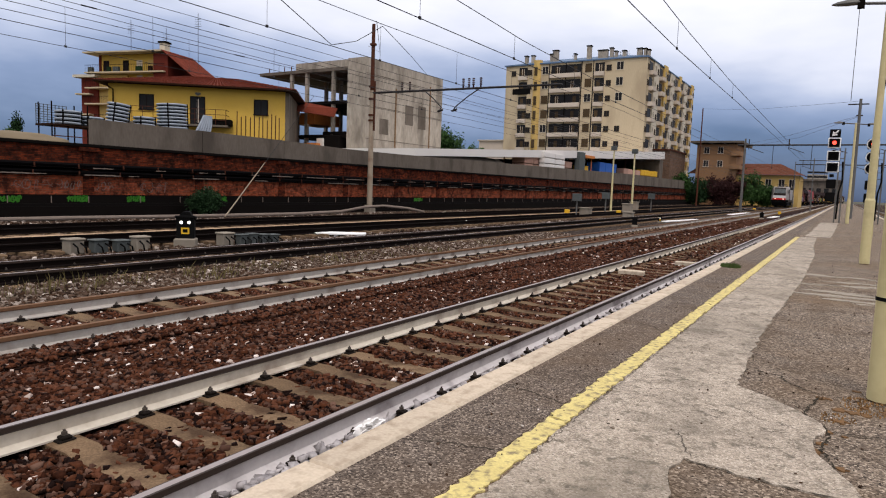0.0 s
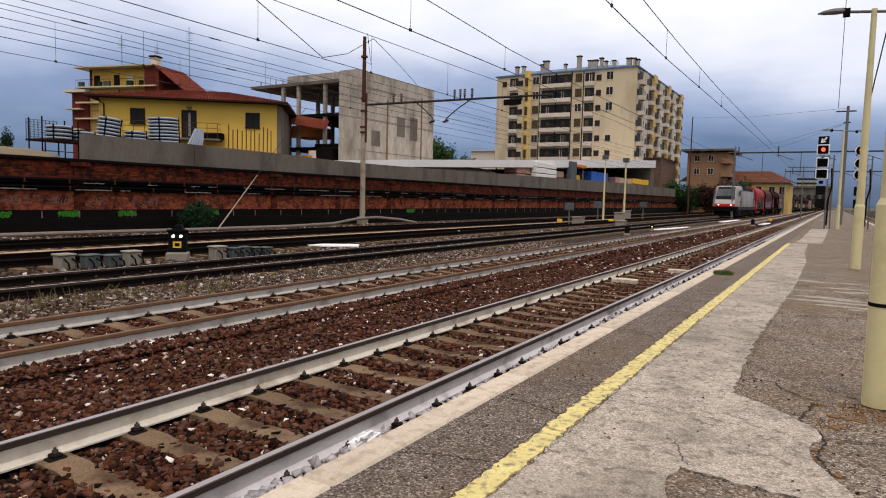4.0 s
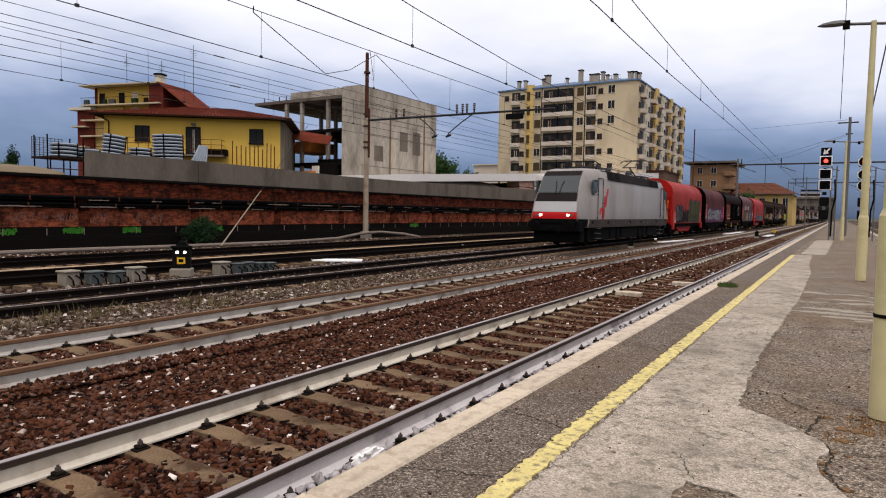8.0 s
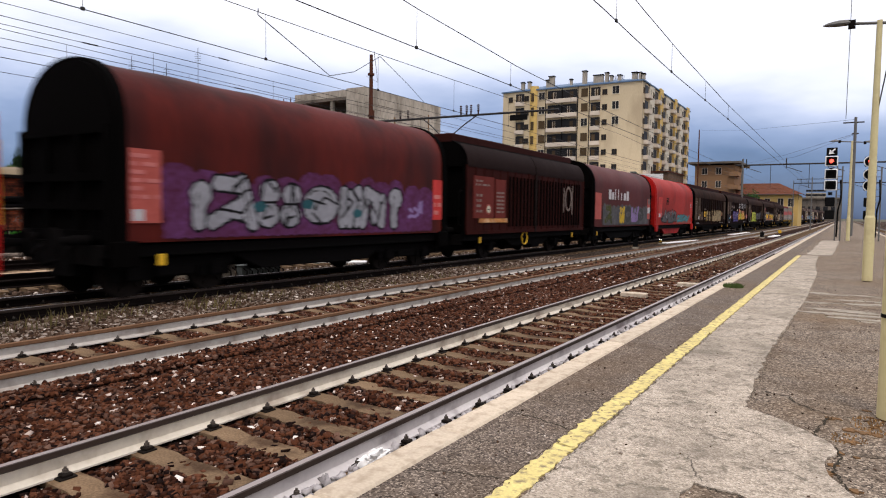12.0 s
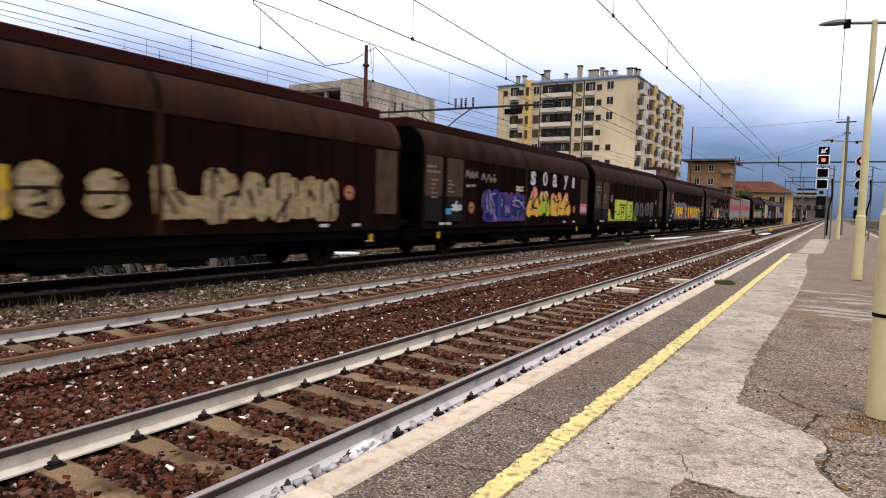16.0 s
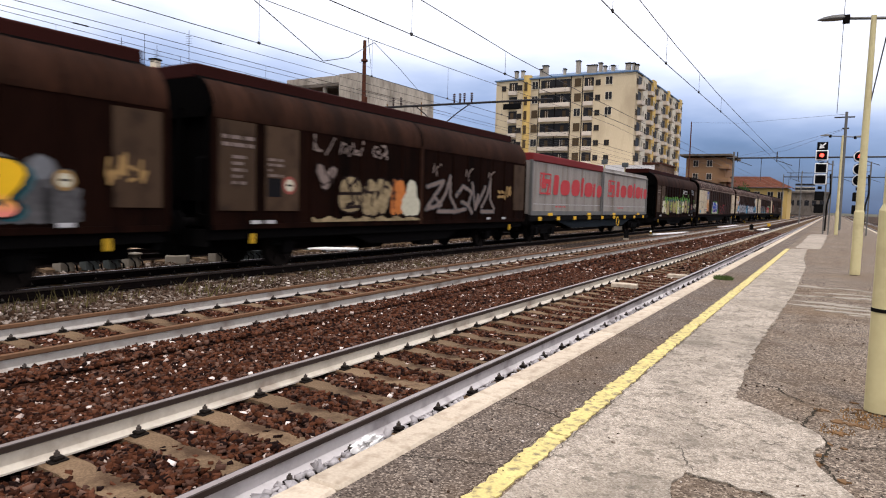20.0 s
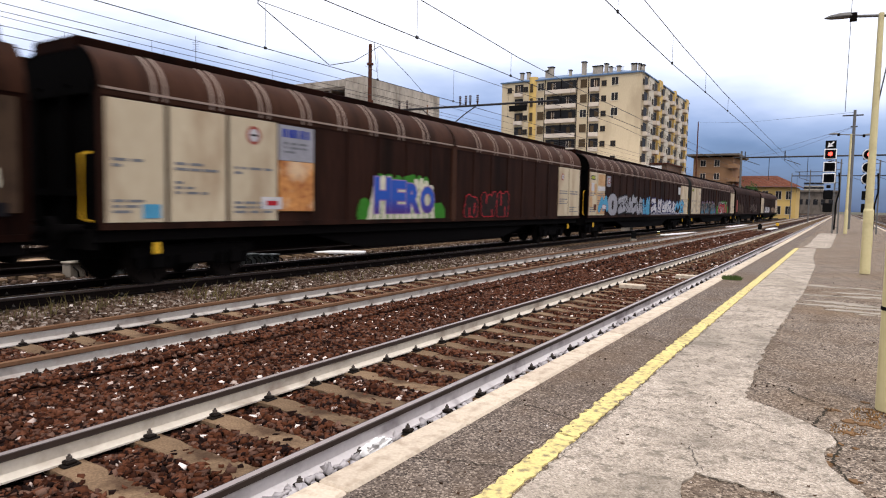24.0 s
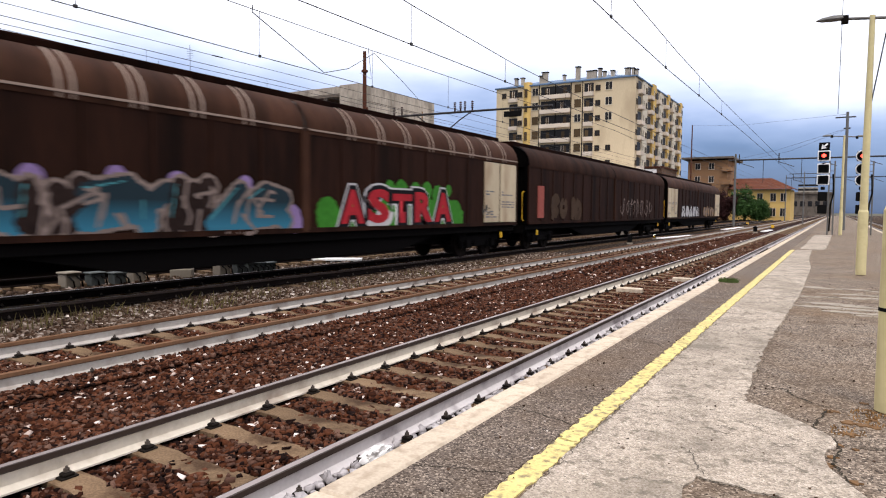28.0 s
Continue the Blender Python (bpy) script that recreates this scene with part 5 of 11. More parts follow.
def spray(name, root, y0, y1, z0, z1, x, field, material, label="", rough=0.012, res=0.04, seed=0):
    """One layer of paint on a wall that faces +x, with a slightly uneven edge."""
    ny, nz = int((y1 - y0) / res) + 1, int((z1 - z0) / res) + 1
    Y, Z = np.meshgrid(np.linspace(y0, y1, ny + 1), np.linspace(z0, z1, nz + 1), indexing="ij")
    F = field(Y, Z) + rough * (np.sin(Y * 23 + seed) * np.sin(Z * 29 + 2 * seed) + 0.6 * np.sin(Y * 51 - Z * 37 + seed))
    F[0], F[-1], F[:, 0], F[:, -1] = np.minimum(F[0], -1e-4), np.minimum(F[-1], -1e-4), np.minimum(F[:, 0], -1e-4), np.minimum(F[:, -1], -1e-4)
    verts, faces, seen = [], [], {}

    def vert(key, yy, zz):
        if key not in seen:
            seen[key] = len(verts)
            verts.append((x, yy, zz))
        return seen[key]

    peak = np.maximum(np.maximum(F[:-1, :-1], F[1:, :-1]), np.maximum(F[1:, 1:], F[:-1, 1:]))
    G, YL, ZL = F.tolist(), Y[:, 0].tolist(), Z[0].tolist()
    for i, j in np.argwhere(peak > 0).tolist():
        ring = ((i, j), (i + 1, j), (i + 1, j + 1), (i, j + 1))
        val = [G[p][q] for p, q in ring]
        face = []
        for q in range(4):
            k, m, fk, fm = ring[q], ring[(q + 1) % 4], val[q], val[(q + 1) % 4]
            if fk > 0:
                face.append(vert((k, k), YL[k[0]], ZL[k[1]]))
            if (fk > 0) != (fm > 0):
                u = fk / (fk - fm)
                face.append(vert((min(k, m), max(k, m)), YL[k[0]] + u * (YL[m[0]] - YL[k[0]]), ZL[k[1]] + u * (ZL[m[1]] - ZL[k[1]])))
        if len(face) > 2:
            faces.append(face)
    me = bpy.data.meshes.new(name)
    me.from_pydata(verts, [], faces)
    me.materials.append(material)
    ob = new(name, me)
    ob.parent = root
    return tagged(ob, label, kind="stuff" if name in ("graffiti_cut", "graffiti_shine", "graffiti_scrawl", "graffiti_lines") else "")


def oval(cu, cv, ru, rv, n=12, a0=0.0, a1=6.2832):
    return [(cu + ru * math.cos(a0 + (a1 - a0) * k / n), cv + rv * math.sin(a0 + (a1 - a0) * k / n)) for k in range(n + 1)]


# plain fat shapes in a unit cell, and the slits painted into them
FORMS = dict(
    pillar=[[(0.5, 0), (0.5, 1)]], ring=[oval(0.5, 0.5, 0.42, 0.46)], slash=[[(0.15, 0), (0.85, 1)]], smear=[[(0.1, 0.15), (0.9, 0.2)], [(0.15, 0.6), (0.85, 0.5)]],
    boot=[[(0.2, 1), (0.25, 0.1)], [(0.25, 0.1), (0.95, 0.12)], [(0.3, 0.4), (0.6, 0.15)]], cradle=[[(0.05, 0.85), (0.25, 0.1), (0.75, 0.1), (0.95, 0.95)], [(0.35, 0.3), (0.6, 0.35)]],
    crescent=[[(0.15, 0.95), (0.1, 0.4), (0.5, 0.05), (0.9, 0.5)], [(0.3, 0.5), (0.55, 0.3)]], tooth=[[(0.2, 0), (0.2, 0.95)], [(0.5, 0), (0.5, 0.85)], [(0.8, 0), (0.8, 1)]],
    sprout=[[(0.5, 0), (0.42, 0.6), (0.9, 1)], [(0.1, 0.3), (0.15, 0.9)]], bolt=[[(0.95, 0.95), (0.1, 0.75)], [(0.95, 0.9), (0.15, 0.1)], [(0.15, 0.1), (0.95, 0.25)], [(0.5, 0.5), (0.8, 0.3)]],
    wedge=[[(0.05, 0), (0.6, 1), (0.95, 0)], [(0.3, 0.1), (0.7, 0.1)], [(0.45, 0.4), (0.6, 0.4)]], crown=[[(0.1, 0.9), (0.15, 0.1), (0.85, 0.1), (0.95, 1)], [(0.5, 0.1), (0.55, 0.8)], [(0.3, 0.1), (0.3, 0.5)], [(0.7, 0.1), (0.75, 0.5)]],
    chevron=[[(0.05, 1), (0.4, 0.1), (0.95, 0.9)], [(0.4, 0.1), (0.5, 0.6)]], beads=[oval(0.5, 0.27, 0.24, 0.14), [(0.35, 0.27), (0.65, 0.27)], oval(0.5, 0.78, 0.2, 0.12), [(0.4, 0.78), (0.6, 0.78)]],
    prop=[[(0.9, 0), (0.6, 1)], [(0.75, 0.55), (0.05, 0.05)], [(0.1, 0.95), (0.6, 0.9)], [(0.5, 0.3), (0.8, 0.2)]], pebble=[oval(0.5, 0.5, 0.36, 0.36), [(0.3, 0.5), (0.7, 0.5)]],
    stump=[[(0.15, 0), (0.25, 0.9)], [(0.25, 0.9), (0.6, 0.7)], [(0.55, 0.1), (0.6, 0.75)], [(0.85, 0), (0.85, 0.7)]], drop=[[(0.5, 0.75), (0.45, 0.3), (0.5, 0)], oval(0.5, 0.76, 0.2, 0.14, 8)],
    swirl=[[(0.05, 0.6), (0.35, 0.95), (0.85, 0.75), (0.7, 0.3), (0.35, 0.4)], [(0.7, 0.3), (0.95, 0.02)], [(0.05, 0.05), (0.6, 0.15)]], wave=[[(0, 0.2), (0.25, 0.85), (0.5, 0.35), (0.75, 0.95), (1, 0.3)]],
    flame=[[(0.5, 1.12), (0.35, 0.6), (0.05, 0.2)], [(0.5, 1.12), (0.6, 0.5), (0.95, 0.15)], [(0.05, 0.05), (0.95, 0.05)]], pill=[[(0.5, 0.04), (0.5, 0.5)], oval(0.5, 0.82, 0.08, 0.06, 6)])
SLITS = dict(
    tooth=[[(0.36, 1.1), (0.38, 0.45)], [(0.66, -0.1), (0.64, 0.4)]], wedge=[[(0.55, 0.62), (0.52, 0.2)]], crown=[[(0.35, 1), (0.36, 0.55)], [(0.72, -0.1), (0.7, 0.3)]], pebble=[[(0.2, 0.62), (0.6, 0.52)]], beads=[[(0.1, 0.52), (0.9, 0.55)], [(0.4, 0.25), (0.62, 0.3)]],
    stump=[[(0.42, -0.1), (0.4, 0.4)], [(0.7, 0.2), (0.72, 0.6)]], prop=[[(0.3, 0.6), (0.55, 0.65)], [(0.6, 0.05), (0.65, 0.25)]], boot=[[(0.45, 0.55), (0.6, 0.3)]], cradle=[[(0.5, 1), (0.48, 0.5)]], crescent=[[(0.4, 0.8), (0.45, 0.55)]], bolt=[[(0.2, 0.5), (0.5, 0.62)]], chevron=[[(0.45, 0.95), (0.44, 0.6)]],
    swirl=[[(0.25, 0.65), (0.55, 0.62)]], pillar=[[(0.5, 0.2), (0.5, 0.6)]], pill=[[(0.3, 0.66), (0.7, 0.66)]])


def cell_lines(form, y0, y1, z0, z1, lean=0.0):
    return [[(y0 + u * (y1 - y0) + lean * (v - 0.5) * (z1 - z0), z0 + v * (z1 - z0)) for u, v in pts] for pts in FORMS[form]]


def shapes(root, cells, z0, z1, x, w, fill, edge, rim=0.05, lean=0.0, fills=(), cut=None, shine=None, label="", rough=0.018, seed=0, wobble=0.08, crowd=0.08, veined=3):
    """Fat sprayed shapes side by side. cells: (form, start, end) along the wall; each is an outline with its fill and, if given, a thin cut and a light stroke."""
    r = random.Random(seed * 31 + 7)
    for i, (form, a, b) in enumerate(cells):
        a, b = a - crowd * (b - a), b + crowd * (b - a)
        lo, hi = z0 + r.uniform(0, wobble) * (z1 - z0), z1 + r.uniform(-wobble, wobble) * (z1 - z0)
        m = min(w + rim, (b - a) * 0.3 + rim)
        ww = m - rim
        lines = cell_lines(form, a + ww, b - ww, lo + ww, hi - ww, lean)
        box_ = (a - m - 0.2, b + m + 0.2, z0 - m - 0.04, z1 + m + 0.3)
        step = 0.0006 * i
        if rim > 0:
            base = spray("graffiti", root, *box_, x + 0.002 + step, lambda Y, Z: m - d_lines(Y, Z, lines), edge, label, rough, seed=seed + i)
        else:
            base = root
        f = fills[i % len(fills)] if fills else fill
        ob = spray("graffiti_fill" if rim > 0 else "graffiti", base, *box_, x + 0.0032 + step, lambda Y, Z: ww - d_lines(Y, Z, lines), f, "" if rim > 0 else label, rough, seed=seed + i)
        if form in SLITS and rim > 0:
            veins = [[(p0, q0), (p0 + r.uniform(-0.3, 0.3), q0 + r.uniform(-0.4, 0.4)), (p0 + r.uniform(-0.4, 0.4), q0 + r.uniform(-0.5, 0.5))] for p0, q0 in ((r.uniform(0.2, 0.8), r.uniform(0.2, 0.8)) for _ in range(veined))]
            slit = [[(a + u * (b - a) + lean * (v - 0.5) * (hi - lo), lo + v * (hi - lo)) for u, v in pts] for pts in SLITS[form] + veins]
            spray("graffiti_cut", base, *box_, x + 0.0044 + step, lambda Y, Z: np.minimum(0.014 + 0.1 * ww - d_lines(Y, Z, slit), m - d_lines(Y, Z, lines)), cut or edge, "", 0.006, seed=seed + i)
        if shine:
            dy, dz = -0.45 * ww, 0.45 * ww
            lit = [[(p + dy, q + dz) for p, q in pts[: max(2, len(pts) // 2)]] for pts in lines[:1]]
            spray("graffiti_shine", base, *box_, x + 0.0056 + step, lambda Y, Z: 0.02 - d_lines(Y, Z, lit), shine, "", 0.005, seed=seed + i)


def puffs(root, y0, y1, z0, z1, x, n, material, seed, label, size=0.5, low=True):
    """A lumpy sprayed cloud behind a piece."""
    r = random.Random(seed)
    h = z1 - z0
    discs = []
    for i in range(n):
        rad = h * size * r.uniform(0.55, 1.0)
        discs.append((y0 + (y1 - y0) * (i + 0.5) / n + r.uniform(-0.1, 0.1), z1 - rad * r.uniform(0.9, 1.25), rad))

    def field(Y, Z):
        f = d_discs(Y, Z, discs)
        if low:
            f = np.maximum(f, np.minimum(np.minimum(Y - y0, y1 - Y), np.minimum(Z - z0, z0 + h * 0.62 - Z)))
        return f

    return spray("graffiti", root, y0 - h * 0.6, y1 + h * 0.6, z0 - 0.02, z1 + 0.1, x + 0.001, field, material, label, 0.02, 0.05, seed)


def scrawl(root, y0, y1, z0, z1, x, n, material, seed, w=0.022, name="graffiti_scrawl"):
    """Thin handwriting that cannot be read: a row of plain strokes."""
    r = random.Random(seed)
    kinds = ("slash", "smear", "wave", "smear", "crescent")
    lines = []
    for i in range(n):
        a = y0 + (y1 - y0) * i / n
        lines += cell_lines(r.choice(kinds), a + 0.02, a + (y1 - y0) / n * 0.85, z0 + r.uniform(0, 0.15) * (z1 - z0), z1 - r.uniform(0, 0.2) * (z1 - z0), 0.1)
    return spray(name, root, y0 - 0.1, y1 + 0.1, z0 - 0.1, z1 + 0.1, x + 0.002, lambda Y, Z: w - d_lines(Y, Z, lines), material, "", 0.006, 0.025, seed)


def fade(name, top, low, z, width=0.25):
    """Paint that was sprayed over from below in a second colour."""
    m = mat(name, rgb(*top), tuple(v * 0.75 for v in rgb(*top)), rough=0.75, scale=1.2, fine=9, bump=0.02, spec=0.1)
    nt = m.node_tree
    N, L = nt.nodes.new, nt.links.new
    b = nt.nodes["Principled BSDF"]
    sp, mr, mx = N("ShaderNodeSeparateXYZ"), N("ShaderNodeMapRange"), N("ShaderNodeMix")
    L(N("ShaderNodeTexCoord").outputs["Object"], sp.inputs[0])
    L(sp.outputs[2], mr.inputs[0])
    mr.inputs[1].default_value, mr.inputs[2].default_value = z - width / 2, z + width / 2
    mx.data_type = "RGBA"
    mx.inputs["A"].default_value = (*rgb(*low), 1)
    L(mr.outputs[0], mx.inputs["Factor"])
    L(b.inputs["Base Color"].links[0].from_socket, mx.inputs["B"])
    L(mx.outputs["Result"], b.inputs["Base Color"])
    return m


def plate(root, name, h, y0, y1, z0, z1, x, material, label="", t=0.006):
    """A flat panel or placard, placed from the wagon's front end."""
    return side_panel(root, name, -h + y0, -h + y1, z0, z1, x, material, label, t)


def at(h, *cells):
    """Cells given from the wagon's front end."""
    return [(f, -h + a, -h + b) for f, a, b in cells]


M["s_murk"] = mat("spray_murk", rgb(46, 34, 30), rgb(22, 15, 14), rough=0.8, scale=2, fine=9, mixing=1.2, bump=0.02, spec=0.06)
M["s_silver_dull"] = mat("spray_silver_dull", rgb(88, 85, 84), rgb(44, 42, 42), rough=0.6, scale=2.5, fine=9, mixing=1.4, bump=0.02, spec=0.15)
M["s_moss"] = mat("spray_moss", rgb(82, 80, 42), rgb(44, 46, 30), rough=0.8, scale=2.5, fine=9, mixing=1.4, bump=0.02, spec=0.08)
M["s_bone"] = mat("spray_bone", rgb(166, 146, 110), rgb(92, 76, 54), rough=0.8, scale=2.0, fine=9, mixing=1.3, bump=0.02, spec=0.08)
M["s_purple_dust"] = mat("spray_purple_dust", rgb(92, 52, 92), rgb(66, 24, 34), rough=0.8, scale=1.6, fine=9, mixing=1.7, bump=0.02, spec=0.08)
M["panel_red"] = mat("panel_red", rgb(190, 52, 44), rgb(160, 36, 30), rough=0.7, scale=2, fine=14, mixing=1.2)
M["panel_rose"] = mat("panel_rose", rgb(172, 84, 72), rgb(140, 58, 50), rough=0.7, scale=2, fine=14, mixing=1.2)



def arc_profile(half_w, z_low, z_eave, z_top, n=9, power=2.0):
    """Right half of a rounded vehicle section, from the sill to the ridge."""
    pts = [(half_w, z_low), (half_w, z_eave)]
    for i in range(1, n + 1):
        a = math.pi / 2 * i / n
        pts.append((half_w * max(math.cos(a), 0.0) ** (2 / power), z_eave + (z_top - z_eave) * math.sin(a) ** (2 / power)))
    return pts


def shell(name, prof, y0, y1, root, material, label="", rings=2, ripple=0.0, both=True, seed=0, smooth=50):
    """A skin over a section (right half given) drawn along y, mirrored to the left side."""
    full = prof + ([(-x, z) for x, z in prof[::-1] if x > 1e-6] if both else [])
    bm = bmesh.new()
    r = random.Random(seed)
    R = []
    for i in range(rings):
        y = y0 + (y1 - y0) * i / (rings - 1)
        s = 1 + (ripple * r.uniform(-1, 1) if 0 < i < rings - 1 else 0)
        R.append([bm.verts.new((x * s, y, 1.0 + (z - 1.0) * s)) for x, z in full])
    for a, b in zip(R, R[1:]):
        for i in range(len(full) - 1):
            bm.faces.new((a[i], b[i], b[i + 1], a[i + 1]))
    if both:
        bm.faces.new(R[0])
        bm.faces.new(R[-1][::-1])
    return part(name, bm, material, root, label, smooth)


def hood_wagon(offset, length, hood, ends, label, group="covered coil wagons"):
    """Coil wagon with a rounded sliding tarpaulin hood between two bulkheads."""
    half = length / 2
    root = thing("hood_wagon", label, "railway wagon", group, m=pose(train_x(0), 0, 0))
    TRAIN.append((root, offset))
    prof = arc_profile(1.44, 1.02, 2.98, 4.24, power=2.3)
    shell("hood", prof, -half + 0.3, half - 0.3, root, hood, "weathered tarpaulin hood", rings=26, ripple=0.004, seed=int(offset * 7) + 999)
    for s in (-1, 1):
        bulk = [(x * 1.015, 1.0 + (z - 1.0) * 1.012) for x, z in prof]
        y0, y1 = sorted((s * (half - 0.34), s * half))
        shell("hood_rim", bulk, *sorted((s * (half - 0.36), s * (half - 0.16))), root, ends)
        inner = [(x * 0.985, 1.0 + (z - 1.0) * 0.99) for x, z in prof]
        head = shell("end_wall", inner, *sorted((s * (half - 0.3), s * (half - 0.1))), root, ends, "ribbed steel end wall")
        bm = bmesh.new()
        yy = s * (half - 0.1)
        a, b = sorted((yy, yy + s * 0.09))
        for x in (-1.36, -0.5, 0.5, 1.36):
            box(bm, x - 0.06, x + 0.06, a, b, 0.9, 3.0)
        for z in (1.15, 1.65, 2.15, 2.95):
            box(bm, -1.4, 1.4, a + 0.005, b - 0.015, z - 0.07, z + 0.07)
        part("rib", bm, ends, head)
        bm = bmesh.new()
        for x in (1.15,):
            path_tube(bm, [(x, yy + s * 0.08, 1.3), (x, yy + s * 0.22, 1.35), (x, yy + s * 0.22, 2.6), (x, yy + s * 0.08, 2.65)], 0.02, 6)
        part("handrail", bm, M["yellow_paint"] if ends == M["wagon_red"] else ends, head)
        bm = bmesh.new()
        rbox(bm, 1.4, 1.52, *sorted((s * (half - 0.55), s * (half - 0.05))), 0.6, 1.05, 0.02)
        part("corner_step", bm, ends, root)
    underframe(root, half, 0.98, half * 0.5, M["wagon_red"] if ends == M["wagon_red"] else M["under"], 0.4)
    running_gear(root, offset, half, True, inset=1.6)
    bm = bmesh.new()
    rbox(bm, 1.3, 1.36, -half + 1.0, -half + 1.16, 0.58, 0.8, 0.02)
    part("lashing_hook", bm, M["yellow_paint"], root, "yellow lashing hook")
    return root, half


def slide_wagon(offset, length, label, long=False, wall=None, roof=None, group="sliding-wall wagons", ribs=None, seams=0, dark_end=None):
    """Sliding-wall van: two sliding walls a side that run up into the curved roof, fixed end panels, a ridge."""
    half = length / 2
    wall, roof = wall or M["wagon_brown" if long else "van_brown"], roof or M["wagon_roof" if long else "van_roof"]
    root = thing("sliding_wall_wagon", label, "railway wagon", group, m=pose(train_x(0), 0, 0))
    TRAIN.append((root, offset))
    W = 1.42
    z0, ze, zt = (1.12, 3.36, 4.28) if long else (0.98, 3.18, 4.16)
    prof = arc_profile(W - 0.02, z0, ze, zt - 0.04, power=2.2)
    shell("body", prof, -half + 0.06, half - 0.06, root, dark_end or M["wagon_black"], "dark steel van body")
    for s in (-1, 1):
        y0, y1 = (-half, -0.04) if s < 0 else (0.04, half)
        # flat sliding wall with pressed ribs
        slabs = {}
        for q in (-1, 1):
            bm = bmesh.new()
            x0, x1 = sorted((q * (W - 0.03), q * W))
            box(bm, x0, x1, y0, y1, z0, ze)
            slabs[q] = part("sliding_wall", bm, wall, root, "dark brown sliding wall")
        n = ribs or (8 if not long else 9)
        rb = bmesh.new()
        box(rb, -0.012, 0.028, -0.03, 0.03, z0 + 0.05, ze - 0.04)
        rib_me = mesh_of("rib", rb, wall)
        for k in range(n + 1):
            for q in (-1, 1):
                twin("rib", rib_me, slabs[q], pose(q * W, y0 + (y1 - y0) * k / n, 0, 0, 0, 0 if q > 0 else 180))
        for q in (-1, 1):
            bm = bmesh.new()
            box(bm, *sorted((q * (W - 0.01), q * (W + 0.04))), y0, y1, z0 - 0.06, z0 + 0.05)
            part("sill", bm, wall, slabs[q])
        # roof skirt that slides with the wall
        skirt = [(W + 0.015, ze - 0.06)] + [(x * 1.018, 1.0 + (z - 1.0) * 1.012) for x, z in arc_profile(W, z0, ze, zt, power=2.2)[1 : -4 if long else -5]]
        bm = bmesh.new()
        for q in (-1, 1):
            A = [bm.verts.new((q * x, y0, z)) for x, z in skirt]
            B = [bm.verts.new((q * x, y1, z)) for x, z in skirt]
            for i in range(len(A) - 1):
                bm.faces.new((A[i], B[i], B[i + 1], A[i + 1]))
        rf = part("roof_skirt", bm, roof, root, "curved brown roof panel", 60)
        sk = [(x * 1.005, 1.0 + (z - 1.0) * 1.005) for x, z in skirt]

        def seam_mesh(width, m):
            sb = bmesh.new()
            A = [sb.verts.new((x, -width, z)) for x, z in sk]
            B = [sb.verts.new((x, width, z)) for x, z in sk]
            for i in range(len(A) - 1):
                sb.faces.new((A[i], B[i], B[i + 1], A[i + 1]))
            return mesh_of("roof_seam", sb, m)

        if seams:
            sm = seam_mesh(0.03, M["roof_seam"])
            for k in range(seams):
                yc = y0 + 1.11 + 1.227 * k if s < 0 else y1 - 1.11 - 1.227 * k
                for d in (-0.11, 0.11):
                    twin("roof_seam", sm, rf, pose(0, yc + d, 0))
            bm = bmesh.new()
            box(bm, W + 0.02, W + 0.045, y0 + 0.05, y1 - 0.05, ze + 0.03, ze + 0.07)
            part("gutter", bm, M["roof_seam"], rf, "pale rain gutter")
        else:
            sm = seam_mesh(0.035, roof)
            for k in range(10):
                twin("roof_seam", sm, rf, pose(0, y0 + (y1 - y0) * (k + 0.5) / 10, 0))
    bm = bmesh.new()
    wide = 0.68 if long else 0.8
    rbox(bm, -wide, wide, -half + 0.05, half - 0.05, zt - (0.2 if long else 0.24), zt + 0.06, 0.03)
    part("ridge", bm, M["wagon_ridge"] if not long else M["van_brown"], root, "dark rust-red roof ridge" if not long else "dark roof ridge")
    for s in (-1, 1):
        a, b = sorted((s * (half - 0.06), s * (half + 0.05)))
        for x in (-1.32, -0.45, 0.45, 1.32):
            bm = bmesh.new()
            box(bm, x - 0.05, x + 0.05, a, b, z0 - 0.1, ze + 0.15)
            part("end_post", bm, dark_end or M["wagon_black"], root)
        for z in (ze - 0.05, z0 + 0.5):
            bm = bmesh.new()
            box(bm, -1.38, 1.38, a, b - 0.02, z, z + 0.12)
            part("end_rail", bm, dark_end or M["wagon_black"], root)
        bm = bmesh.new()
        path_tube(bm, [(1.25, s * (half + 0.04), 1.2), (1.25, s * (half + 0.2), 1.25), (1.25, s * (half + 0.2), 2.3), (1.25, s * (half + 0.04), 2.35)], 0.02, 6)
        part("handrail", bm, M["yellow_paint"] if long else M["under"], root)
        bm = bmesh.new()
        rbox(bm, 1.3, 1.36, s * (half - 1.1) - 0.07, s * (half - 1.1) + 0.07, 0.6, 0.82, 0.02)
        part("lashing_hook", bm, M["yellow_paint"], root, "yellow lashing hook")
    bm = bmesh.new()
    box(bm, W - 0.05, W + 0.05, -0.07, 0.07, z0 - 0.05, ze)
    if long:
        for d in (-0.09, 0.09):
            box(bm, W - 0.02, W + 0.055, d - 0.03, d + 0.03, z0, ze + 0.05)
    part("centre_post", bm, roof, root)
    underframe(root, half, z0 - 0.06, half * (0.55 if long else 0.4), None, 0.42 if long else 0.3)
    running_gear(root, offset, half, long, inset=2.2 if long else 2.4)
    return root, half, W


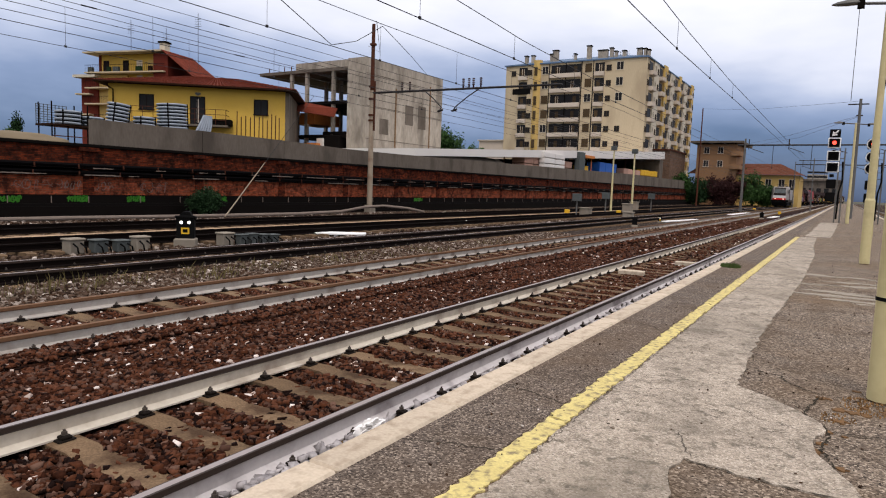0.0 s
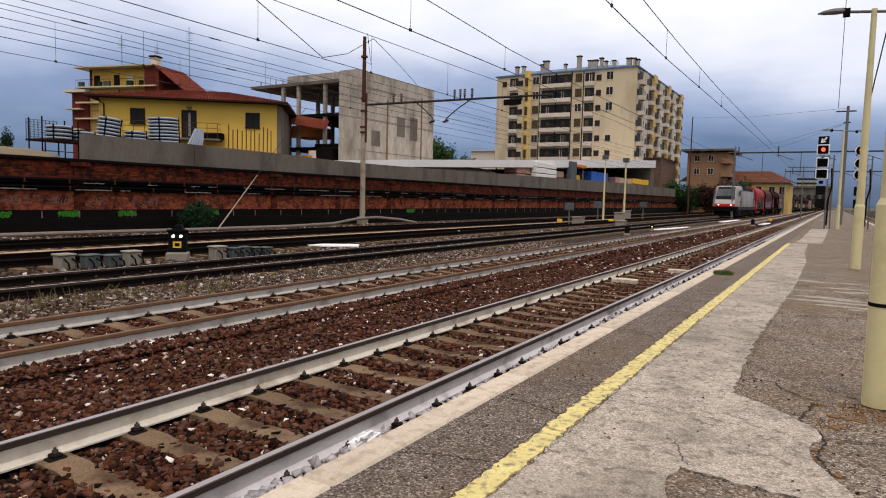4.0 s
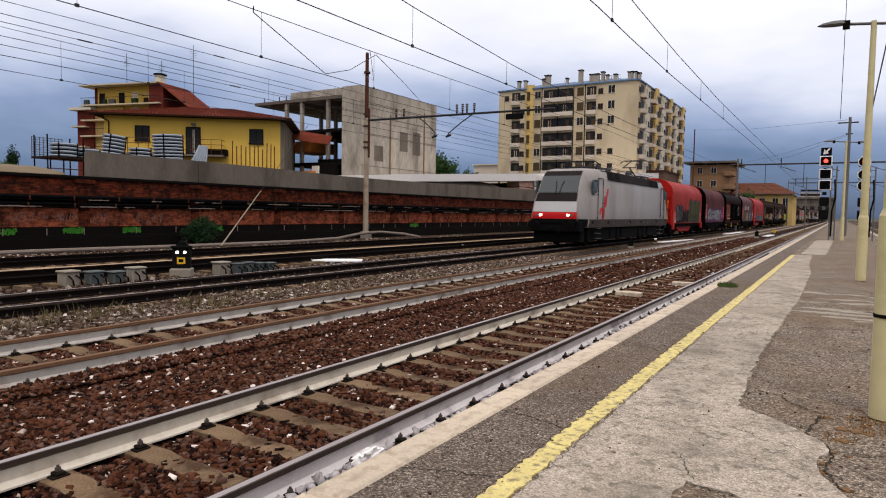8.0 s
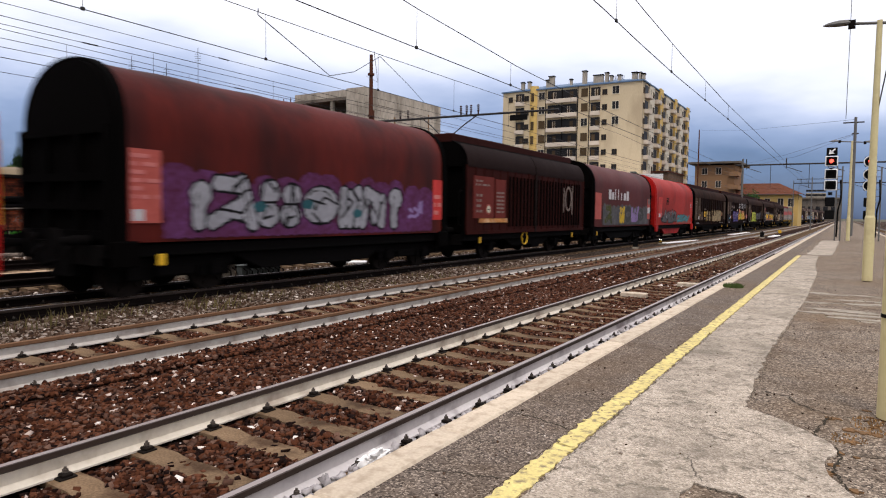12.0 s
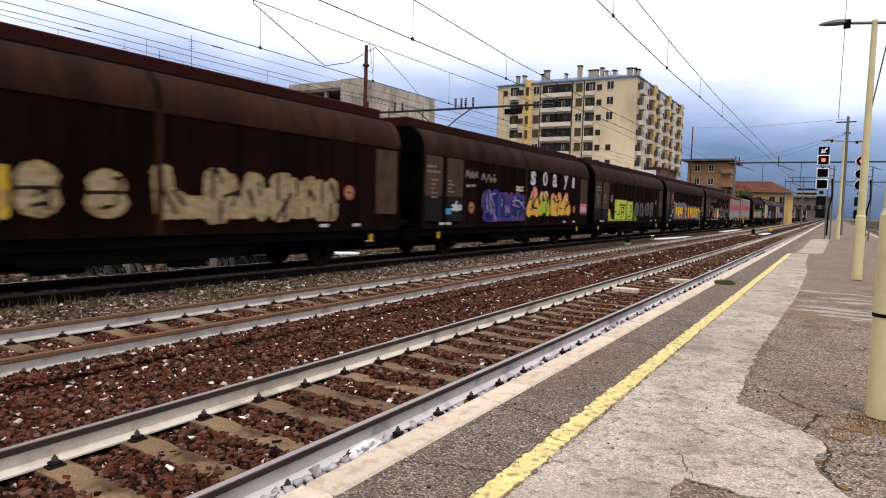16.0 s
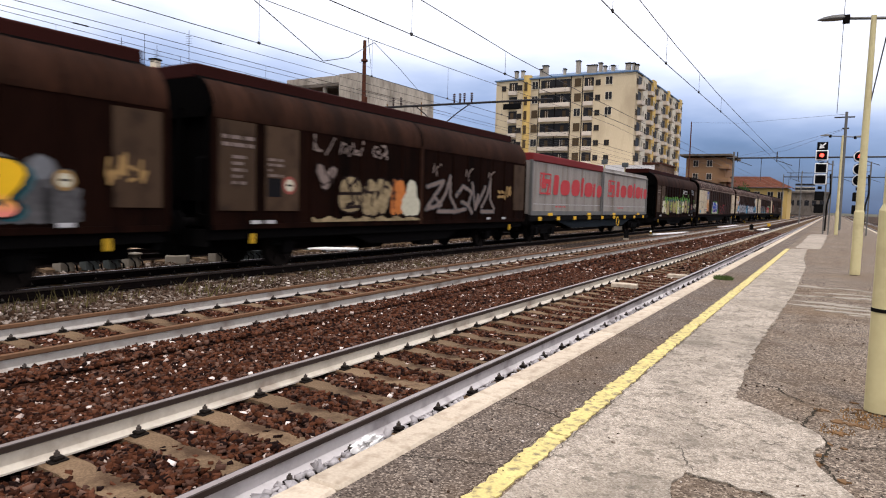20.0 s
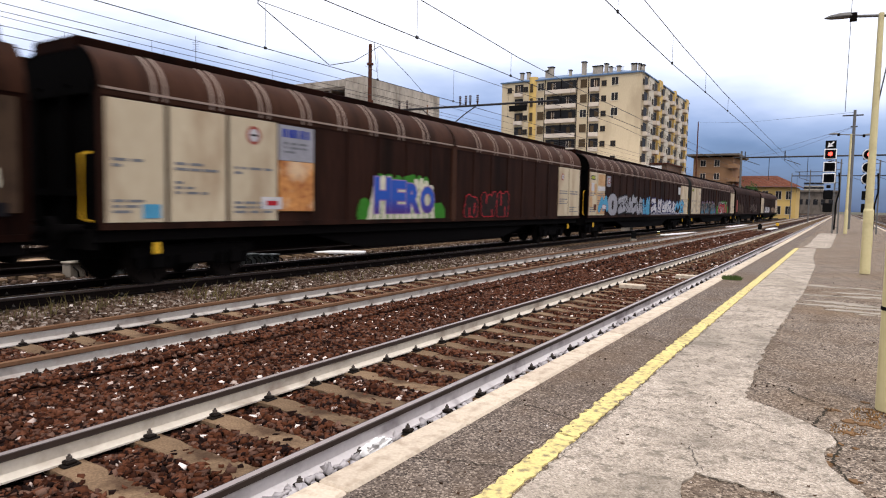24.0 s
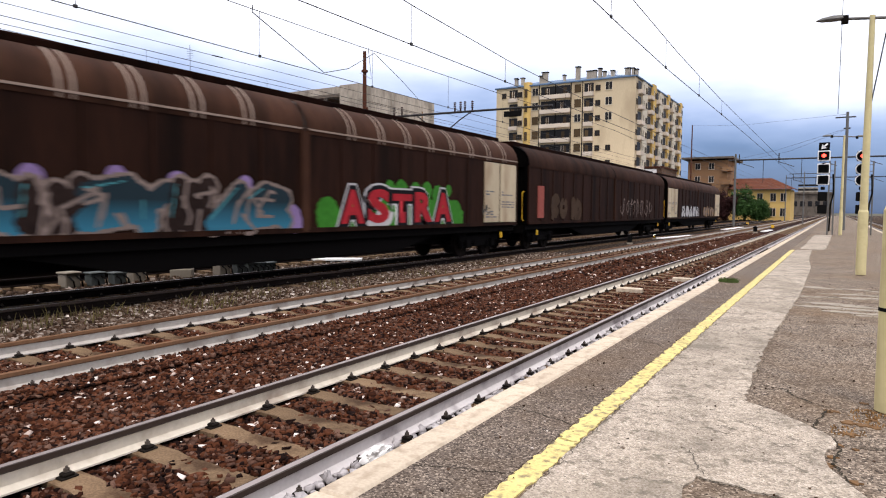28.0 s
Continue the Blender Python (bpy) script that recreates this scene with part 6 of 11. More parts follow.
def locomotive(offset, half):
    """Boxy electric locomotive: raked windscreen, red lower nose, silver sides, roof gear."""
    root = thing("locomotive", "silver-grey electric locomotive with a red nose band and lit headlights", "locomotive", m=pose(train_x(0), 0, 0))
    TRAIN.append((root, offset))
    # height, front y, front half width, side half width, corner depth
    levels = [(0.95, -8.72, 1.12, 1.44, 0.55), (1.2, -8.85, 1.14, 1.47, 0.62), (1.55, -8.86, 1.14, 1.49, 0.68), (2.18, -8.72, 1.1, 1.49, 0.85), (2.7, -8.42, 1.05, 1.49, 1.0), (3.45, -7.98, 1.0, 1.46, 1.1),
              (3.74, -7.6, 0.97, 1.40, 1.05), (3.87, -7.2, 0.9, 1.25, 1.0)]

    def ring(z, yf, wf, ws, c):
        return [(-wf, yf, z), (wf, yf, z), (ws, yf + c, z), (ws, -(yf + c), z), (wf, -yf, z), (-wf, -yf, z), (-ws, -(yf + c), z), (-ws, yf + c, z)]

    rings = [ring(*l) for l in levels]
    bm = bmesh.new()
    R = [[bm.verts.new(p) for p in r] for r in rings]
    for a, b in zip(R, R[1:]):
        for i in range(8):
            j = (i + 1) % 8
            bm.faces.new((a[i], a[j], b[j], b[i]))
    bm.faces.new(R[0][::-1])
    bm.faces.new(R[-1])
    bmesh.ops.bevel(bm, geom=[e for e in bm.edges if abs(e.verts[0].co.z - e.verts[1].co.z) > 0.1], offset=0.12, segments=3, affect="EDGES")
    body = part("body", bm, M["silver"], root, "silver-grey painted steel body", 35)

    def at_level(z):
        for (a, b) in zip(levels, levels[1:]):
            if a[0] <= z <= b[0]:
                u = (z - a[0]) / (b[0] - a[0])
                return [a[k] + (b[k] - a[k]) * u for k in range(5)]

    def nose(name, z0, z1, w0, w1, material, out, label="", n=3, back=False, parent=None):
        """A panel that follows the nose, w = share of the front half width."""
        bm = bmesh.new()
        rows = []
        for i in range(n + 1):
            z = z0 + (z1 - z0) * i / n
            _, yf, wf, ws, c = at_level(z)
            k = w0 + (w1 - w0) * i / n
            y = yf - out
            rows.append([bm.verts.new((x, -y if back else y, z)) for x in np.linspace(-wf * k, wf * k, 5)])
        for a, b in zip(rows, rows[1:]):
            for i in range(4):
                bm.faces.new((a[i], a[i + 1], b[i + 1], b[i]))
        return part(name, bm, material, parent or root, label)

    def cheek(name, z0, z1, material, out, side, wide=0.55, s=1):
        """The angled corner of the nose."""
        bm = bmesh.new()
        rows = []
        for i in range(4):
            z = z0 + (z1 - z0) * i / 3
            _, yf, wf, ws, c = at_level(z)
            rows.append([bm.verts.new((side * (wf + (ws - wf) * u + out), s * (yf + c * u - out), z)) for u in (0.02, wide)])
        for a, b in zip(rows, rows[1:]):
            bm.faces.new((a[0], a[1], b[1], b[0]))
        return part(name, bm, material, root)

    for back in (False, True):
        nose("windscreen", 2.63, 3.47, 0.97, 0.97, M["glass"], 0.02, "dark windscreen", 4, back)
        nose("grille_panel", 2.2, 2.62, 0.97, 0.97, M["loco_roof"], 0.018, "black panel under the windscreen", 2, back)
        nose("white_band", 1.69, 2.19, 0.98, 0.98, M["loco_white"], 0.014, "white nose band", 3, back)
        nose("red_band", 1.36, 1.68, 1.0, 1.0, M["loco_red"], 0.016, "red nose band with headlights", 3, back)
        nose("apron", 0.97, 1.355, 1.0, 1.0, M["black"], 0.016, "black apron under the nose band", 2, back)
        nose("roof_visor", 3.48, 3.72, 0.98, 0.98, M["loco_roof"], 0.02, "", 2, back)
    for side in (-1, 1):
        for s in (1, -1):
            cheek("apron", 0.97, 1.355, M["black"], 0.014, side, 0.98, s)
        for x0 in (0.7, 0.88):
            bm = bmesh.new()
            tube(bm, (side * x0, -8.905, 1.53), (side * x0, -8.84, 1.53), 0.066, seg=16)
            part("headlight", bm, M["head_lamp"] if x0 < 0.8 else M["galvanised"], root, "lit headlight" if x0 < 0.8 else "unlit headlight")
        bm = bmesh.new()
        path_tube(bm, [(side * 0.1, -8.55, 2.56), (side * 0.12, -8.34, 2.9), (side * 0.2, -8.17, 3.2)], 0.018, 6)
        part("wiper", bm, M["black"], root)
        # cab side window, door and rails
        for s in (-1, 1):
            yc = s * 7.33
            bm = bmesh.new()
            rbox(bm, *sorted((side * 1.43, side * 1.495)), yc - 0.33, yc + 0.33, 2.56, 3.28, 0.08)
            part("cab_window", bm, M["glass"], root, "dark cab side window")
            bm = bmesh.new()
            a, b = sorted((side * 1.48, side * 1.515))
            yd = s * 6.5
            for e in (-0.38, 0.38):
                box(bm, a, b, yd + e - 0.012, yd + e + 0.012, 1.37, 3.4)
            box(bm, a, b, yd - 0.38, yd + 0.38, 3.38, 3.4)
            part("cab_door_frame", bm, M["loco_skirt"], root)
            for e in (-0.46, 0.46):
                bm = bmesh.new()
                path_tube(bm, [(side * 1.47, yd + e, 1.4), (side * 1.54, yd + e, 1.43), (side * 1.54, yd + e, 2.47), (side * 1.47, yd + e, 2.5)], 0.018, 6)
                part("handrail", bm, M["galvanised"], root)
            for k in range(3):
                bm = bmesh.new()
                box(bm, *sorted((side * 1.2, side * 1.5)), yd - 0.25, yd + 0.25, 0.38 + k * 0.25, 0.41 + k * 0.25)
                part("cab_step", bm, M["galvanised"], root)
    # dark skirt and plough
    for side in (-1, 1):
        bm = bmesh.new()
        rbox(bm, *sorted((side * 1.3, side * 1.49)), -8.02, 8.02, 0.93, 1.36, 0.02)
        part("skirt", bm, M["loco_lower"], root, "dirty brown-grey skirt")
        for y0, y1, nm in ((-7.6, -2.9, "bogie_frame"), (-2.7, 2.7, "equipment_box"), (2.9, 7.6, "bogie_frame")):
            bm = bmesh.new()
            rbox(bm, *sorted((side * 0.9, side * 1.24)), y0, y1, 0.27, 0.92, 0.04)
            fr = part(nm, bm, M["black"], root)
            for y in np.linspace(y0 + 0.9, y1 - 0.9, 2):
                bm = bmesh.new()
                rbox(bm, *sorted((side * 1.2, side * 1.3)), y - 0.28, y + 0.28, 0.36, 0.82, 0.04)
                part("axle_box" if nm == "bogie_frame" else "cover", bm, M["black"], fr)
        for y in (-7.55, -5.1, -1.0, 1.3, 5.1, 7.55):
            bm = bmesh.new()
            rbox(bm, *sorted((side * 1.47, side * 1.497)), y - 0.14, y + 0.14, 1.1, 1.29, 0.02)
            part("socket", bm, M["black"], root)
    for s in (-1, 1):
        bm = bmesh.new()
        rbox(bm, -1.3, 1.3, *sorted((s * 8.2, s * 8.8)), 0.72, 1.25, 0.05)
        bb = part("buffer_beam", bm, M["black"], root)
        bm = bmesh.new()
        rbox(bm, -1.25, 1.25, *sorted((s * 8.0, s * 8.5)), 0.2, 0.72, 0.05)
        part("rail_guard", bm, M["black"], bb)
        for x in (-0.87, 0.87):
            bm = bmesh.new()
            tube(bm, (x, s * 8.7, 1.03), (x, s * 9.1, 1.03), 0.09, seg=10)
            tube(bm, (x, s * 9.1, 1.03), (x, s * 9.16, 1.03), 0.22, seg=14)
            part("buffer", bm, M["black"], bb)
    rr = random.Random(3)
    bm = bmesh.new()
    for k in range(20):
        y = -7.5 + k * 0.78 + rr.uniform(-.2, .2)
        w = rr.uniform(0.03, 0.12)
        z = rr.uniform(0.98, 1.2)
        box(bm, 1.488, 1.494, y, y + w, z, z + rr.uniform(0.02, 0.07))
    tagged(part("skirt_plates", bm, M["s_grey"], root), kind="stuff")
    rbm = bmesh.new()
    rbox(rbm, -0.9, 0.9, -3.2, 3.2, 0.35, 0.95, 0.05)
    part("transformer", rbm, M["under"], root)
    # sloping roof panels with grilles, roof top, red marks
    for side in (-1, 1):
        for k in range(9):
            y0, y1 = -5.4 + k * 1.2, -5.4 + (k + 1) * 1.2 - 0.03
            bm = bmesh.new()
            q = [(side * 1.5, y0, 3.36), (side * 1.5, y1, 3.36), (side * 1.4, y1, 3.82), (side * 1.4, y0, 3.82)]
            lo = [bm.verts.new(p) for p in q]
            hi = [bm.verts.new((p[0] - side * 0.06, p[1], p[2] + 0.03)) for p in q]
            bm.faces.new(lo)
            bm.faces.new(hi[::-1])
            for i in range(4):
                j = (i + 1) % 4
                bm.faces.new((lo[i], lo[j], hi[j], hi[i]))
            pn = part("roof_panel", bm, M["loco_roof"], root, "dark grey sloping roof panel")
            if k in (0, 1, 7, 8):
                bm = bmesh.new()
                for e in range(7):
                    u = 0.1 + e * 0.12
                    xa, za = side * (1.5 - 0.1 * u + 0.004), 3.36 + 0.46 * u + 0.006
                    box(bm, *sorted((xa - 0.008, xa + 0.008)), y0 + 0.12, y1 - 0.12, za - 0.012, za + 0.012)
                part("louvre", bm, M["black"], pn)
    bm = bmesh.new()
    rbox(bm, -1.38, 1.38, -6.2, 6.2, 3.7, 3.83, 0.04)
    part("roof_deck", bm, M["loco_roof"], root)
    pant_folded(root, -4.3)
    pant_raised(root, 4.6)
    for y in (-1.6, 0.2, 1.9):
        bm = bmesh.new()
        for e in range(4):
            tube(bm, (0.35, y, 3.83 + e * 0.09), (0.35, y, 3.89 + e * 0.09), 0.1, 0.07, 10)
        part("roof_insulator", bm, M["insulator"], root)
    bm = bmesh.new()
    path_tube(bm, [(0.35, -4.2, 4.1), (0.35, -1.6, 4.22), (0.35, 1.9, 4.22), (0.35, 3.4, 4.1)], 0.025, 6)
    part("roof_busbar", bm, M["wire"], root)
    # red rounded marks on the side, painted on both sides
    for side in (-1, 1):
        for (yc, zc, w, h) in ((-5.38, 2.73, 0.16, 0.19), (-5.7, 2.25, 0.27, 0.3), (-5.97, 1.63, 0.24, 0.27)):
            bm = bmesh.new()
            pts = []
            for a in np.linspace(0, 2 * math.pi, 24, endpoint=False):
                ca, sa = math.cos(a), math.sin(a)
                k = (abs(ca) ** 5 + abs(sa) ** 5) ** (-1 / 5)
                u, v = w * ca * k * 0.85, h * sa * k
                pts.append((yc + u + 0.25 * v, zc + v))
            x0, x1 = sorted((side * 1.488, side * 1.5))
            va = [bm.verts.new((x0, p[0], p[1])) for p in pts]
            vb = [bm.verts.new((x1, p[0], p[1])) for p in pts]
            bm.faces.new(va)
            bm.faces.new(vb)
            for i in range(24):
                bm.faces.new((va[i], va[(i + 1) % 24], vb[(i + 1) % 24], vb[i]))
            part("red_mark", bm, M["loco_red"], root, "red rounded livery mark")
    bm = bmesh.new()
    stroke(bm, [(-6.56, 1.56), (-6.46, 1.74), (-6.32, 1.84), (-6.1, 1.82)], 0.15, 1.503, 0.6)
    part("red_mark", bm, M["loco_red"], root)
    running_gear(root, offset, 8.85, True, True, 3.6)
    return root


def pant_base(root, y):
    bm = bmesh.new()
    for x in (-0.75, 0.75):
        box(bm, x - 0.05, x + 0.05, y - 0.9, y + 0.9, 4.02, 4.1)
    for d in (-0.9, 0.9):
        box(bm, -0.8, 0.8, y + d - 0.05, y + d + 0.05, 4.02, 4.1)
    b = part("pantograph", bm, M["wire"], root, "black pantograph")
    for x in (-0.75, 0.75):
        for d in (-0.85, 0.85):
            bm = bmesh.new()
            tube(bm, (x, y + d, 3.82), (x, y + d, 4.03), 0.08, 0.06, 8)
            part("roof_insulator", bm, M["insulator"], root)
    return b


def pant_arms(base, pts_list, r=0.035):
    for p in pts_list:
        bm = bmesh.new()
        path_tube(bm, p, r, 6)
        part("pantograph_arm", bm, M["wire"], base)


def pant_folded(root, y):
    b = pant_base(root, y)
    pant_arms(b, [[(0, y - 0.6, 4.12), (0, y + 0.9, 4.2)], [(-0.45, y + 0.85, 4.22), (-0.35, y - 0.9, 4.3)], [(0.45, y + 0.85, 4.22), (0.35, y - 0.9, 4.3)],
                  [(-0.95, y - 0.95, 4.22), (-0.7, y - 0.95, 4.38), (0.7, y - 0.95, 4.38), (0.95, y - 0.95, 4.22)], [(-0.7, y - 0.7, 4.38), (0.7, y - 0.7, 4.38)]])


def pant_raised(root, y):
    b = pant_base(root, y)
    pant_arms(b, [[(0, y + 0.6, 4.12), (0, y - 0.95, 4.62)], [(-0.4, y - 0.95, 4.62), (-0.2, y + 0.3, 5.14)], [(0.4, y - 0.95, 4.62), (0.2, y + 0.3, 5.14)], [(-0.4, y - 0.95, 4.62), (0.4, y - 0.95, 4.62)],
                  [(-0.95, y + 0.3, 5.0), (-0.7, y + 0.3, 5.16), (0.7, y + 0.3, 5.16), (0.95, y + 0.3, 5.0)], [(-0.7, y + 0.6, 5.16), (0.7, y + 0.6, 5.16)], [(0.1, y + 0.45, 4.1), (0.05, y - 0.8, 4.55)]])


def mid(f, r):
    return (f + r) / 2, r - f


locomotive(-43.75, 8.8)

# 1: red hood wagon
o, L = mid(-33.9, -22.7)
w1, h = hood_wagon(o, L, M["hood_red"], M["wagon_red"], "bright red hooded coil wagon with dark and olive graffiti")
X = 1.452
plate(w1, "data_panel", h, 0.44, 1.24, 1.05, 1.9, X - 0.002, M["panel_red"], "red data panel")
bars(w1, -h + 0.5, -h + 1.18, 1.34, 1.85, X + 0.006, 5, M["s_pink"], 1)
plate(w1, "data_plate", h, 0.84, 1.13, 1.1, 1.3, X + 0.005, M["s_white"])
plate(w1, "data_panel", h, 10.3, 11.0, 1.05, 1.9, X - 0.002, M["panel_red"], "red data panel")
roundel(w1, -h + 10.6, 1.6, 0.16, X + 0.006, M["s_white"], M["s_pale"])
puffs(w1, -h + 1.3, -h + 3.5, 1.08, 2.4, X, 5, M["s_murk"], 11, "dark sprayed background of a graffiti piece", 0.35)
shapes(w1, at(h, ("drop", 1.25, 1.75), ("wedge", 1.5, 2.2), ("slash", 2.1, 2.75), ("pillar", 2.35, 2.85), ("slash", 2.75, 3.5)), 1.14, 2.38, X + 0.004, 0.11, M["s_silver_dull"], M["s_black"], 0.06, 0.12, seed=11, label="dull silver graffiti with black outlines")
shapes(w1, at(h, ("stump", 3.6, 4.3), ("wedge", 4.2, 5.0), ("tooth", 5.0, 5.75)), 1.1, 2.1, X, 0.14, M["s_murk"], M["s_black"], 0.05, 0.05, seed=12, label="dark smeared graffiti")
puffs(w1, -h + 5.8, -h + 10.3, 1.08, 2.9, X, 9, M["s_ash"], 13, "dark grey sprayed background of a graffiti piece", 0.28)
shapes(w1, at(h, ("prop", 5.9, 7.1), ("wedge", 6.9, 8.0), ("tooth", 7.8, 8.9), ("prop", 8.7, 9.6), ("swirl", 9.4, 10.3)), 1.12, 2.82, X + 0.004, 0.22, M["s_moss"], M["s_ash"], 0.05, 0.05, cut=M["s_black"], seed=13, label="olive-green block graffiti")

# 2: maroon hood wagon
o, L = mid(-21.1, -10.3)
w2, h = hood_wagon(o, L, M["hood_maroon"], M["wagon_black"], "dark maroon hooded coil wagon with silver and purple graffiti")
plate(w2, "data_panel", h, 0.4, 1.0, 1.36, 2.65, X - 0.002, M["panel_rose"], "faded pink data panel")
bars(w2, -h + 0.43, -h + 0.97, 1.75, 2.6, X + 0.006, 6, M["s_pink"], 2)
plate(w2, "data_plate", h, 0.45, 0.66, 1.4, 1.6, X + 0.005, M["s_white"])
puffs(w2, -h + 1.05, -h + 9.9, 1.08, 2.45, X, 13, M["s_purple_dust"], 26, "purple sprayed background of a graffiti piece", 0.4)
shapes(w2, at(h, ("drop", 1.5, 2.15), ("prop", 2.05, 3.3), ("beads", 3.15, 3.95), ("beads", 3.8, 4.6), ("pebble", 4.5, 5.8), ("tooth", 5.7, 6.7), ("stump", 6.5, 7.7), ("drop", 7.6, 8.5)), 1.14, 2.3, X + 0.004, 0.14, M["s_silver"], M["s_black"], 0.05, 0.1, cut=None, shine=M["s_ash"], seed=26, label="silver graffiti with black outlines on purple")
for yy, zz in ((3.3, 1.69), (4.7, 1.76), (6.48, 1.57)):
    spray("graffiti_shade", w2, -h + yy - 0.3, -h + yy + 0.3, zz - 0.2, zz + 0.2, X + 0.0125, lambda Y, Z: 0.11 - np.hypot((Y + h - yy) * 0.6, Z - zz), M["s_teal"])
scrawl(w2, -h + 8.7, -h + 9.4, 1.4, 1.95, X + 0.002, 3, M["s_lilac"], 22, 0.05)
plate(w2, "data_panel", h, 9.95, 10.45, 1.4, 2.58, X - 0.002, M["panel_red"], "faded red data panel")
bars(w2, -h + 10.0, -h + 10.4, 1.5, 2.2, X + 0.006, 3, M["s_pink"], 2)

# 3: brown van with an angular black roof
o, L = mid(-9.1, 1.7)
w3, h, W = slide_wagon(o, L, "dark maroon-brown van with a black roof and ribbed walls", False, mat("van_maroon", rgb(54, 18, 13), rgb(34, 12, 9), rough=0.75, scale=0.8, stain=rgb(14, 8, 7), stain_scale=0.9, stain_amount=0.6), mat("van_roof_black", rgb(34, 20, 16), rgb(22, 13, 11), rough=0.7, scale=0.7), "covered coil wagons", 9)
M["van_panel"] = mat("van_panel", rgb(104, 40, 32), rgb(80, 30, 25), rough=0.75, scale=2, fine=12)
for a, b, z1 in ((0.43, 1.84, 2.85), (1.97, 2.74, 2.8)):
    plate(w3, "data_panel", h, a, b, 1.45, z1, W, M["van_panel"], "maroon data panel", 0.034)
bars(w3, -h + 0.55, -h + 1.6, 2.5, 2.75, W + 0.036, 2, M["s_pale"], 3)
bars(w3, -h + 0.6, -h + 1.0, 1.6, 2.3, W + 0.036, 4, M["s_pale"], 3)
bars(w3, -h + 2.05, -h + 2.6, 1.6, 2.4, W + 0.036, 6, M["s_pale"], 4)
roundel(w3, -h + 1.45, 1.75, 0.18, W + 0.036, M["s_salmon"], M["s_cream"])
plate(w3, "ochre_strip", h, 0.8, 2.9, 1.3, 1.44, W + 0.03, M["ochre"], "ochre sprayed strip")
for k in range(24):
    plate(w3, "wall_rib", h, 3.0 + 0.31 * k, 3.09 + 0.31 * k, 1.15, 2.95, W + 0.028, M["wagon_black"], "", 0.03)
shapes(w3, at(h, ("pillar", 8.0, 8.5), ("ring", 8.4, 9.2), ("pillar", 9.1, 9.4)), 1.6, 2.8, W + 0.06, 0.05, M["s_pale"], M["s_pale"], 0.0, 0.0, seed=31, label="pale sprayed scrawl")
bm = bmesh.new()
path_tube(bm, [(1.36 + 0.0, -h + 4.6 + a, 0.7 + b) for a, b in oval(0, 0, 0.24, 0.24, 14)], 0.028, 6)
part("hand_wheel", bm, M["yellow_paint"], w3, "yellow brake hand wheel")

# 4: red-brown hood wagon with a pale wordmark
o, L = mid(2.9, 13.9)
w4, h = hood_wagon(o, L, mat("hood_brown", rgb(86, 27, 19), rgb(60, 18, 13), rough=0.55, spec=0.1, scale=0.6, fine=8, stain=rgb(48, 24, 20), stain_scale=0.7, stain_amount=0.7, stretch=(1, 0.5, 0.5), bump=0.2, bump_size=0.03), M["wagon_black"],
                  "red-brown hooded coil wagon with white marks and grey graffiti")
bm = bmesh.new()
for k, (w, hh) in enumerate(((0.4, 0.5), (0.35, 0.38), (0.12, 0.55), (0.12, 0.55), (0.14, 0.38), (0.38, 0.38), (0.4, 0.5))):
    y = -h + 2.5 + k * 0.52
    rbox(bm, X - 0.002, X + 0.006, y, y + w, 2.42, 2.42 + hh, 0.002)
tagged(part("wordmark", bm, M["s_white"], w4), kind="stuff")
puffs(w4, -h + 1.6, -h + 10.2, 1.1, 2.2, X, 12, M["s_silver_dull"], 41, "grey smeared graffiti background", 0.4)
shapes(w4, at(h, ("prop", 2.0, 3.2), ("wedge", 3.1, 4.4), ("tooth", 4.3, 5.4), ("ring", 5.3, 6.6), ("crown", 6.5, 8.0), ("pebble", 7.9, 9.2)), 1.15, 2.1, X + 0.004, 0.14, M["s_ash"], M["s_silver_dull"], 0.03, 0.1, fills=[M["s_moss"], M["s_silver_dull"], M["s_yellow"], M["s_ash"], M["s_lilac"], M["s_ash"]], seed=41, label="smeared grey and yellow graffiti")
plate(w4, "data_panel", h, 0.45, 1.35, 1.4, 2.7, X - 0.002, M["panel_rose"], "faded red data panel")
plate(w4, "data_panel", h, 10.0, 10.6, 1.4, 2.6, X - 0.002, M["panel_rose"], "faded red data panel")
plate(w4, "data_plate", h, 10.02, 10.55, 1.75, 2.1, X + 0.005, M["s_white"])
roundel(w4, -h + 10.3, 2.45, 0.2, X + 0.006, M["s_pale"], M["s_grey"])

# 5: red hood wagon
o, L = mid(14.9, 26.4)
w5, h = hood_wagon(o, L, M["hood_red"], M["wagon_red"], "red hooded coil wagon with a grey wildstyle graffiti along the sill")
plate(w5, "data_panel", h, 0.78, 1.72, 1.5, 2.82, X - 0.002, M["panel_red"], "red data panel")
bars(w5, -h + 0.85, -h + 1.6, 1.85, 2.7, X + 0.006, 7, M["s_salmon"], 5)
plate(w5, "data_plate", h, 0.86, 1.26, 1.53, 1.76, X + 0.005, M["s_white"])
bm = bmesh.new()
for ya, yb, za, zb in ((2.9, 3.52, 2.75, 2.81), (2.9, 3.52, 2.38, 2.44), (2.9, 2.97, 2.44, 2.75), (3.45, 3.52, 2.44, 2.75), (3.05, 3.2, 2.5, 2.69), (3.25, 3.4, 2.5, 2.69)):
    box(bm, X - 0.002, X + 0.003, -h + ya, -h + yb, za, zb)
part("emblem", bm, M["s_murk"], w5, "faded dark emblem")
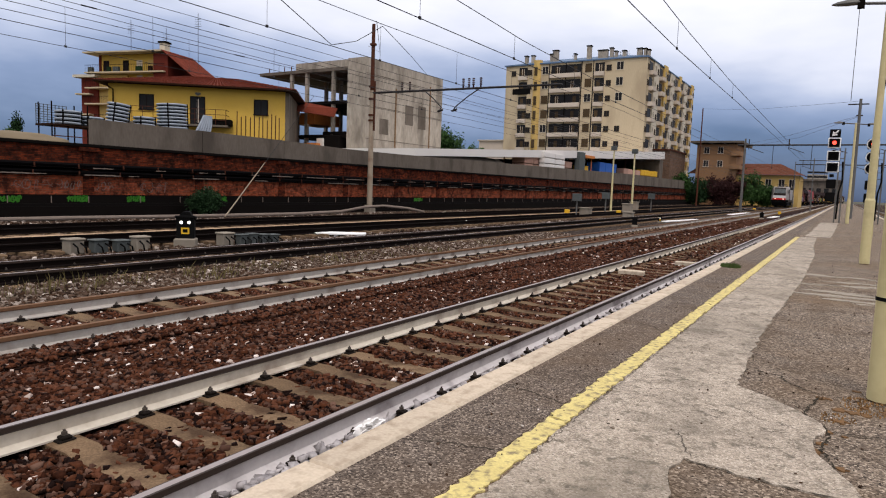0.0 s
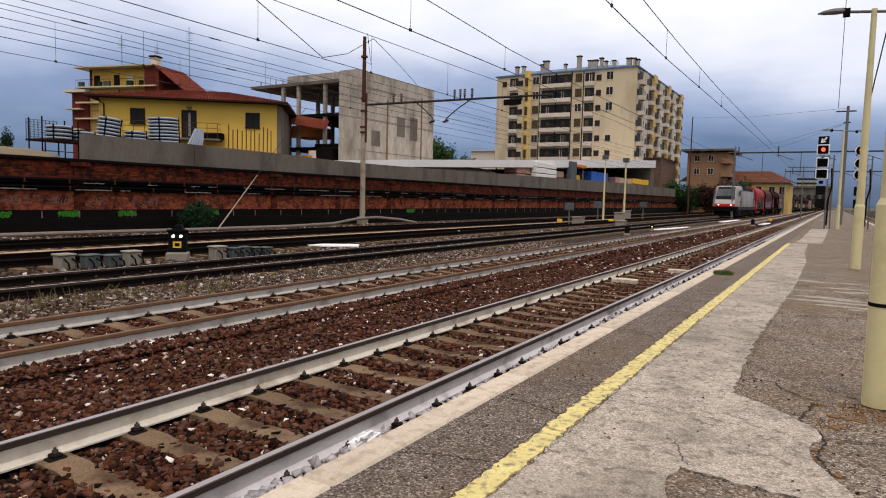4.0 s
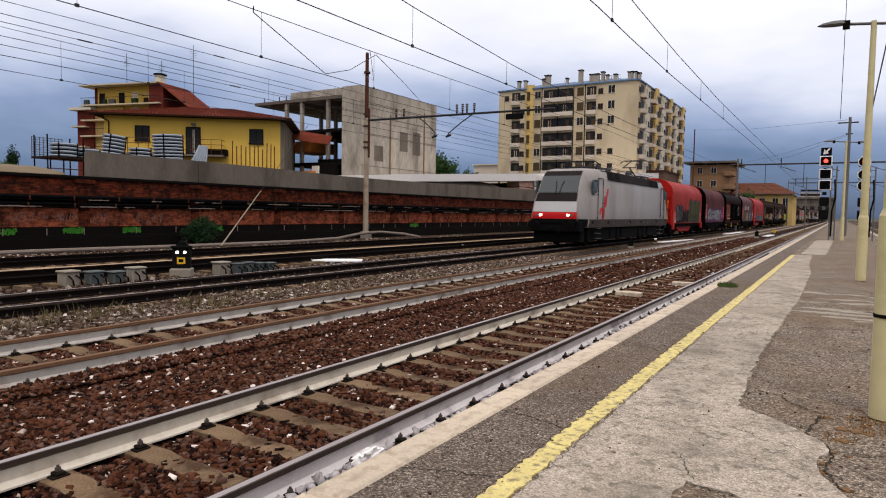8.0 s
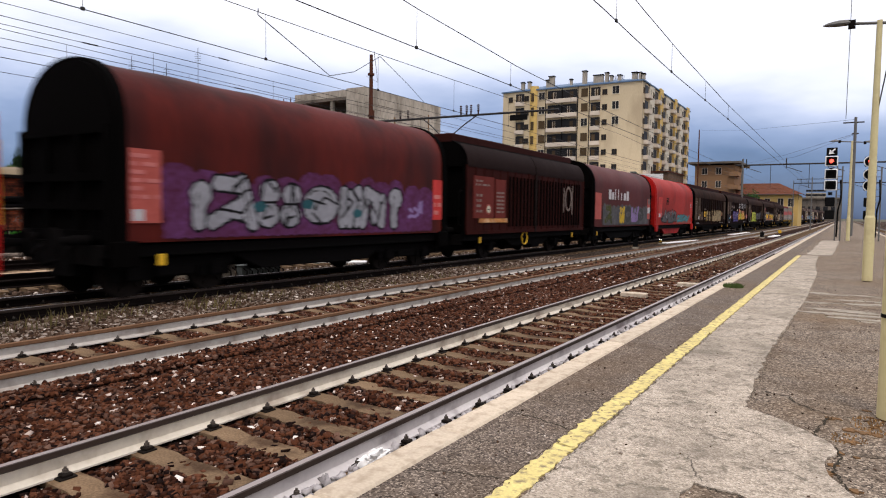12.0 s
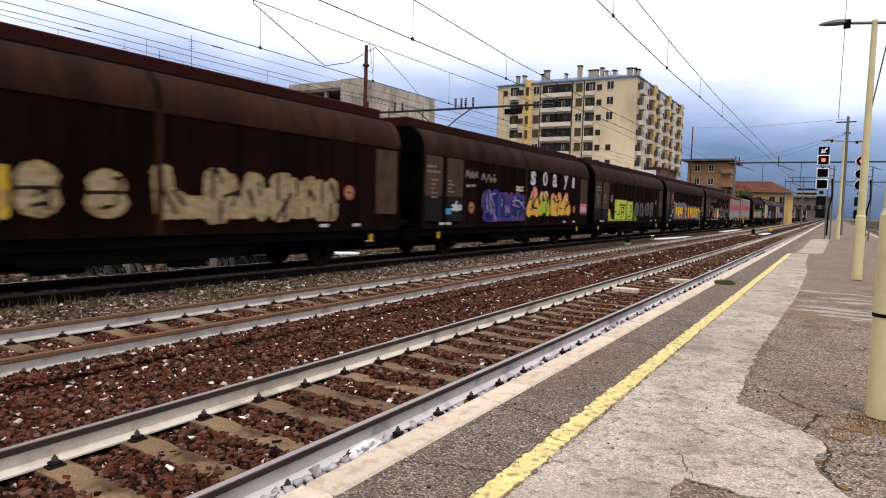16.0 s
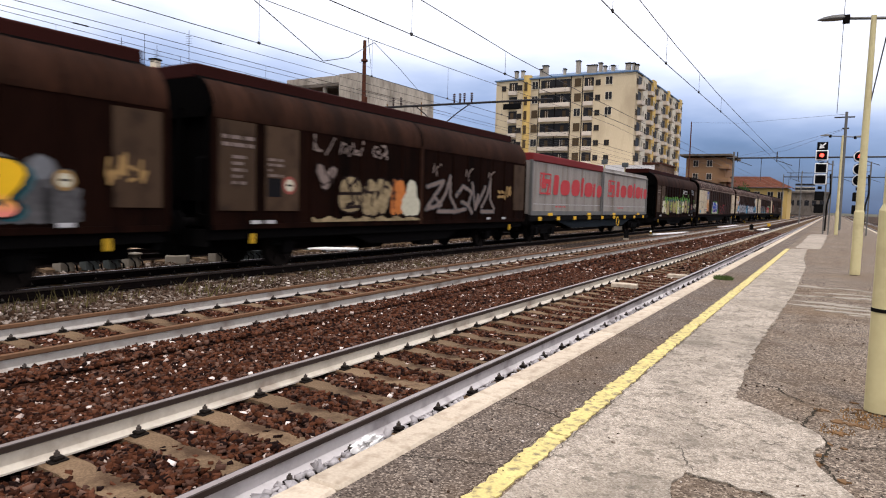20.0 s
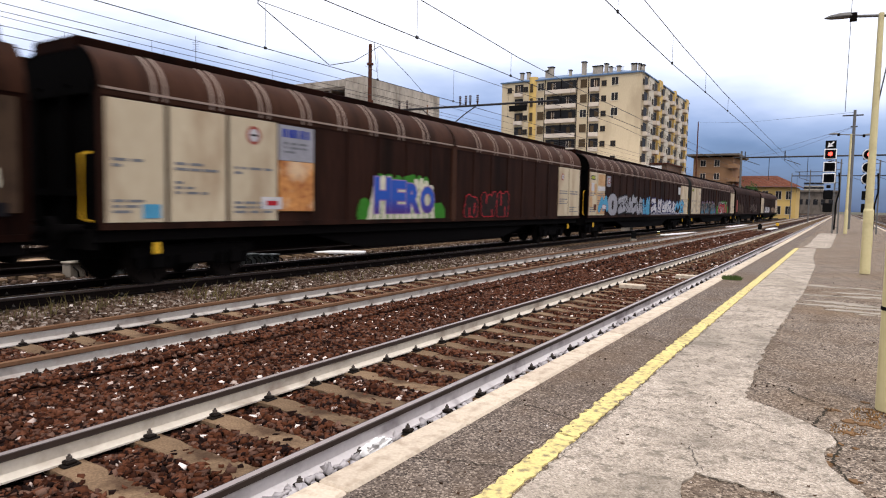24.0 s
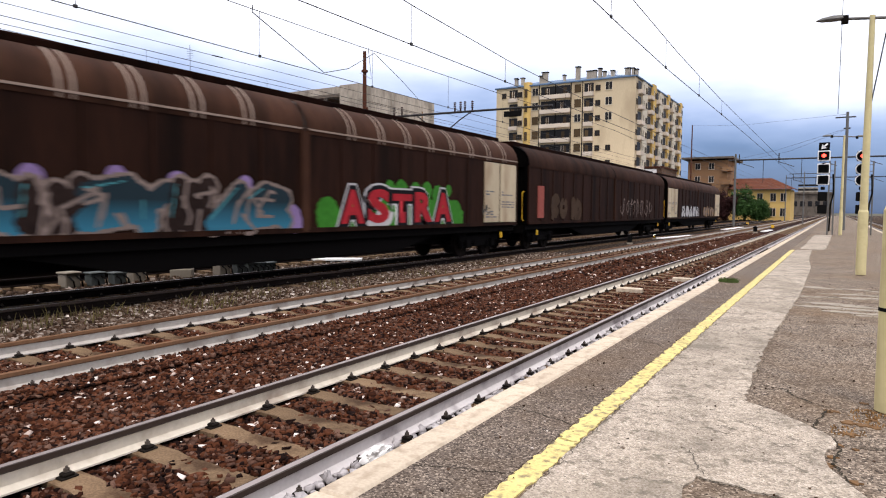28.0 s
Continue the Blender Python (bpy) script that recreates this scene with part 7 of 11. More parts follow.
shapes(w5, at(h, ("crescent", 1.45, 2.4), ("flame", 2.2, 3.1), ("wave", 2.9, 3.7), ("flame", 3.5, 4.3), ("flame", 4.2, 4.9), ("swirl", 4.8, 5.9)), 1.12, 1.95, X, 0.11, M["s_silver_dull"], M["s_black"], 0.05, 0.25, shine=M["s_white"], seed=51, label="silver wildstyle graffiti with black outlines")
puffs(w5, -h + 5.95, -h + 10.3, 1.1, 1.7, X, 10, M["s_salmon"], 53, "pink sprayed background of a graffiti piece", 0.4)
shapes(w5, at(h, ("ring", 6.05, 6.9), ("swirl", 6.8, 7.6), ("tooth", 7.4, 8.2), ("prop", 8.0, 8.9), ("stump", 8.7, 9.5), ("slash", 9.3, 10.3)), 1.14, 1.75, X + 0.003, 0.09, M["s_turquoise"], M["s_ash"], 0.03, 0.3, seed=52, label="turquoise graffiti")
plate(w5, "data_panel", h, 10.38, 11.1, 1.5, 2.7, X - 0.002, M["panel_red"], "red data panel")
roundel(w5, -h + 10.7, 2.4, 0.16, X + 0.006, M["s_white"], M["s_pale"])

VAN = "dark brown sliding-wall wagon"


def van_marks(w, h, W, seed, low=1.3, rear=True):
    """Fixed end panels with stencilled lines and small white plates along the sill."""
    for y0, y1 in ((0.12, 1.06), (1.36, 2.34)):
        plate(w, "end_panel", h, y0, y1, low, 3.1, W, M["wagon_panel"], "lighter brown end panel", 0.033)
        if low > 1.5:
            plate(w, "notice_plate", h, y0, y1, 1.14, low - 0.02, W, M["s_black"], "black notice plate", 0.033)
    if rear:
        plate(w, "end_panel", h, 2 * h - 1.05, 2 * h - 0.14, 1.35, 3.05, W, M["wagon_panel"], "lighter brown end panel", 0.033)
    bars(w, -h + 0.2, -h + 1.0, 2.55, 2.85, W + 0.035, 2, M["s_pale"], seed)
    bars(w, -h + 0.45, -h + 0.8, 1.8, 2.45, W + 0.035, 5, M["s_pale"], seed + 3)
    bars(w, -h + 1.42, -h + 1.85, 2.0, 2.45, W + 0.035, 4, M["s_pale"], seed + 1)
    for y in (0.95, 1.35, 2 * h - 3.2, 2 * h - 2.0):
        plate(w, "label_plate", h, y, y + 0.28, 1.02, 1.1, W + 0.036, M["s_white"], "", 0.004)


# 6
o, L = mid(27.3, 42.2)
w6, h, W = slide_wagon(o, L, VAN + " with sand-coloured graffiti and stencils")
van_marks(w6, h, W, 60)
P = W + 0.03
plate(w6, "label_plate", h, 1.45, 1.8, 1.38, 1.62, W + 0.034, M["s_white"], "white placard")
scrawl(w6, -h + 1.75, -h + 2.3, 1.36, 1.82, W + 0.034, 4, M["s_pale"], 63, 0.05)
plate(w6, "label_plate", h, 1.98, 2.18, 1.66, 1.78, W + 0.044, M["s_yellow"])
plate(w6, "end_panel", h, 2.6, 3.45, 1.3, 2.0, W, M["wagon_panel"], "lighter brown panel", 0.033)
bars(w6, -h + 2.65, -h + 3.4, 1.32, 1.55, W + 0.035, 3, M["s_pale"], 64)
plate(w6, "label_plate", h, 4.0, 4.48, 1.58, 2.02, W, M["yellow_paint"], "yellow placard", 0.036)
plate(w6, "label_mark", h, 4.15, 4.33, 1.72, 1.88, W + 0.037, M["s_black"])
scrawl(w6, -h + 3.8, -h + 4.7, 2.12, 2.35, P, 4, M["s_pale"], 65)
scrawl(w6, -h + 3.75, -h + 4.8, 1.34, 1.6, P, 4, M["s_pale"], 66)
shapes(w6, at(h, ("pillar", 4.78, 5.0)), 1.18, 2.0, P, 0.06, M["s_yellow"], M["s_sand"], 0.02, seed=60)
shapes(w6, at(h, ("beads", 4.95, 5.8), ("beads", 6.0, 6.95)), 1.16, 2.14, P, 0.17, M["s_bone"], M["s_sand"], 0.02, 0.0, cut=M["s_murk"], seed=61, label="sand-coloured block graffiti", veined=1)
shapes(w6, at(h, ("boot", 7.2, 8.45), ("tooth", 8.4, 9.0), ("cradle", 8.85, 9.75), ("crescent", 9.5, 10.25), ("tooth", 10.1, 10.75), ("crown", 10.6, 11.5), ("tooth", 11.4, 12.35)), 1.14, 2.2, P + 0.006, 0.2, M["s_bone"], M["s_sand"], 0.02, 0.0, cut=M["s_murk"], seed=62, label="sand-coloured block graffiti", veined=1, wobble=0.04)
roundel(w6, -h + 12.74, 1.87, 0.19, P, M["s_salmon"], M["s_sand"])

# 7
o, L = mid(43.4, 58.0)
w7, h, W = slide_wagon(o, L, VAN + " with blue graffiti and white letters")
van_marks(w7, h, W, 70, 1.9)
plate(w7, "label_plate", h, 1.32, 1.62, 1.35, 1.54, W + 0.034, M["s_sky"], "blue placard")
scrawl(w7, -h + 1.68, -h + 2.3, 1.42, 1.8, W + 0.034, 3, M["s_white"], 75, 0.05)
scrawl(w7, -h + 2.5, -h + 3.35, 2.48, 2.85, P, 3, M["s_pale"], 76, 0.03)
scrawl(w7, -h + 3.6, -h + 4.75, 2.46, 2.78, P, 4, M["s_pale"], 77, 0.03)
scrawl(w7, -h + 2.55, -h + 3.2, 2.25, 2.36, P, 2, M["s_silver"], 78, 0.03)
scrawl(w7, -h + 6.4, -h + 7.05, 2.22, 2.55, P, 3, M["s_cream"], 79, 0.04)
roundel(w7, -h + 2.95, 1.58, 0.2, P, M["s_salmon"], M["s_sand"])
puffs(w7, -h + 3.8, -h + 7.3, 1.12, 2.2, P, 7, M["s_purple"], 70, "purple sprayed background of a graffiti piece", 0.35)
shapes(w7, at(h, ("tooth", 3.85, 5.0), ("boot", 5.0, 6.05), ("pebble", 5.85, 7.25)), 1.14, 2.14, P + 0.004, 0.2, M["s_navy"], M["s_blue"], 0.06, 0.0, cut=M["s_lilac"], shine=M["s_white"], seed=71, label="navy graffiti with bright blue outlines")
M["ochre_fade"] = fade("spray_ochre_fade", (216, 130, 110), (198, 148, 60), 2.1, 0.3)
M["lime_fade"] = fade("spray_lime_fade", (216, 170, 130), (150, 160, 44), 2.1, 0.3)
shapes(w7, at(h, ("wedge", 7.45, 8.65), ("prop", 8.65, 9.8), ("crown", 9.85, 11.0), ("wedge", 10.95, 12.2)), 1.25, 2.42, P, 0.25, M["ochre_fade"], M["s_murk"], 0.04, 0.05, fills=[M["ochre_fade"], M["lime_fade"], M["ochre_fade"], M["ochre_fade"]], cut=M["s_murk"], shine=M["s_cream"], seed=72, label="ochre and lime graffiti with dark outlines")
for ch, y, z, s in (("s", 7.7, 2.52, 0.56), ("0", 8.92, 2.54, 0.58), ("a", 9.98, 2.53, 0.56), ("y", 11.3, 2.48, 0.62), ("1", 12.34, 2.58, 0.48)):
    words(w7, ch, -h + y, z, s, W + 0.034, M["s_white"], 0.03, 0.5 if ch != "1" else 0.3)
roundel(w7, -h + 12.7, 1.62, 0.18, P, M["s_salmon"], M["s_sand"])
plate(w7, "label_plate", h, 13.5, 14.4, 1.45, 1.9, W + 0.034, M["s_pink"], "pink sprayed placard")
scrawl(w7, -h + 13.55, -h + 14.35, 1.5, 1.85, W + 0.041, 4, M["s_white"], 80, 0.03)

# 8
o, L = mid(59.0, 73.6)
w8, h, W = slide_wagon(o, L, VAN + " with lime-green block graffiti and silver letters")
van_marks(w8, h, W, 80, 1.68)
roundel(w8, -h + 2.85, 2.26, 0.2, P, M["s_sand"], M["s_salmon"])
M["s_acid"] = mat("spray_acid", rgb(190, 190, 70), rgb(140, 158, 50), rough=0.75, scale=1.4, fine=7, mixing=1.3, bump=0.02, spec=0.1)
spray("graffiti", w8, -h + 2.2, -h + 8.1, 1.06, 1.34, P, lambda Y, Z: np.minimum(np.minimum(Y + h - 2.25, 8.0 - Y - h), 1.22 + 0.08 * np.sin(Y * 5) - Z), M["s_lime"], "lime sprayed strip along the sill")
for a, b, top, seed in ((3.4, 5.78, 2.27, 1), (5.82, 7.05, 2.22, 2)):
    base = spray("graffiti", w8, -h + a - 0.2, -h + b + 0.2, 1.0, top + 0.2, P + 0.002, lambda Y, Z: 0.12 - np.maximum(np.maximum(np.abs(Y + h - (a + b) / 2) - (b - a) / 2 + 0.12, np.abs(Z - (top + 1.1) / 2) - (top - 1.1) / 2 + 0.12), 0), M["wagon_ridge"], "lime-green sprayed block with maroon lines", 0.012, 0.04, seed)
    spray("graffiti_fill", base, -h + a - 0.2, -h + b + 0.2, 1.0, top + 0.2, P + 0.004, lambda Y, Z: 0.09 - np.maximum(np.maximum(np.abs(Y + h - (a + b) / 2) - (b - a) / 2 + 0.14, np.abs(Z - (top + 1.08) / 2) - (top - 1.08) / 2 + 0.14), 0), M["s_acid"], "", 0.012, 0.04, seed)
line_a = [[(3.95, 1.4), (4.35, 1.42), (4.4, 1.95), (5.5, 1.95), (5.55, 1.15)], [(4.7, 1.12), (4.75, 1.8), (5.2, 1.8), (5.2, 1.3)], [(4.75, 1.55), (5.15, 1.55)], [(3.45, 1.55), (3.75, 1.6)]]
line_b = [[(6.1, 1.3), (6.45, 1.3), (6.5, 1.95), (6.75, 1.95), (6.75, 1.2)], [(6.5, 1.6), (6.75, 1.6)]]
for lines in (line_a, line_b):
    put = [[(-h + p, q) for p, q in pts] for pts in lines]
    spray("graffiti_lines", w8, -h + 3.3, -h + 7.1, 1.0, 2.3, P + 0.006, lambda Y, Z: 0.04 - d_lines(Y, Z, put), M["wagon_ridge"])
spray("graffiti", w8, -h + 2.2, -h + 3.0, 1.2, 1.8, P + 0.006, lambda Y, Z: d_discs(Y, Z, [(-h + 2.5, 1.45, 0.22), (-h + 2.65, 1.36, 0.14), (-h + 2.42, 1.62, 0.1)]), M["s_yellow"], "yellow sprayed blob")
puffs(w8, -h + 7.1, -h + 7.9, 1.08, 1.75, P, 3, M["s_green"], 84, "green sprayed patch", 0.5)
shapes(w8, at(h, ("ring", 7.5, 8.4), ("prop", 8.62, 9.56), ("crown", 9.85, 10.86), ("tooth", 10.98, 11.95)), 1.28, 2.22, P + 0.003, 0.26, M["s_silver_dull"], M["s_murk"], 0.02, 0.0, cut=M["s_murk"], seed=82, label="dull silver block graffiti")
roundel(w8, -h + 12.64, 2.24, 0.15, P, M["s_sand"], M["s_pale"])
scrawl(w8, -h + 13.6, -h + 14.2, 1.9, 2.3, W + 0.034, 3, M["s_pale"], 85)

# 9
o, L = mid(74.7, 89.5)
w9, h, W = slide_wagon(o, L, VAN + " with yellow lettering graffiti on a silver cloud")
van_marks(w9, h, W, 90, 2.2)
plate(w9, "label_plate", h, 1.76, 2.24, 2.58, 2.9, W + 0.035, M["s_white"], "white-rimmed red plate")
plate(w9, "label_plate", h, 1.79, 2.21, 2.61, 2.87, W + 0.042, M["s_redspray"], "red plate")
roundel(w9, -h + 2.15, 1.72, 0.21, W + 0.036, M["s_salmon"], M["s_white"])
plate(w9, "label_plate", h, 1.56, 1.78, 1.3, 1.46, W + 0.036, M["s_white"])
bars(w9, -h + 1.5, -h + 2.3, 2.0, 2.12, W + 0.036, 1, M["s_pale"], 92)
for a, b, top, n in ((2.5, 5.5, 2.42, 6), (5.45, 6.35, 2.46, 2), (6.4, 7.3, 2.36, 2), (7.5, 8.3, 2.26, 2), (8.4, 12.75, 2.2, 9), (12.6, 13.2, 1.98, 1)):
    puffs(w9, -h + a, -h + b, 1.1, top, P, n, M["s_silver_dull"], 91 + n, "lumpy silver sprayed cloud", 0.3)
    puffs(w9, -h + a, -h + b, 1.5, top - 0.04, P + 0.002, n, M["s_grey"], 91 + n, "paler silver sprayed lumps", 0.34, False)
M["sun_fade"] = fade("spray_sun_fade", (236, 184, 34), (222, 128, 110), 1.4, 0.3)
for k, (ch, y, wd) in enumerate((("P", 3.1, 0.62), ("u", 3.82, 0.54), ("F", 4.42, 0.62), ("F", 5.02, 0.58), ("Z", 6.47, 0.74), ("E", 7.62, 0.6), ("P", 8.5, 0.5), ("O", 9.0, 0.52), ("L", 9.52, 0.46), ("i", 9.98, 0.26), ("C", 10.26, 0.6), ("E", 10.86, 0.6), ("?", 11.65, 0.75))):
    tall = 0.94 - 0.03 * (k % 3)
    halo_words(w9, ch, -h + y, 1.16, tall, P + 0.004 + 0.0007 * k, M["sun_fade"], M["s_black"], wd, 0.07, 0.05)
    words(w9, ch, -h + y + 0.1, 1.12, tall, P + 0.0035, M["s_teal"], 0.1, wd, "graffiti_shade")
spray("graffiti", w9, -h + 5.5, -h + 6.5, 1.1, 2.1, P + 0.006, lambda Y, Z: np.minimum(d_discs(Y, Z, [(-h + 5.98, 1.72, 0.34)]), Z - 1.62), M["s_purple"], "purple sprayed dome shape")
spray("graffiti", w9, -h + 5.5, -h + 6.5, 1.1, 2.1, P + 0.005, lambda Y, Z: d_discs(Y, Z, [(-h + 5.98, 1.5, 0.26)]), M["s_salmon"], "salmon sprayed disc")
spray("graffiti", w9, -h + 2.3, -h + 3.0, 1.9, 2.7, P + 0.006, lambda Y, Z: d_discs(Y, Z, [(-h + 2.62, 2.32, 0.16)]), M["s_pink"], "pink sprayed disc")
roundel(w9, -h + 12.93, 1.77, 0.17, P + 0.008, M["s_sand"], M["s_cream"])
scrawl(w9, -h + 13.6, -h + 14.4, 1.7, 2.3, W + 0.036, 4, M["s_sand"], 94, 0.03)

# 10
o, L = mid(90.5, 105.3)
w10, h, W = slide_wagon(o, L, VAN + " with cream and grey graffiti letters")
van_marks(w10, h, W, 100, 1.3)
plate(w10, "notice_plate", h, 1.4, 1.8, 1.6, 2.0, W + 0.034, M["s_black"], "dark notice plate")
roundel(w10, -h + 2.04, 1.86, 0.2, W + 0.036, M["s_salmon"], M["s_cream"])
shapes(w10, at(h, ("boot", 2.75, 3.15), ("slash", 3.2, 3.6), ("stump", 3.7, 4.15), ("cradle", 4.2, 4.65), ("pebble", 5.0, 5.4), ("prop", 5.35, 5.75)), 2.62, 3.08, P, 0.026, M["s_pale"], M["s_pale"], 0.0, 0.1, seed=103, label="thin white sprayed scrawl")
shapes(w10, at(h, ("chevron", 2.95, 3.6)), 1.75, 2.36, P, 0.12, M["s_pale"], M["s_murk"], 0.03, seed=104)
shapes(w10, at(h, ("beads", 3.6, 4.75), ("swirl", 4.7, 5.35), ("chevron", 5.25, 5.85), ("pillar", 5.85, 6.2), ("ring", 6.05, 6.55), ("flame", 6.45, 7.3)), 1.14, 2.2, P, 0.24, M["s_bone"], M["s_murk"], 0.04, 0.08, fills=[M["s_bone"], M["s_bone"], M["s_bone"], M["s_orange"], M["s_orange"], M["s_cream"]], seed=101, label="cream and orange graffiti with dark outlines")
spray("graffiti", w10, -h + 2.6, -h + 7.6, 1.04, 1.24, P - 0.001, lambda Y, Z: np.minimum(np.minimum(Y + h - 2.8, 7.5 - Y - h), 1.14 + 0.04 * np.sin(Y * 9) - Z), M["s_bone"], "cream sprayed strip along the sill")
shapes(w10, at(h, ("bolt", 7.6, 8.6), ("flame", 8.4, 9.5), ("swirl", 9.4, 10.6), ("chevron", 10.4, 11.4), ("flame", 11.2, 12.2)), 1.16, 2.26, P, 0.05, M["s_pale"], M["s_silver_dull"], 0.025, 0.15, seed=102, label="grey outlined graffiti")
shapes(w10, at(h, ("sprout", 8.0, 8.5), ("sprout", 10.0, 10.5), ("sprout", 11.6, 12.1)), 2.3, 2.75, P, 0.03, M["s_pale"], M["s_olive"], 0.0, 0.1, seed=105)
scrawl(w10, -h + 12.4, -h + 13.5, 1.75, 2.3, P, 4, M["s_sand"], 106, 0.05)


# 11: flat wagon with two corrugated containers
def container(root, y0, y1, first):
    bm = bmesh.new()
    box(bm, -1.2, 1.2, y0, y1, 1.2, 3.6)
    for q in (-1, 1):
        n = int((y1 - y0) / 0.28)
        step = (y1 - y0 - 0.2) / n
        for k in range(n):
            ya = y0 + 0.1 + k * step
            x0, x1 = q * 1.2, q * 1.25
            v = [bm.verts.new((x, yy, z)) for z in (1.32, 3.34) for x, yy in ((x0, ya), (x1, ya + 0.05), (x1, ya + step * 0.55), (x0, ya + step * 0.55 + 0.05))]
            bm.faces.new((v[0], v[1], v[5], v[4]))
            bm.faces.new((v[1], v[2], v[6], v[5]))
            bm.faces.new((v[2], v[3], v[7], v[6]))
            bm.faces.new((v[4], v[5], v[6], v[7]))
    c = part("container", bm, M["container"], root, "grey corrugated container with red sign shapes")
    bm = bmesh.new()
    for q in (-1, 1):
        for yy in (y0, y1):
            box(bm, q * 1.22 - 0.06, q * 1.22 + 0.06, yy - 0.05, yy + 0.05, 1.16, 3.4)
        box(bm, q * 1.22 - 0.05, q * 1.22 + 0.05, y0, y1, 1.14, 1.32)
    part("corner_post", bm, M["galvanised"], c)
    bm = bmesh.new()
    rbox(bm, -1.28, 1.28, y0 - 0.02, y1 + 0.02, 3.36, 3.68 if first else 3.46, 0.03)
    part("top_rail", bm, M["container_top"] if first else M["container"], c, "dark red tarpaulin roof" if first else "")
    X = 1.252
    # emblem: a square ring with a bent bar
    bm = bmesh.new()
    a, w = y0 + 0.84, 1.2
    lo, hi = (2.03, 2.92) if first else (2.12, 3.0)
    for (ya, yb, za, zb) in ((a, a + w, hi - 0.07, hi), (a, a + w, lo, lo + 0.07), (a, a + 0.08, lo + 0.07, hi - 0.07), (a + w - 0.08, a + w, lo + 0.07, hi - 0.07)):
        box(bm, X - 0.002, X + 0.006, ya, yb, za, zb)
    part("emblem", bm, M["sign_red"], c)
    bent = [[(a + 0.38, hi - 0.05), (a + 0.26, lo + 0.34), (a + 0.6, lo + 0.34)], [(a + 0.5, hi - 0.34), (a + 1.06, hi - 0.34), (a + 0.82, lo + 0.05)]]
    spray("emblem_mark", c, a - 0.1, a + w + 0.1, lo - 0.1, hi + 0.1, X + 0.004, lambda Y, Z: 0.1 - d_lines(Y, Z, bent), M["sign_red"], "", 0.0)
    # wordmark as plain slabs and rings of its size
    for round_, ya, yb, top in ((0, 2.36, 2.95, 2.9), (1, 3.19, 4.39, 2.72), (1, 4.59, 5.74, 2.8), (0, 5.9, 6.26, 2.92), (1, 6.4, 7.64, 2.74), (0, 7.7, 8.05, 2.72), (1, 8.3, 9.1, 2.66)):
        cy, cz, ry, rz, p = y0 + (ya + yb) / 2, (lo + top + lo - 2.03) / 2, (yb - ya) / 2, (top - 2.03) / 2, 2.6 if round_ else 6.0
        spray("wordmark", c, y0 + ya - 0.2, y0 + yb + 0.2, lo - 0.1, top + 0.3, X + 0.004, lambda Y, Z: 0.4 * (1 - (np.abs((Y - cy - 0.1 * (Z - cz)) / ry) ** p + np.abs((Z - cz) / rz) ** p) ** (1 / p)), M["sign_red"], "", 0.0)
    bars(c, y0 + 2.7, y1 - 1.9, 1.46, 1.57, X, 1, M["sign_red"], 5, "web_line_bars")
    bm = bmesh.new()
    box(bm, X, X + 0.003, y0 + 0.2, y1 - 0.2, 1.6, 1.622)
    part("white_line", bm, M["s_white"], c)
    for yy in (y0 + 1.8, y1 - 2.2):
        bm = bmesh.new()
        rbox(bm, 1.15, 1.3, yy, yy + 0.5, 1.1, 1.24, 0.02)
        part("lashing_block", bm, M["yellow_paint"], c, "yellow corner block")


o, L = mid(106.1, 125.2)
w11 = thing("container_wagon", "flat wagon with two grey corrugated containers and yellow fittings", "railway wagon", m=pose(train_x(0), 0, 0))
TRAIN.append((w11, o))
container(w11, 106.35 - o, 115.5 - o, True)
container(w11, 115.75 - o, 124.85 - o, False)
underframe(w11, L / 2, 1.12, L * 0.33, mat("flat_frame", rgb(38, 44, 48), rgb(28, 32, 35), rough=0.8), 0.4)
running_gear(w11, o, L / 2, True, inset=2.2)
for k in range(9):
    bm = bmesh.new()
    y = -L / 2 + 0.9 + k * 2.1
    rbox(bm, 1.28, 1.36, y, y + 0.28, 0.92, 1.08, 0.01)
    part("yellow_fitting", bm, M["yellow_paint"], w11, "yellow lashing fitting")
bm = bmesh.new()
for a in range(16):
    u, v = a * math.pi / 8, (a + 1) * math.pi / 8
    tube(bm, (1.36, 2.6 + 0.24 * math.cos(u), 0.78 + 0.24 * math.sin(u)), (1.36, 2.6 + 0.24 * math.cos(v), 0.78 + 0.24 * math.sin(v)), 0.025, seg=6)
part("hand_wheel", bm, M["yellow_paint"], w11, "yellow brake hand wheel")

# 12
o, L = mid(126.9, 141.3)
w12, h, W = slide_wagon(o, L, VAN + " with green and cream graffiti with white letters")
van_marks(w12, h, W, 120, 1.3)
puffs(w12, -h + 1.6, -h + 11.4, 1.5, 2.45, P, 15, M["s_green"], 121, "green sprayed lumps behind a graffiti piece", 0.36, False)
puffs(w12, -h + 1.8, -h + 11.2, 1.1, 2.3, P + 0.002, 11, M["s_teal"], 123, "dark green sprayed lumps", 0.25, False)
shapes(w12, at(h, ("prop", 1.7, 2.9), ("tooth", 2.8, 3.9), ("beads", 3.8, 5.0), ("crown", 4.9, 6.2), ("pillar", 6.1, 6.7), ("tooth", 6.6, 7.5), ("prop", 7.4, 8.3), ("beads", 8.2, 9.1), ("ring", 9.05, 10.35), ("beads", 10.3, 11.3)), 1.12, 2.2, P + 0.005, 0.2, M["s_bone"], M["s_murk"], 0.04, 0.05, fills=[M["s_cream"], M["s_bone"], M["s_silver_dull"], M["s_bone"], M["s_lime"], M["s_cream"], M["s_silver_dull"]], cut=M["s_lime"], seed=122, label="cream and grey bubble graffiti with dark outlines")
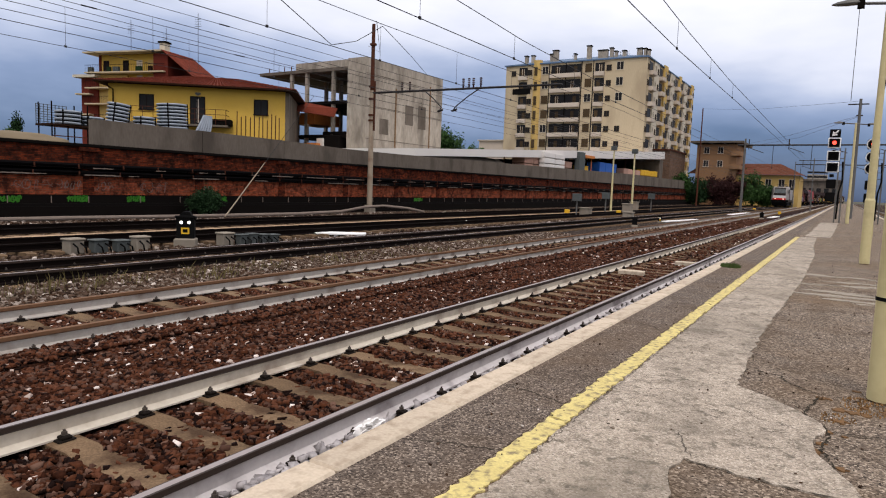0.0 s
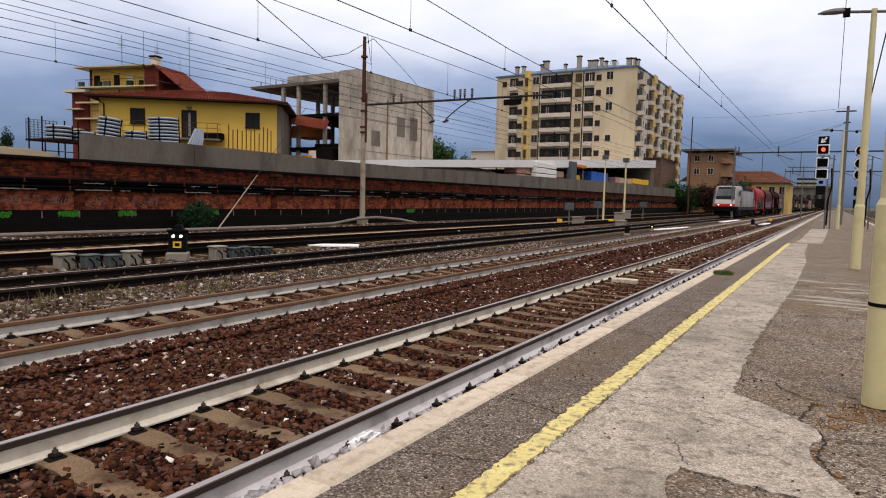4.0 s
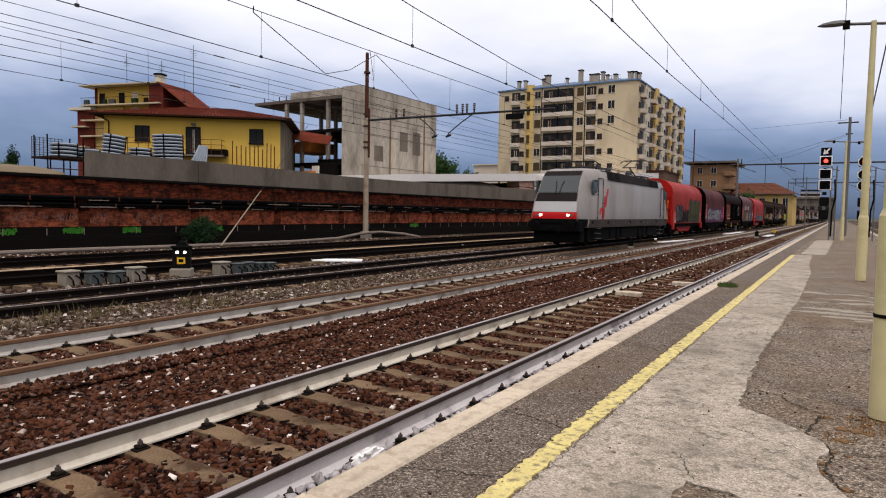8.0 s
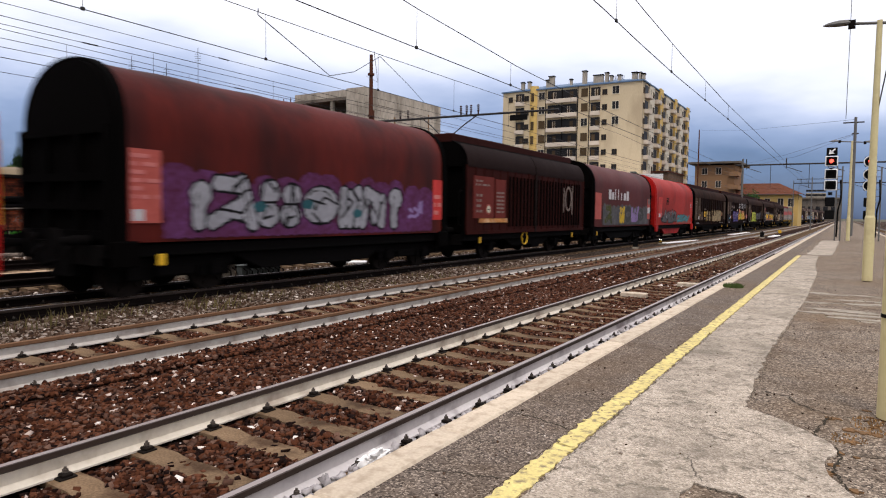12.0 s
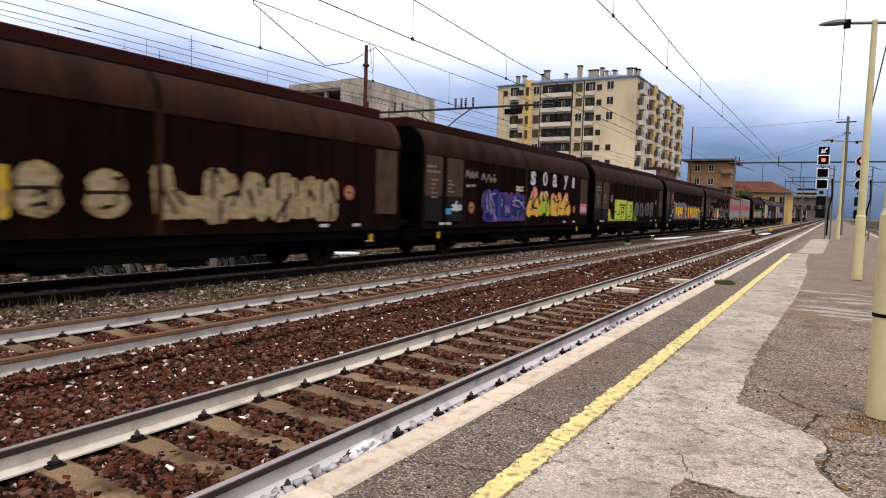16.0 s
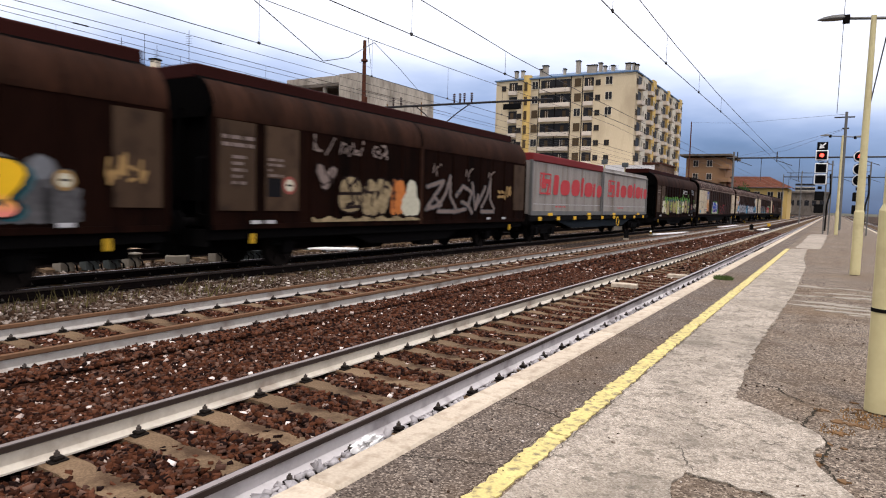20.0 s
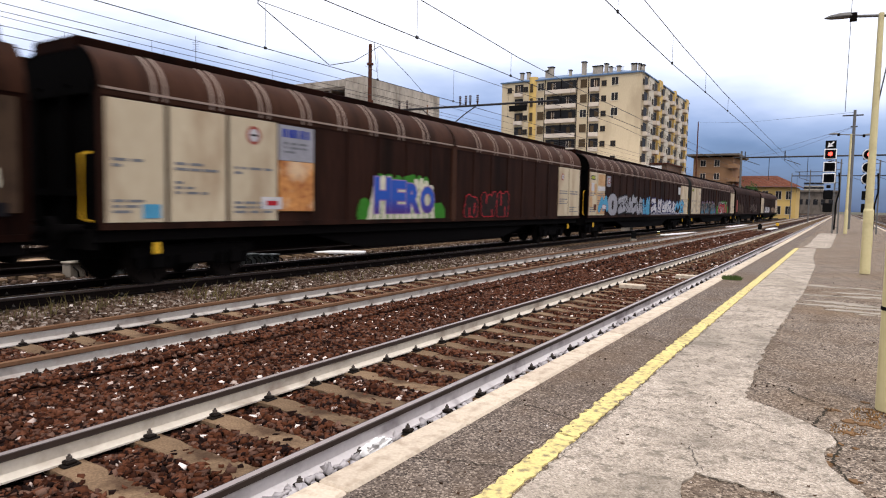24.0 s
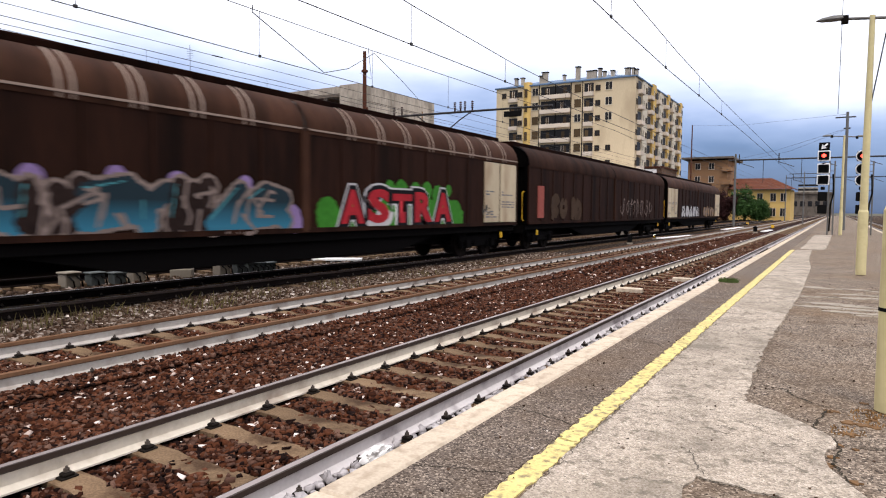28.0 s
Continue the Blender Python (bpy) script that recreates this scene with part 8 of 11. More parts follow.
words(w12, "GHE", -h + 8.37, 2.7, 0.3, W + 0.034, M["s_white"], 0.03, 0.82)
words(w12, "TTO!", -h + 9.3, 2.68, 0.3, W + 0.034, M["s_white"], 0.03, 0.82)
words(w12, "TEN", -h + 11.75, 2.75, 0.36, W + 0.034, M["s_silver"], 0.02, 1.05, tilt=-0.05)
for y, z in ((10.6, 2.6), (13.1, 2.2), (8.6, 2.55)):
    spray("graffiti", w12, -h + y - 0.3, -h + y + 0.3, z - 0.3, z + 0.3, P + 0.004, lambda Y, Z: d_discs(Y, Z, [(-h + y, z, 0.13)]), M["s_green"], "green sprayed spot")
plate(w12, "notice_plate", h, 11.7, 12.75, 1.2, 1.92, W + 0.034, M["s_black"], "black notice plate")
roundel(w12, -h + 12.18, 1.71, 0.2, W + 0.042, M["s_salmon"], M["s_pale"])
plate(w12, "notice_plate", h, 13.0, 14.1, 1.3, 1.5, W + 0.034, M["s_black"], "black notice plate")
scrawl(w12, -h + 13.05, -h + 14.0, 1.6, 2.0, W + 0.036, 4, M["s_cream"], 124, 0.04)

LONG = "long brown sliding-wall wagon"


def cream_ends(w, h, W, seed, edges, z0=1.18, rear=True):
    """Cream-painted fixed panels at the front, given by their ends, and two at the rear."""
    n = 2 * h
    spans = list(edges) + ([(n - 2.62, n - 1.5), (n - 1.4, n - 0.12)] if rear else [])
    for k, (a, b) in enumerate(spans):
        bm = bmesh.new()
        rbox(bm, W - 0.002, W + 0.034, -h + a, -h + b, z0, 3.26, 0.008)
        part("end_panel", bm, M["cream"], w, "cream-painted end panel")
        bars(w, -h + a + 0.1, -h + b - 0.15, 1.32 + 0.35 * (k % 2), 1.6 + 0.35 * (k % 2), W + 0.036, 3, M["s_grey"], seed + k)
        bars(w, -h + a + 0.1, -h + b - 0.15, 2.1, 2.3, W + 0.036, 2, M["s_grey"], seed + k + 5)


# 13
o, L = mid(142.4, 165.0)
w13, h, W = slide_wagon(o, L, LONG + " with cream end panels, blue and red graffiti", True, seams=8, group="long sliding-wall wagons")
cream_ends(w13, h, W, 130, ((0.1, 1.2), (1.3, 2.55), (2.65, 3.9)))
plate(w13, "label_plate", h, 3.96, 5.02, 2.48, 3.24, W, M["s_silver"], "pale placard", 0.036)
bm = bmesh.new()
for k, wd in enumerate((0.16, 0.2, 0.14, 0.16, 0.12)):
    rbox(bm, W + 0.034, W + 0.04, -h + 4.05 + k * 0.18, -h + 4.05 + k * 0.18 + wd * 0.8, 2.98, 3.16, 0.002)
tagged(part("wordmark", bm, M["s_blue"], w13), kind="stuff")
bars(w13, -h + 4.1, -h + 4.8, 2.62, 2.9, W + 0.037, 3, M["s_grey"], 1)
plate(w13, "rust_panel", h, 3.96, 5.02, 1.38, 2.47, W, M["ochre"], "ochre rusty panel", 0.034)
roundel(w13, -h + 3.25, 2.93, 0.19, W + 0.036, M["s_salmon"], M["s_white"])
plate(w13, "label_plate", h, 3.46, 4.04, 1.42, 1.68, W + 0.036, M["s_white"], "white placard")
plate(w13, "label_mark", h, 3.6, 3.9, 1.5, 1.6, W + 0.043, M["s_redspray"])
plate(w13, "label_plate", h, 0.75, 1.1, 1.25, 1.5, W + 0.036, M["s_sky"], "blue placard")
P = W + 0.03
puffs(w13, -h + 6.6, -h + 10.8, 1.08, 1.7, P, 9, M["s_wallgreen"], 131, "green sprayed lumps behind lettering", 0.5)
puffs(w13, -h + 7.4, -h + 10.0, 1.08, 2.4, P + 0.001, 7, M["s_wallgreen"], 133, "green sprayed lumps behind lettering", 0.2)
spray("graffiti", w13, -h + 6.8, -h + 10.7, 1.06, 2.4, P + 0.003, lambda Y, Z: np.minimum(Z - 1.1, 0.12 - d_lines(Y, Z, [[(-h + 7.1 + 0.3 * k, 1.1), (-h + 7.4 + 0.26 * k, 2.1 + 0.12 * math.sin(k))] for k in range(11)])), M["s_cream"], "pale sprayed streaks behind lettering")
M["hero_fade"] = fade("spray_blue_fade", (44, 80, 160), (72, 34, 92), 1.5, 0.5)
for k, ch in enumerate("HERO"):
    halo_words(w13, ch, -h + 7.25 + 0.72 * k, 1.3, 1.0 - 0.06 * k, P + 0.006 + 0.001 * k, M["hero_fade"], M["s_lilac"], 0.78, 0.05, 0.03)
shapes(w13, at(h, ("stump", 11.95, 12.9), ("crown", 13.1, 14.2), ("tooth", 14.2, 15.25)), 1.14, 2.02, P, 0.19, M["s_murk"], M["s_redspray"], 0.03, 0.05, seed=132, label="dark graffiti with red outlines", veined=0)
roundel(w13, -h + 20.4, 2.85, 0.15, W + 0.036, M["s_salmon"], M["s_white"])

# 14
o, L = mid(166.2, 188.9)
w14, h, W = slide_wagon(o, L, LONG + " with wide silver, black and sky-blue graffiti", True, seams=8, group="long sliding-wall wagons")
cream_ends(w14, h, W, 140, ((0.08, 1.1), (1.18, 2.4)))
M["cream_rust"] = mat("cream_rust", rgb(184, 150, 108), rgb(150, 110, 70), rough=0.8, scale=1.5, fine=9, mixing=1.3)
for a, b, z0, z1 in ((0.1, 0.45, 2.2, 2.75), (0.75, 1.08, 2.15, 2.7), (0.1, 0.5, 1.55, 2.1), (1.22, 2.38, 1.25, 2.3), (1.3, 2.38, 2.65, 3.2)):
    plate(w14, "rust_patch", h, a, b, z0, z1, W + 0.034, M["cream_rust"], "tan weathered patch", 0.003)
plate(w14, "label_plate", h, 0.25, 0.82, 2.9, 3.1, W + 0.038, M["s_black"], "black-rimmed yellow placard")
plate(w14, "label_mark", h, 0.3, 0.77, 2.94, 3.06, W + 0.045, M["s_lime"])
plate(w14, "label_plate", h, 0.32, 0.72, 2.35, 2.75, W + 0.038, M["s_white"], "white placard")
plate(w14, "label_plate", h, 1.25, 2.35, 2.4, 2.6, W + 0.038, M["s_white"], "white placard")
plate(w14, "label_plate", h, 2.72, 3.28, 2.64, 3.18, W, M["s_silver"], "pale placard with a red sign", 0.034)
roundel(w14, -h + 3.0, 2.92, 0.17, W + 0.036, M["s_salmon"], M["s_white"])
plate(w14, "label_plate", h, 0.72, 1.06, 1.42, 1.72, W + 0.038, M["rust"], "brown plate")
shapes(w14, at(h, ("wave", 1.5, 2.9)), 1.12, 2.2, P + 0.008, 0.2, M["s_sky"], M["s_navy"], 0.02, 0.2, seed=145, label="sky-blue sprayed shapes")
shapes(w14, at(h, ("smear", 2.0, 2.6)), 1.45, 1.75, P + 0.012, 0.06, M["s_white"], M["s_salmon"], 0.03, 0.0, seed=147)
shapes(w14, at(h, ("ring", 2.75, 4.7)), 1.12, 2.32, P + 0.004, 0.3, M["s_silver"], M["s_black"], 0.05, 0.0, seed=140, label="wide silver ring-shaped graffiti", wobble=0.0, crowd=0.0)
shapes(w14, at(h, ("pillar", 3.55, 3.9)), 1.5, 1.95, P + 0.008, 0.13, M["van_brown"], M["s_black"], 0.03, 0.1, seed=148, label="dark gap in a silver ring", veined=0)
shapes(w14, at(h, ("bolt", 4.65, 6.05), ("crown", 6.0, 7.6), ("prop", 7.5, 8.8), ("stump", 8.7, 9.9)), 1.14, 2.26, P, 0.17, M["s_silver"], M["s_black"], 0.08, 0.12, shine=M["s_white"], seed=141, label="silver graffiti with black outlines")
shapes(w14, at(h, ("cradle", 9.6, 10.7), ("flame", 10.5, 11.6)), 1.14, 2.2, P + 0.006, 0.17, M["s_sky"], M["s_navy"], 0.05, 0.2, shine=M["s_white"], seed=142, label="sky-blue graffiti with navy outlines")
shapes(w14, at(h, ("prop", 11.65, 13.1), ("tooth", 13.2, 14.4), ("crown", 14.5, 15.9), ("swirl", 16.0, 17.2), ("stump", 17.3, 18.5)), 1.2, 2.2, P + 0.002, 0.16, M["s_white"], M["s_navy"], 0.07, 0.12, cut=M["s_navy"], seed=143, label="white graffiti with navy outlines")
spray("graffiti", w14, -h + 11.4, -h + 21.4, 1.08, 1.4, P, lambda Y, Z: np.minimum(np.minimum(Y + h - 11.6, 21.2 - Y - h), 1.28 + 0.05 * np.sin(Y * 7) - Z), M["s_silver"], "silver sprayed strip along the sill")
shapes(w14, at(h, ("wave", 18.4, 20.2), ("swirl", 19.9, 21.2)), 1.18, 2.2, P + 0.007, 0.14, M["s_sky"], M["s_navy"], 0.03, 0.3, shine=M["s_white"], seed=144, label="sky-blue sprayed arrows")
plate(w14, "label_plate", h, 19.3, 19.95, 2.6, 3.1, W, M["s_white"], "white placard", 0.034)

# 15
o, L = mid(190.1, 212.8)
w15, h, W = slide_wagon(o, L, LONG + " with cream ends, teal graffiti, red lettering", True, seams=8, group="long sliding-wall wagons", dark_end=mat("end_grey", rgb(58, 60, 58), rgb(42, 43, 42), rough=0.8))
cream_ends(w15, h, W, 150, ((0.1, 0.95), (1.03, 1.9), (1.98, 2.85), (2.93, 3.8)))
roundel(w15, -h + 3.35, 2.85, 0.15, W + 0.036, M["s_salmon"], M["s_white"])
plate(w15, "label_plate", h, 0.3, 0.9, 2.96, 3.14, W + 0.038, M["s_black"], "black-rimmed yellow placard")
plate(w15, "label_mark", h, 0.34, 0.86, 3.0, 3.1, W + 0.045, M["s_lime"])
spray("graffiti", w15, -h + 4.2, -h + 11.6, 1.0, 2.4, P, lambda Y, Z: d_discs(Y, Z, [(-h + 4.7, 2.02, 0.2), (-h + 5.45, 2.06, 0.2), (-h + 6.8, 2.12, 0.2), (-h + 8.0, 2.06, 0.22), (-h + 9.6, 2.1, 0.18), (-h + 10.9, 1.4, 0.3), (-h + 11.1, 1.25, 0.2)]), M["s_lilac"], "lilac sprayed discs behind a piece")["kind"] = "stuff"
M["teal_fade"] = fade("spray_teal_fade", (30, 44, 50), (44, 100, 120), 1.5, 0.5)
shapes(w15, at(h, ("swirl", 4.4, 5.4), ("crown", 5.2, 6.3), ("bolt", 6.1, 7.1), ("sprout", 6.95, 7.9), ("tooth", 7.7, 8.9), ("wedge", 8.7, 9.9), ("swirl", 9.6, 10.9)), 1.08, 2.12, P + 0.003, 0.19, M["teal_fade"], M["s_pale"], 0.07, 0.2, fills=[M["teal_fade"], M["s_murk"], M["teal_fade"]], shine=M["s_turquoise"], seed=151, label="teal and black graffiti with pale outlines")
puffs(w15, -h + 11.75, -h + 18.6, 1.1, 1.9, P, 8, M["s_wallgreen"], 153, "green sprayed lumps behind lettering", 0.5)
puffs(w15, -h + 14.2, -h + 18.0, 1.1, 2.4, P + 0.0005, 6, M["s_wallgreen"], 154, "green sprayed lumps behind lettering", 0.25)
for k, ch in enumerate("ASTRA"):
    y, tall = -h + 12.5 + 1.08 * k, 0.95 + 0.06 * math.sin(2.2 * k)
    words(w15, ch, y - 0.16, 1.06, tall + 0.24, P + 0.004 + 0.0002 * k, M["s_white"], 0.17, 1.36, "graffiti")
for k, ch in enumerate("ASTRA"):
    y, tall = -h + 12.5 + 1.08 * k, 0.95 + 0.06 * math.sin(2.2 * k)
    words(w15, ch, y - 0.08, 1.11, tall + 0.14, P + 0.006 + 0.0002 * k, M["s_black"], 0.13, 1.22, "graffiti_shade")
    words(w15, ch, y + 0.06, 1.24, tall - 0.1, P + 0.008 + 0.0002 * k, M["s_redspray"], 0.05, 0.94, "graffiti_fill")
scrawl(w15, -h + 19.9, -h + 20.5, 1.4, 1.9, W + 0.036, 3, M["s_ash"], 155)

# 16 and 17
o, L = mid(213.9, 236.6)
w16, h, W = slide_wagon(o, L, "long dark brown sliding-wall wagon with smeared graffiti", True, roof=M["van_roof"], group="long sliding-wall wagons")
side_panel(w16, "end_panel", -h + 0.9, -h + 1.5, 1.3, 2.6, W, M["s_salmon"], "faded red panel", 0.034)
tag(w16, -h + 2.4, -h + 6.0, 1.15, 2.2, W + 0.03, 4, M["wagon_panel"], M["wagon_panel"], 161, 0.2, 0.0)
tag(w16, 1.0, 8.0, 1.2, 2.3, W + 0.03, 7, M["s_pale"], M["s_pale"], 162, 0.04, 0.0)
o, L = mid(237.8, 260.4)
w17, h, W = slide_wagon(o, L, "last long brown sliding-wall wagon with cream panels and white graffiti", True, group="long sliding-wall wagons")
cream_ends(w17, h, W, 170, ((0.1, 1.05), (1.15, 2.1), (2.2, 3.15)))
shapes(w17, [(f, -6.5 + 1.4 * k, -5.2 + 1.4 * k) for k, f in enumerate(("prop", "ring", "wedge", "tooth", "swirl"))], 1.15, 2.05, W + 0.03, 0.2, M["s_white"], M["s_black"], 0.06, 0.1, seed=171, label="white graffiti with black outlines")
shapes(w17, [(f, 2.5 + 1.1 * k, 3.5 + 1.1 * k) for k, f in enumerate(("pebble", "crown", "beads", "chevron", "stump"))], 1.15, 2.0, W + 0.03, 0.16, M["s_pale"], M["s_sand"], 0.04, 0.1, seed=172, label="pale graffiti with sand outlines")
for s in (-1, 1):
    bm = bmesh.new()
    tube(bm, (s * 1.1, h + 0.06, 1.7), (s * 1.1, h + 0.16, 1.7), 0.09, seg=10)
    part("tail_lamp", bm, M["s_redspray"], w17, "red tail lamp")


# ---- buildings behind the wall ----
def wpart(name, root, x0, x1, y0, y1, z0, z1, material, label=""):
    bm = bmesh.new()
    box(bm, x0, x1, y0, y1, z0, z1)
    return part(name, bm, material, root, label)


def window_meshes(w, h, frame_m, pane_m, depth=0.12):
    """A window in a wall that faces -y: frame with sill, and a recessed pane with a mullion."""
    bm = bmesh.new()
    f = 0.07
    for a in ((-w / 2 - f, -w / 2, 0, h), (w / 2, w / 2 + f, 0, h), (-w / 2 - f, w / 2 + f, h, h + f), (-0.03, 0.03, 0, h)):
        box(bm, a[0], a[1], -0.06, 0.02, a[2], a[3])
    box(bm, -w / 2 - 0.12, w / 2 + 0.12, -0.12, 0.02, -0.08, 0)
    fr = mesh_of("window", bm, frame_m)
    bm = bmesh.new()
    box(bm, -w / 2, w / 2, -0.012, 0.02, 0, h)
    return fr, mesh_of("pane", bm, pane_m)


def put_window(root, meshes, m):
    w = twin("window", meshes[0], root, m)
    twin("pane", meshes[1], w, Matrix())
    return w


def balcony_meshes(w, h, depth=1.1):
    """Loggia: flat dark sheet as the shade inside, side cheeks, parapet front, a rail."""
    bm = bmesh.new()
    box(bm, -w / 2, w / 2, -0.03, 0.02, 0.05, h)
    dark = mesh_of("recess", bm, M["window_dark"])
    bm = bmesh.new()
    rbox(bm, -w / 2 - 0.05, w / 2 + 0.05, -depth, 0.0, -0.12, 0.06, 0.02)
    rbox(bm, -w / 2 - 0.05, w / 2 + 0.05, -depth, -depth + 0.12, 0.06, 0.72, 0.02)
    for s in (-1, 1):
        box(bm, s * w / 2 - 0.05, s * w / 2 + 0.05, -depth, 0.0, 0.0, 0.72)
    return mesh_of("balcony", bm, M["balcony"]), dark


def put_balcony(root, meshes, m):
    b = twin("balcony", meshes[0], root, m)
    twin("recess", meshes[1], b, Matrix())


# flat projecting bays on the side of the tower: start, end and depth
SIDE_BAYS = [(0.11, 0.2, 0.2), (0.285, 0.345, 0.45), (0.43, 0.52, 0.2), (0.61, 0.65, 0.45), (0.74, 0.83, 0.2), (0.91, 0.96, 0.45)]


def apartment_tower():
    root = thing("apartment_tower", "beige eight-storey apartment tower with white balconies and yellow stair shafts", "building")
    x0, x1, y0, y1, zt = -65.03, -34.7, 130.0, 174.6, 27.95
    wpart("wall", root, x0, x1, y0, y1, 2.6, zt, M["plaster_beige"], "beige rendered wall")
    wpart("roof_edge", root, x0 - 0.3, x1 + 0.3, y0 - 0.3, y1 + 0.3, zt, zt + 0.25, M["roof_blue"], "blue-grey roof edge")
    bm = bmesh.new()
    low = [bm.verts.new(p) for p in ((x0, y0 - 0.2, zt + 0.25), (x1, y0 - 0.2, zt + 0.25), (x1, y1, zt + 0.25), (x0, y1, zt + 0.25))]
    top = [bm.verts.new(p) for p in ((x0 + 7, y0 + 6, zt + 2.0), (x1 - 7, y0 + 6, zt + 2.0), (x1 - 7, y1 - 6, zt + 2.0), (x0 + 7, y1 - 6, zt + 2.0))]
    bm.faces.new(top)
    for k in range(4):
        bm.faces.new((low[k], low[(k + 1) % 4], top[(k + 1) % 4], top[k]))
    part("roof", bm, M["roof_blue"], root, "blue-grey metal hip roof")
    W = x1 - x0

    def fx(px):
        return x0 + W * (px - 895) / 258

    small, tall, brown = window_meshes(0.9, 1.0, M["window_brown"], M["window_dark"]), window_meshes(1.3, 1.5, M["plaster_pale"], M["window_dark"]), window_meshes(1.25, 1.5, M["window_brown"], M["window_brown"])
    b_small, b_wide = balcony_meshes(1.95, 2.5, 0.5), balcony_meshes(3.2, 2.55, 0.8)
    shut = (lambda b: (box(b, -0.35, 0.35, -0.06, -0.035, 0.1, 2.1), mesh_of("balcony_shutter", b, M["window_brown"]))[1])(bmesh.new())
    pale = (lambda b: (box(b, -0.05, 0.05, -0.07, -0.04, 0.1, 2.2), box(b, 0.45, 0.52, -0.07, -0.04, 0.1, 2.2), mesh_of("balcony_door", b, M["balcony"]))[2])(bmesh.new())
    rail = (lambda b: ([box(b, -1.6, 1.6, -0.78, -0.75, z_, z_ + 0.04) for z_ in (1.0, 1.12)], mesh_of("hand_rail", b, M["shutter"]))[1])(bmesh.new())
    narrow, b_side = window_meshes(0.7, 1.35, M["plaster_pale"], M["window_dark"]), balcony_meshes(2.6, 2.5, 0.9)
    SIDE_WINDOWS = [(u, out, ms) for u0, u1, out in SIDE_BAYS for u, ms in ((u0 + 0.25 * (u1 - u0), True), (u0 + 0.75 * (u1 - u0), False))] + [(0.025, 0, False)]
    for u0, u1, out in SIDE_BAYS:
        wpart("side_bay", root, x1, x1 + out, y0 + u0 * (y1 - y0), y0 + u1 * (y1 - y0), 2.6, zt + (0.6 if out > 0.3 else 0.1), M["plaster_gold" if out > 0.3 else "plaster_pale"], "golden-yellow projecting bay" if out > 0.3 else "pale rendered bay")
    rnd = random.Random(4)
    for k in range(9):
        z = zt - 2.95 - k * 3.02
        if z < 2.8:
            continue
        for px in (930, 998, 1026, 1073):
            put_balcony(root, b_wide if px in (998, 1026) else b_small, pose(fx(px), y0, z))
            twin("balcony_shutter", shut, root, pose(fx(px) + rnd.uniform(-0.5, 0.5), y0, z))
            if rnd.random() < 0.3:
                twin("balcony_door", pale, root, pose(fx(px) + rnd.uniform(-0.6, 0.3), y0, z))
            if px in (998, 1026):
                twin("hand_rail", rail, root, pose(fx(px), y0, z))
        for px, ms in ((911, small), (973, rnd.choice((brown, tall, tall))), (1053, rnd.choice((brown, tall))), (1089, small), (1108, tall if k < 3 else small)):
            if (px == 911 and k > 0) or (px == 1108 and rnd.random() < 0.2):
                continue
            put_window(root, ms, pose(fx(px), y0, z + 0.9))
        if k < 8:
            put_window(root, small, pose(fx(943), y0, z + 0.9))
        # the narrow side, facing the tracks: windows stand on the flat bays, balconies between them
        for u, out, ms in SIDE_WINDOWS:
            put_window(root, narrow if ms else small, pose(x1 + out, y0 + u * (y1 - y0), z + 0.8, 0, 0, 90))
        for u in (0.07, 0.245, 0.395, 0.565, 0.7, 0.87):
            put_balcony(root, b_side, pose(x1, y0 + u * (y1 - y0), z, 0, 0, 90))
    for cx, cy in ((fx(957), y0 - 0.2),):
        bm = bmesh.new()
        tube(bm, (cx, cy + 0.6, 2.6), (cx, cy + 0.6, zt + 0.9), 0.95, seg=16)
        part("stair_shaft", bm, M["plaster_gold"], root, "rounded yellow stair shaft", 40)
    for k in range(8):
        wpart("shaft_window", root, fx(957) - 0.35, fx(957) + 0.35, y0 - 0.66, y0 - 0.62, zt - 2.4 - k * 3.02, zt - 0.6 - k * 3.02, M["window_brown"])
    # pilaster strips and drain pipes
    for px in (981, 1012, 1041, 1062):
        wpart("downpipe", root, fx(px) - 0.07, fx(px) + 0.07, y0 - 0.16, y0 - 0.02, 2.6, zt, M["slab_dark"])
    for px, w, h in ((928, 0.8, 1.9), (941, 0.8, 1.9), (978, 0.9, 1.9), (985, 1.5, 2.6), (1022, 0.5, 1.6), (1047, 1.1, 3.0), (1072, 2.6, 1.9), (1087, 0.8, 2.2), (1095, 0.7, 1.5), (1109, 0.8, 1.5), (1135, 1.3, 1.7), (1144, 0.6, 1.6), (1150, 0.7, 1.3)):
        w *= 0.75
        c = wpart("chimney", root, fx(px) - w / 2, fx(px) + w / 2, y0 + 1.5, y0 + 2.3, zt + 0.3, zt + 0.3 + h, M["concrete_light"], "grey rendered chimney")
        wpart("chimney_cap", c, fx(px) - w / 2 - 0.12, fx(px) + w / 2 + 0.12, y0 + 1.38, y0 + 2.42, zt + 0.3 + h, zt + 0.5 + h, M["slab_dark"])
    for u in (0.2, 0.35, 0.5, 0.7, 0.8, 0.92):
        wpart("chimney", root, x1 - 4, x1 - 3, y0 + u * (y1 - y0), y0 + u * (y1 - y0) + 1, zt + 0.3, zt + 2.0, M["concrete"], "grey rendered chimney")
    for px in (1010, 1094, 1106):
        bm = bmesh.new()
        tube(bm, (fx(px), y0 + 5, zt), (fx(px), y0 + 5, zt + 2.6), 0.04, seg=5)
        for k in range(4):
            tube(bm, (fx(px) - 0.5, y0 + 5, zt + 1.7 + k * 0.25), (fx(px) + 0.5, y0 + 5, zt + 1.7 + k * 0.25), 0.025, seg=5)
        part("aerial", bm, M["wire"], root)


apartment_tower()


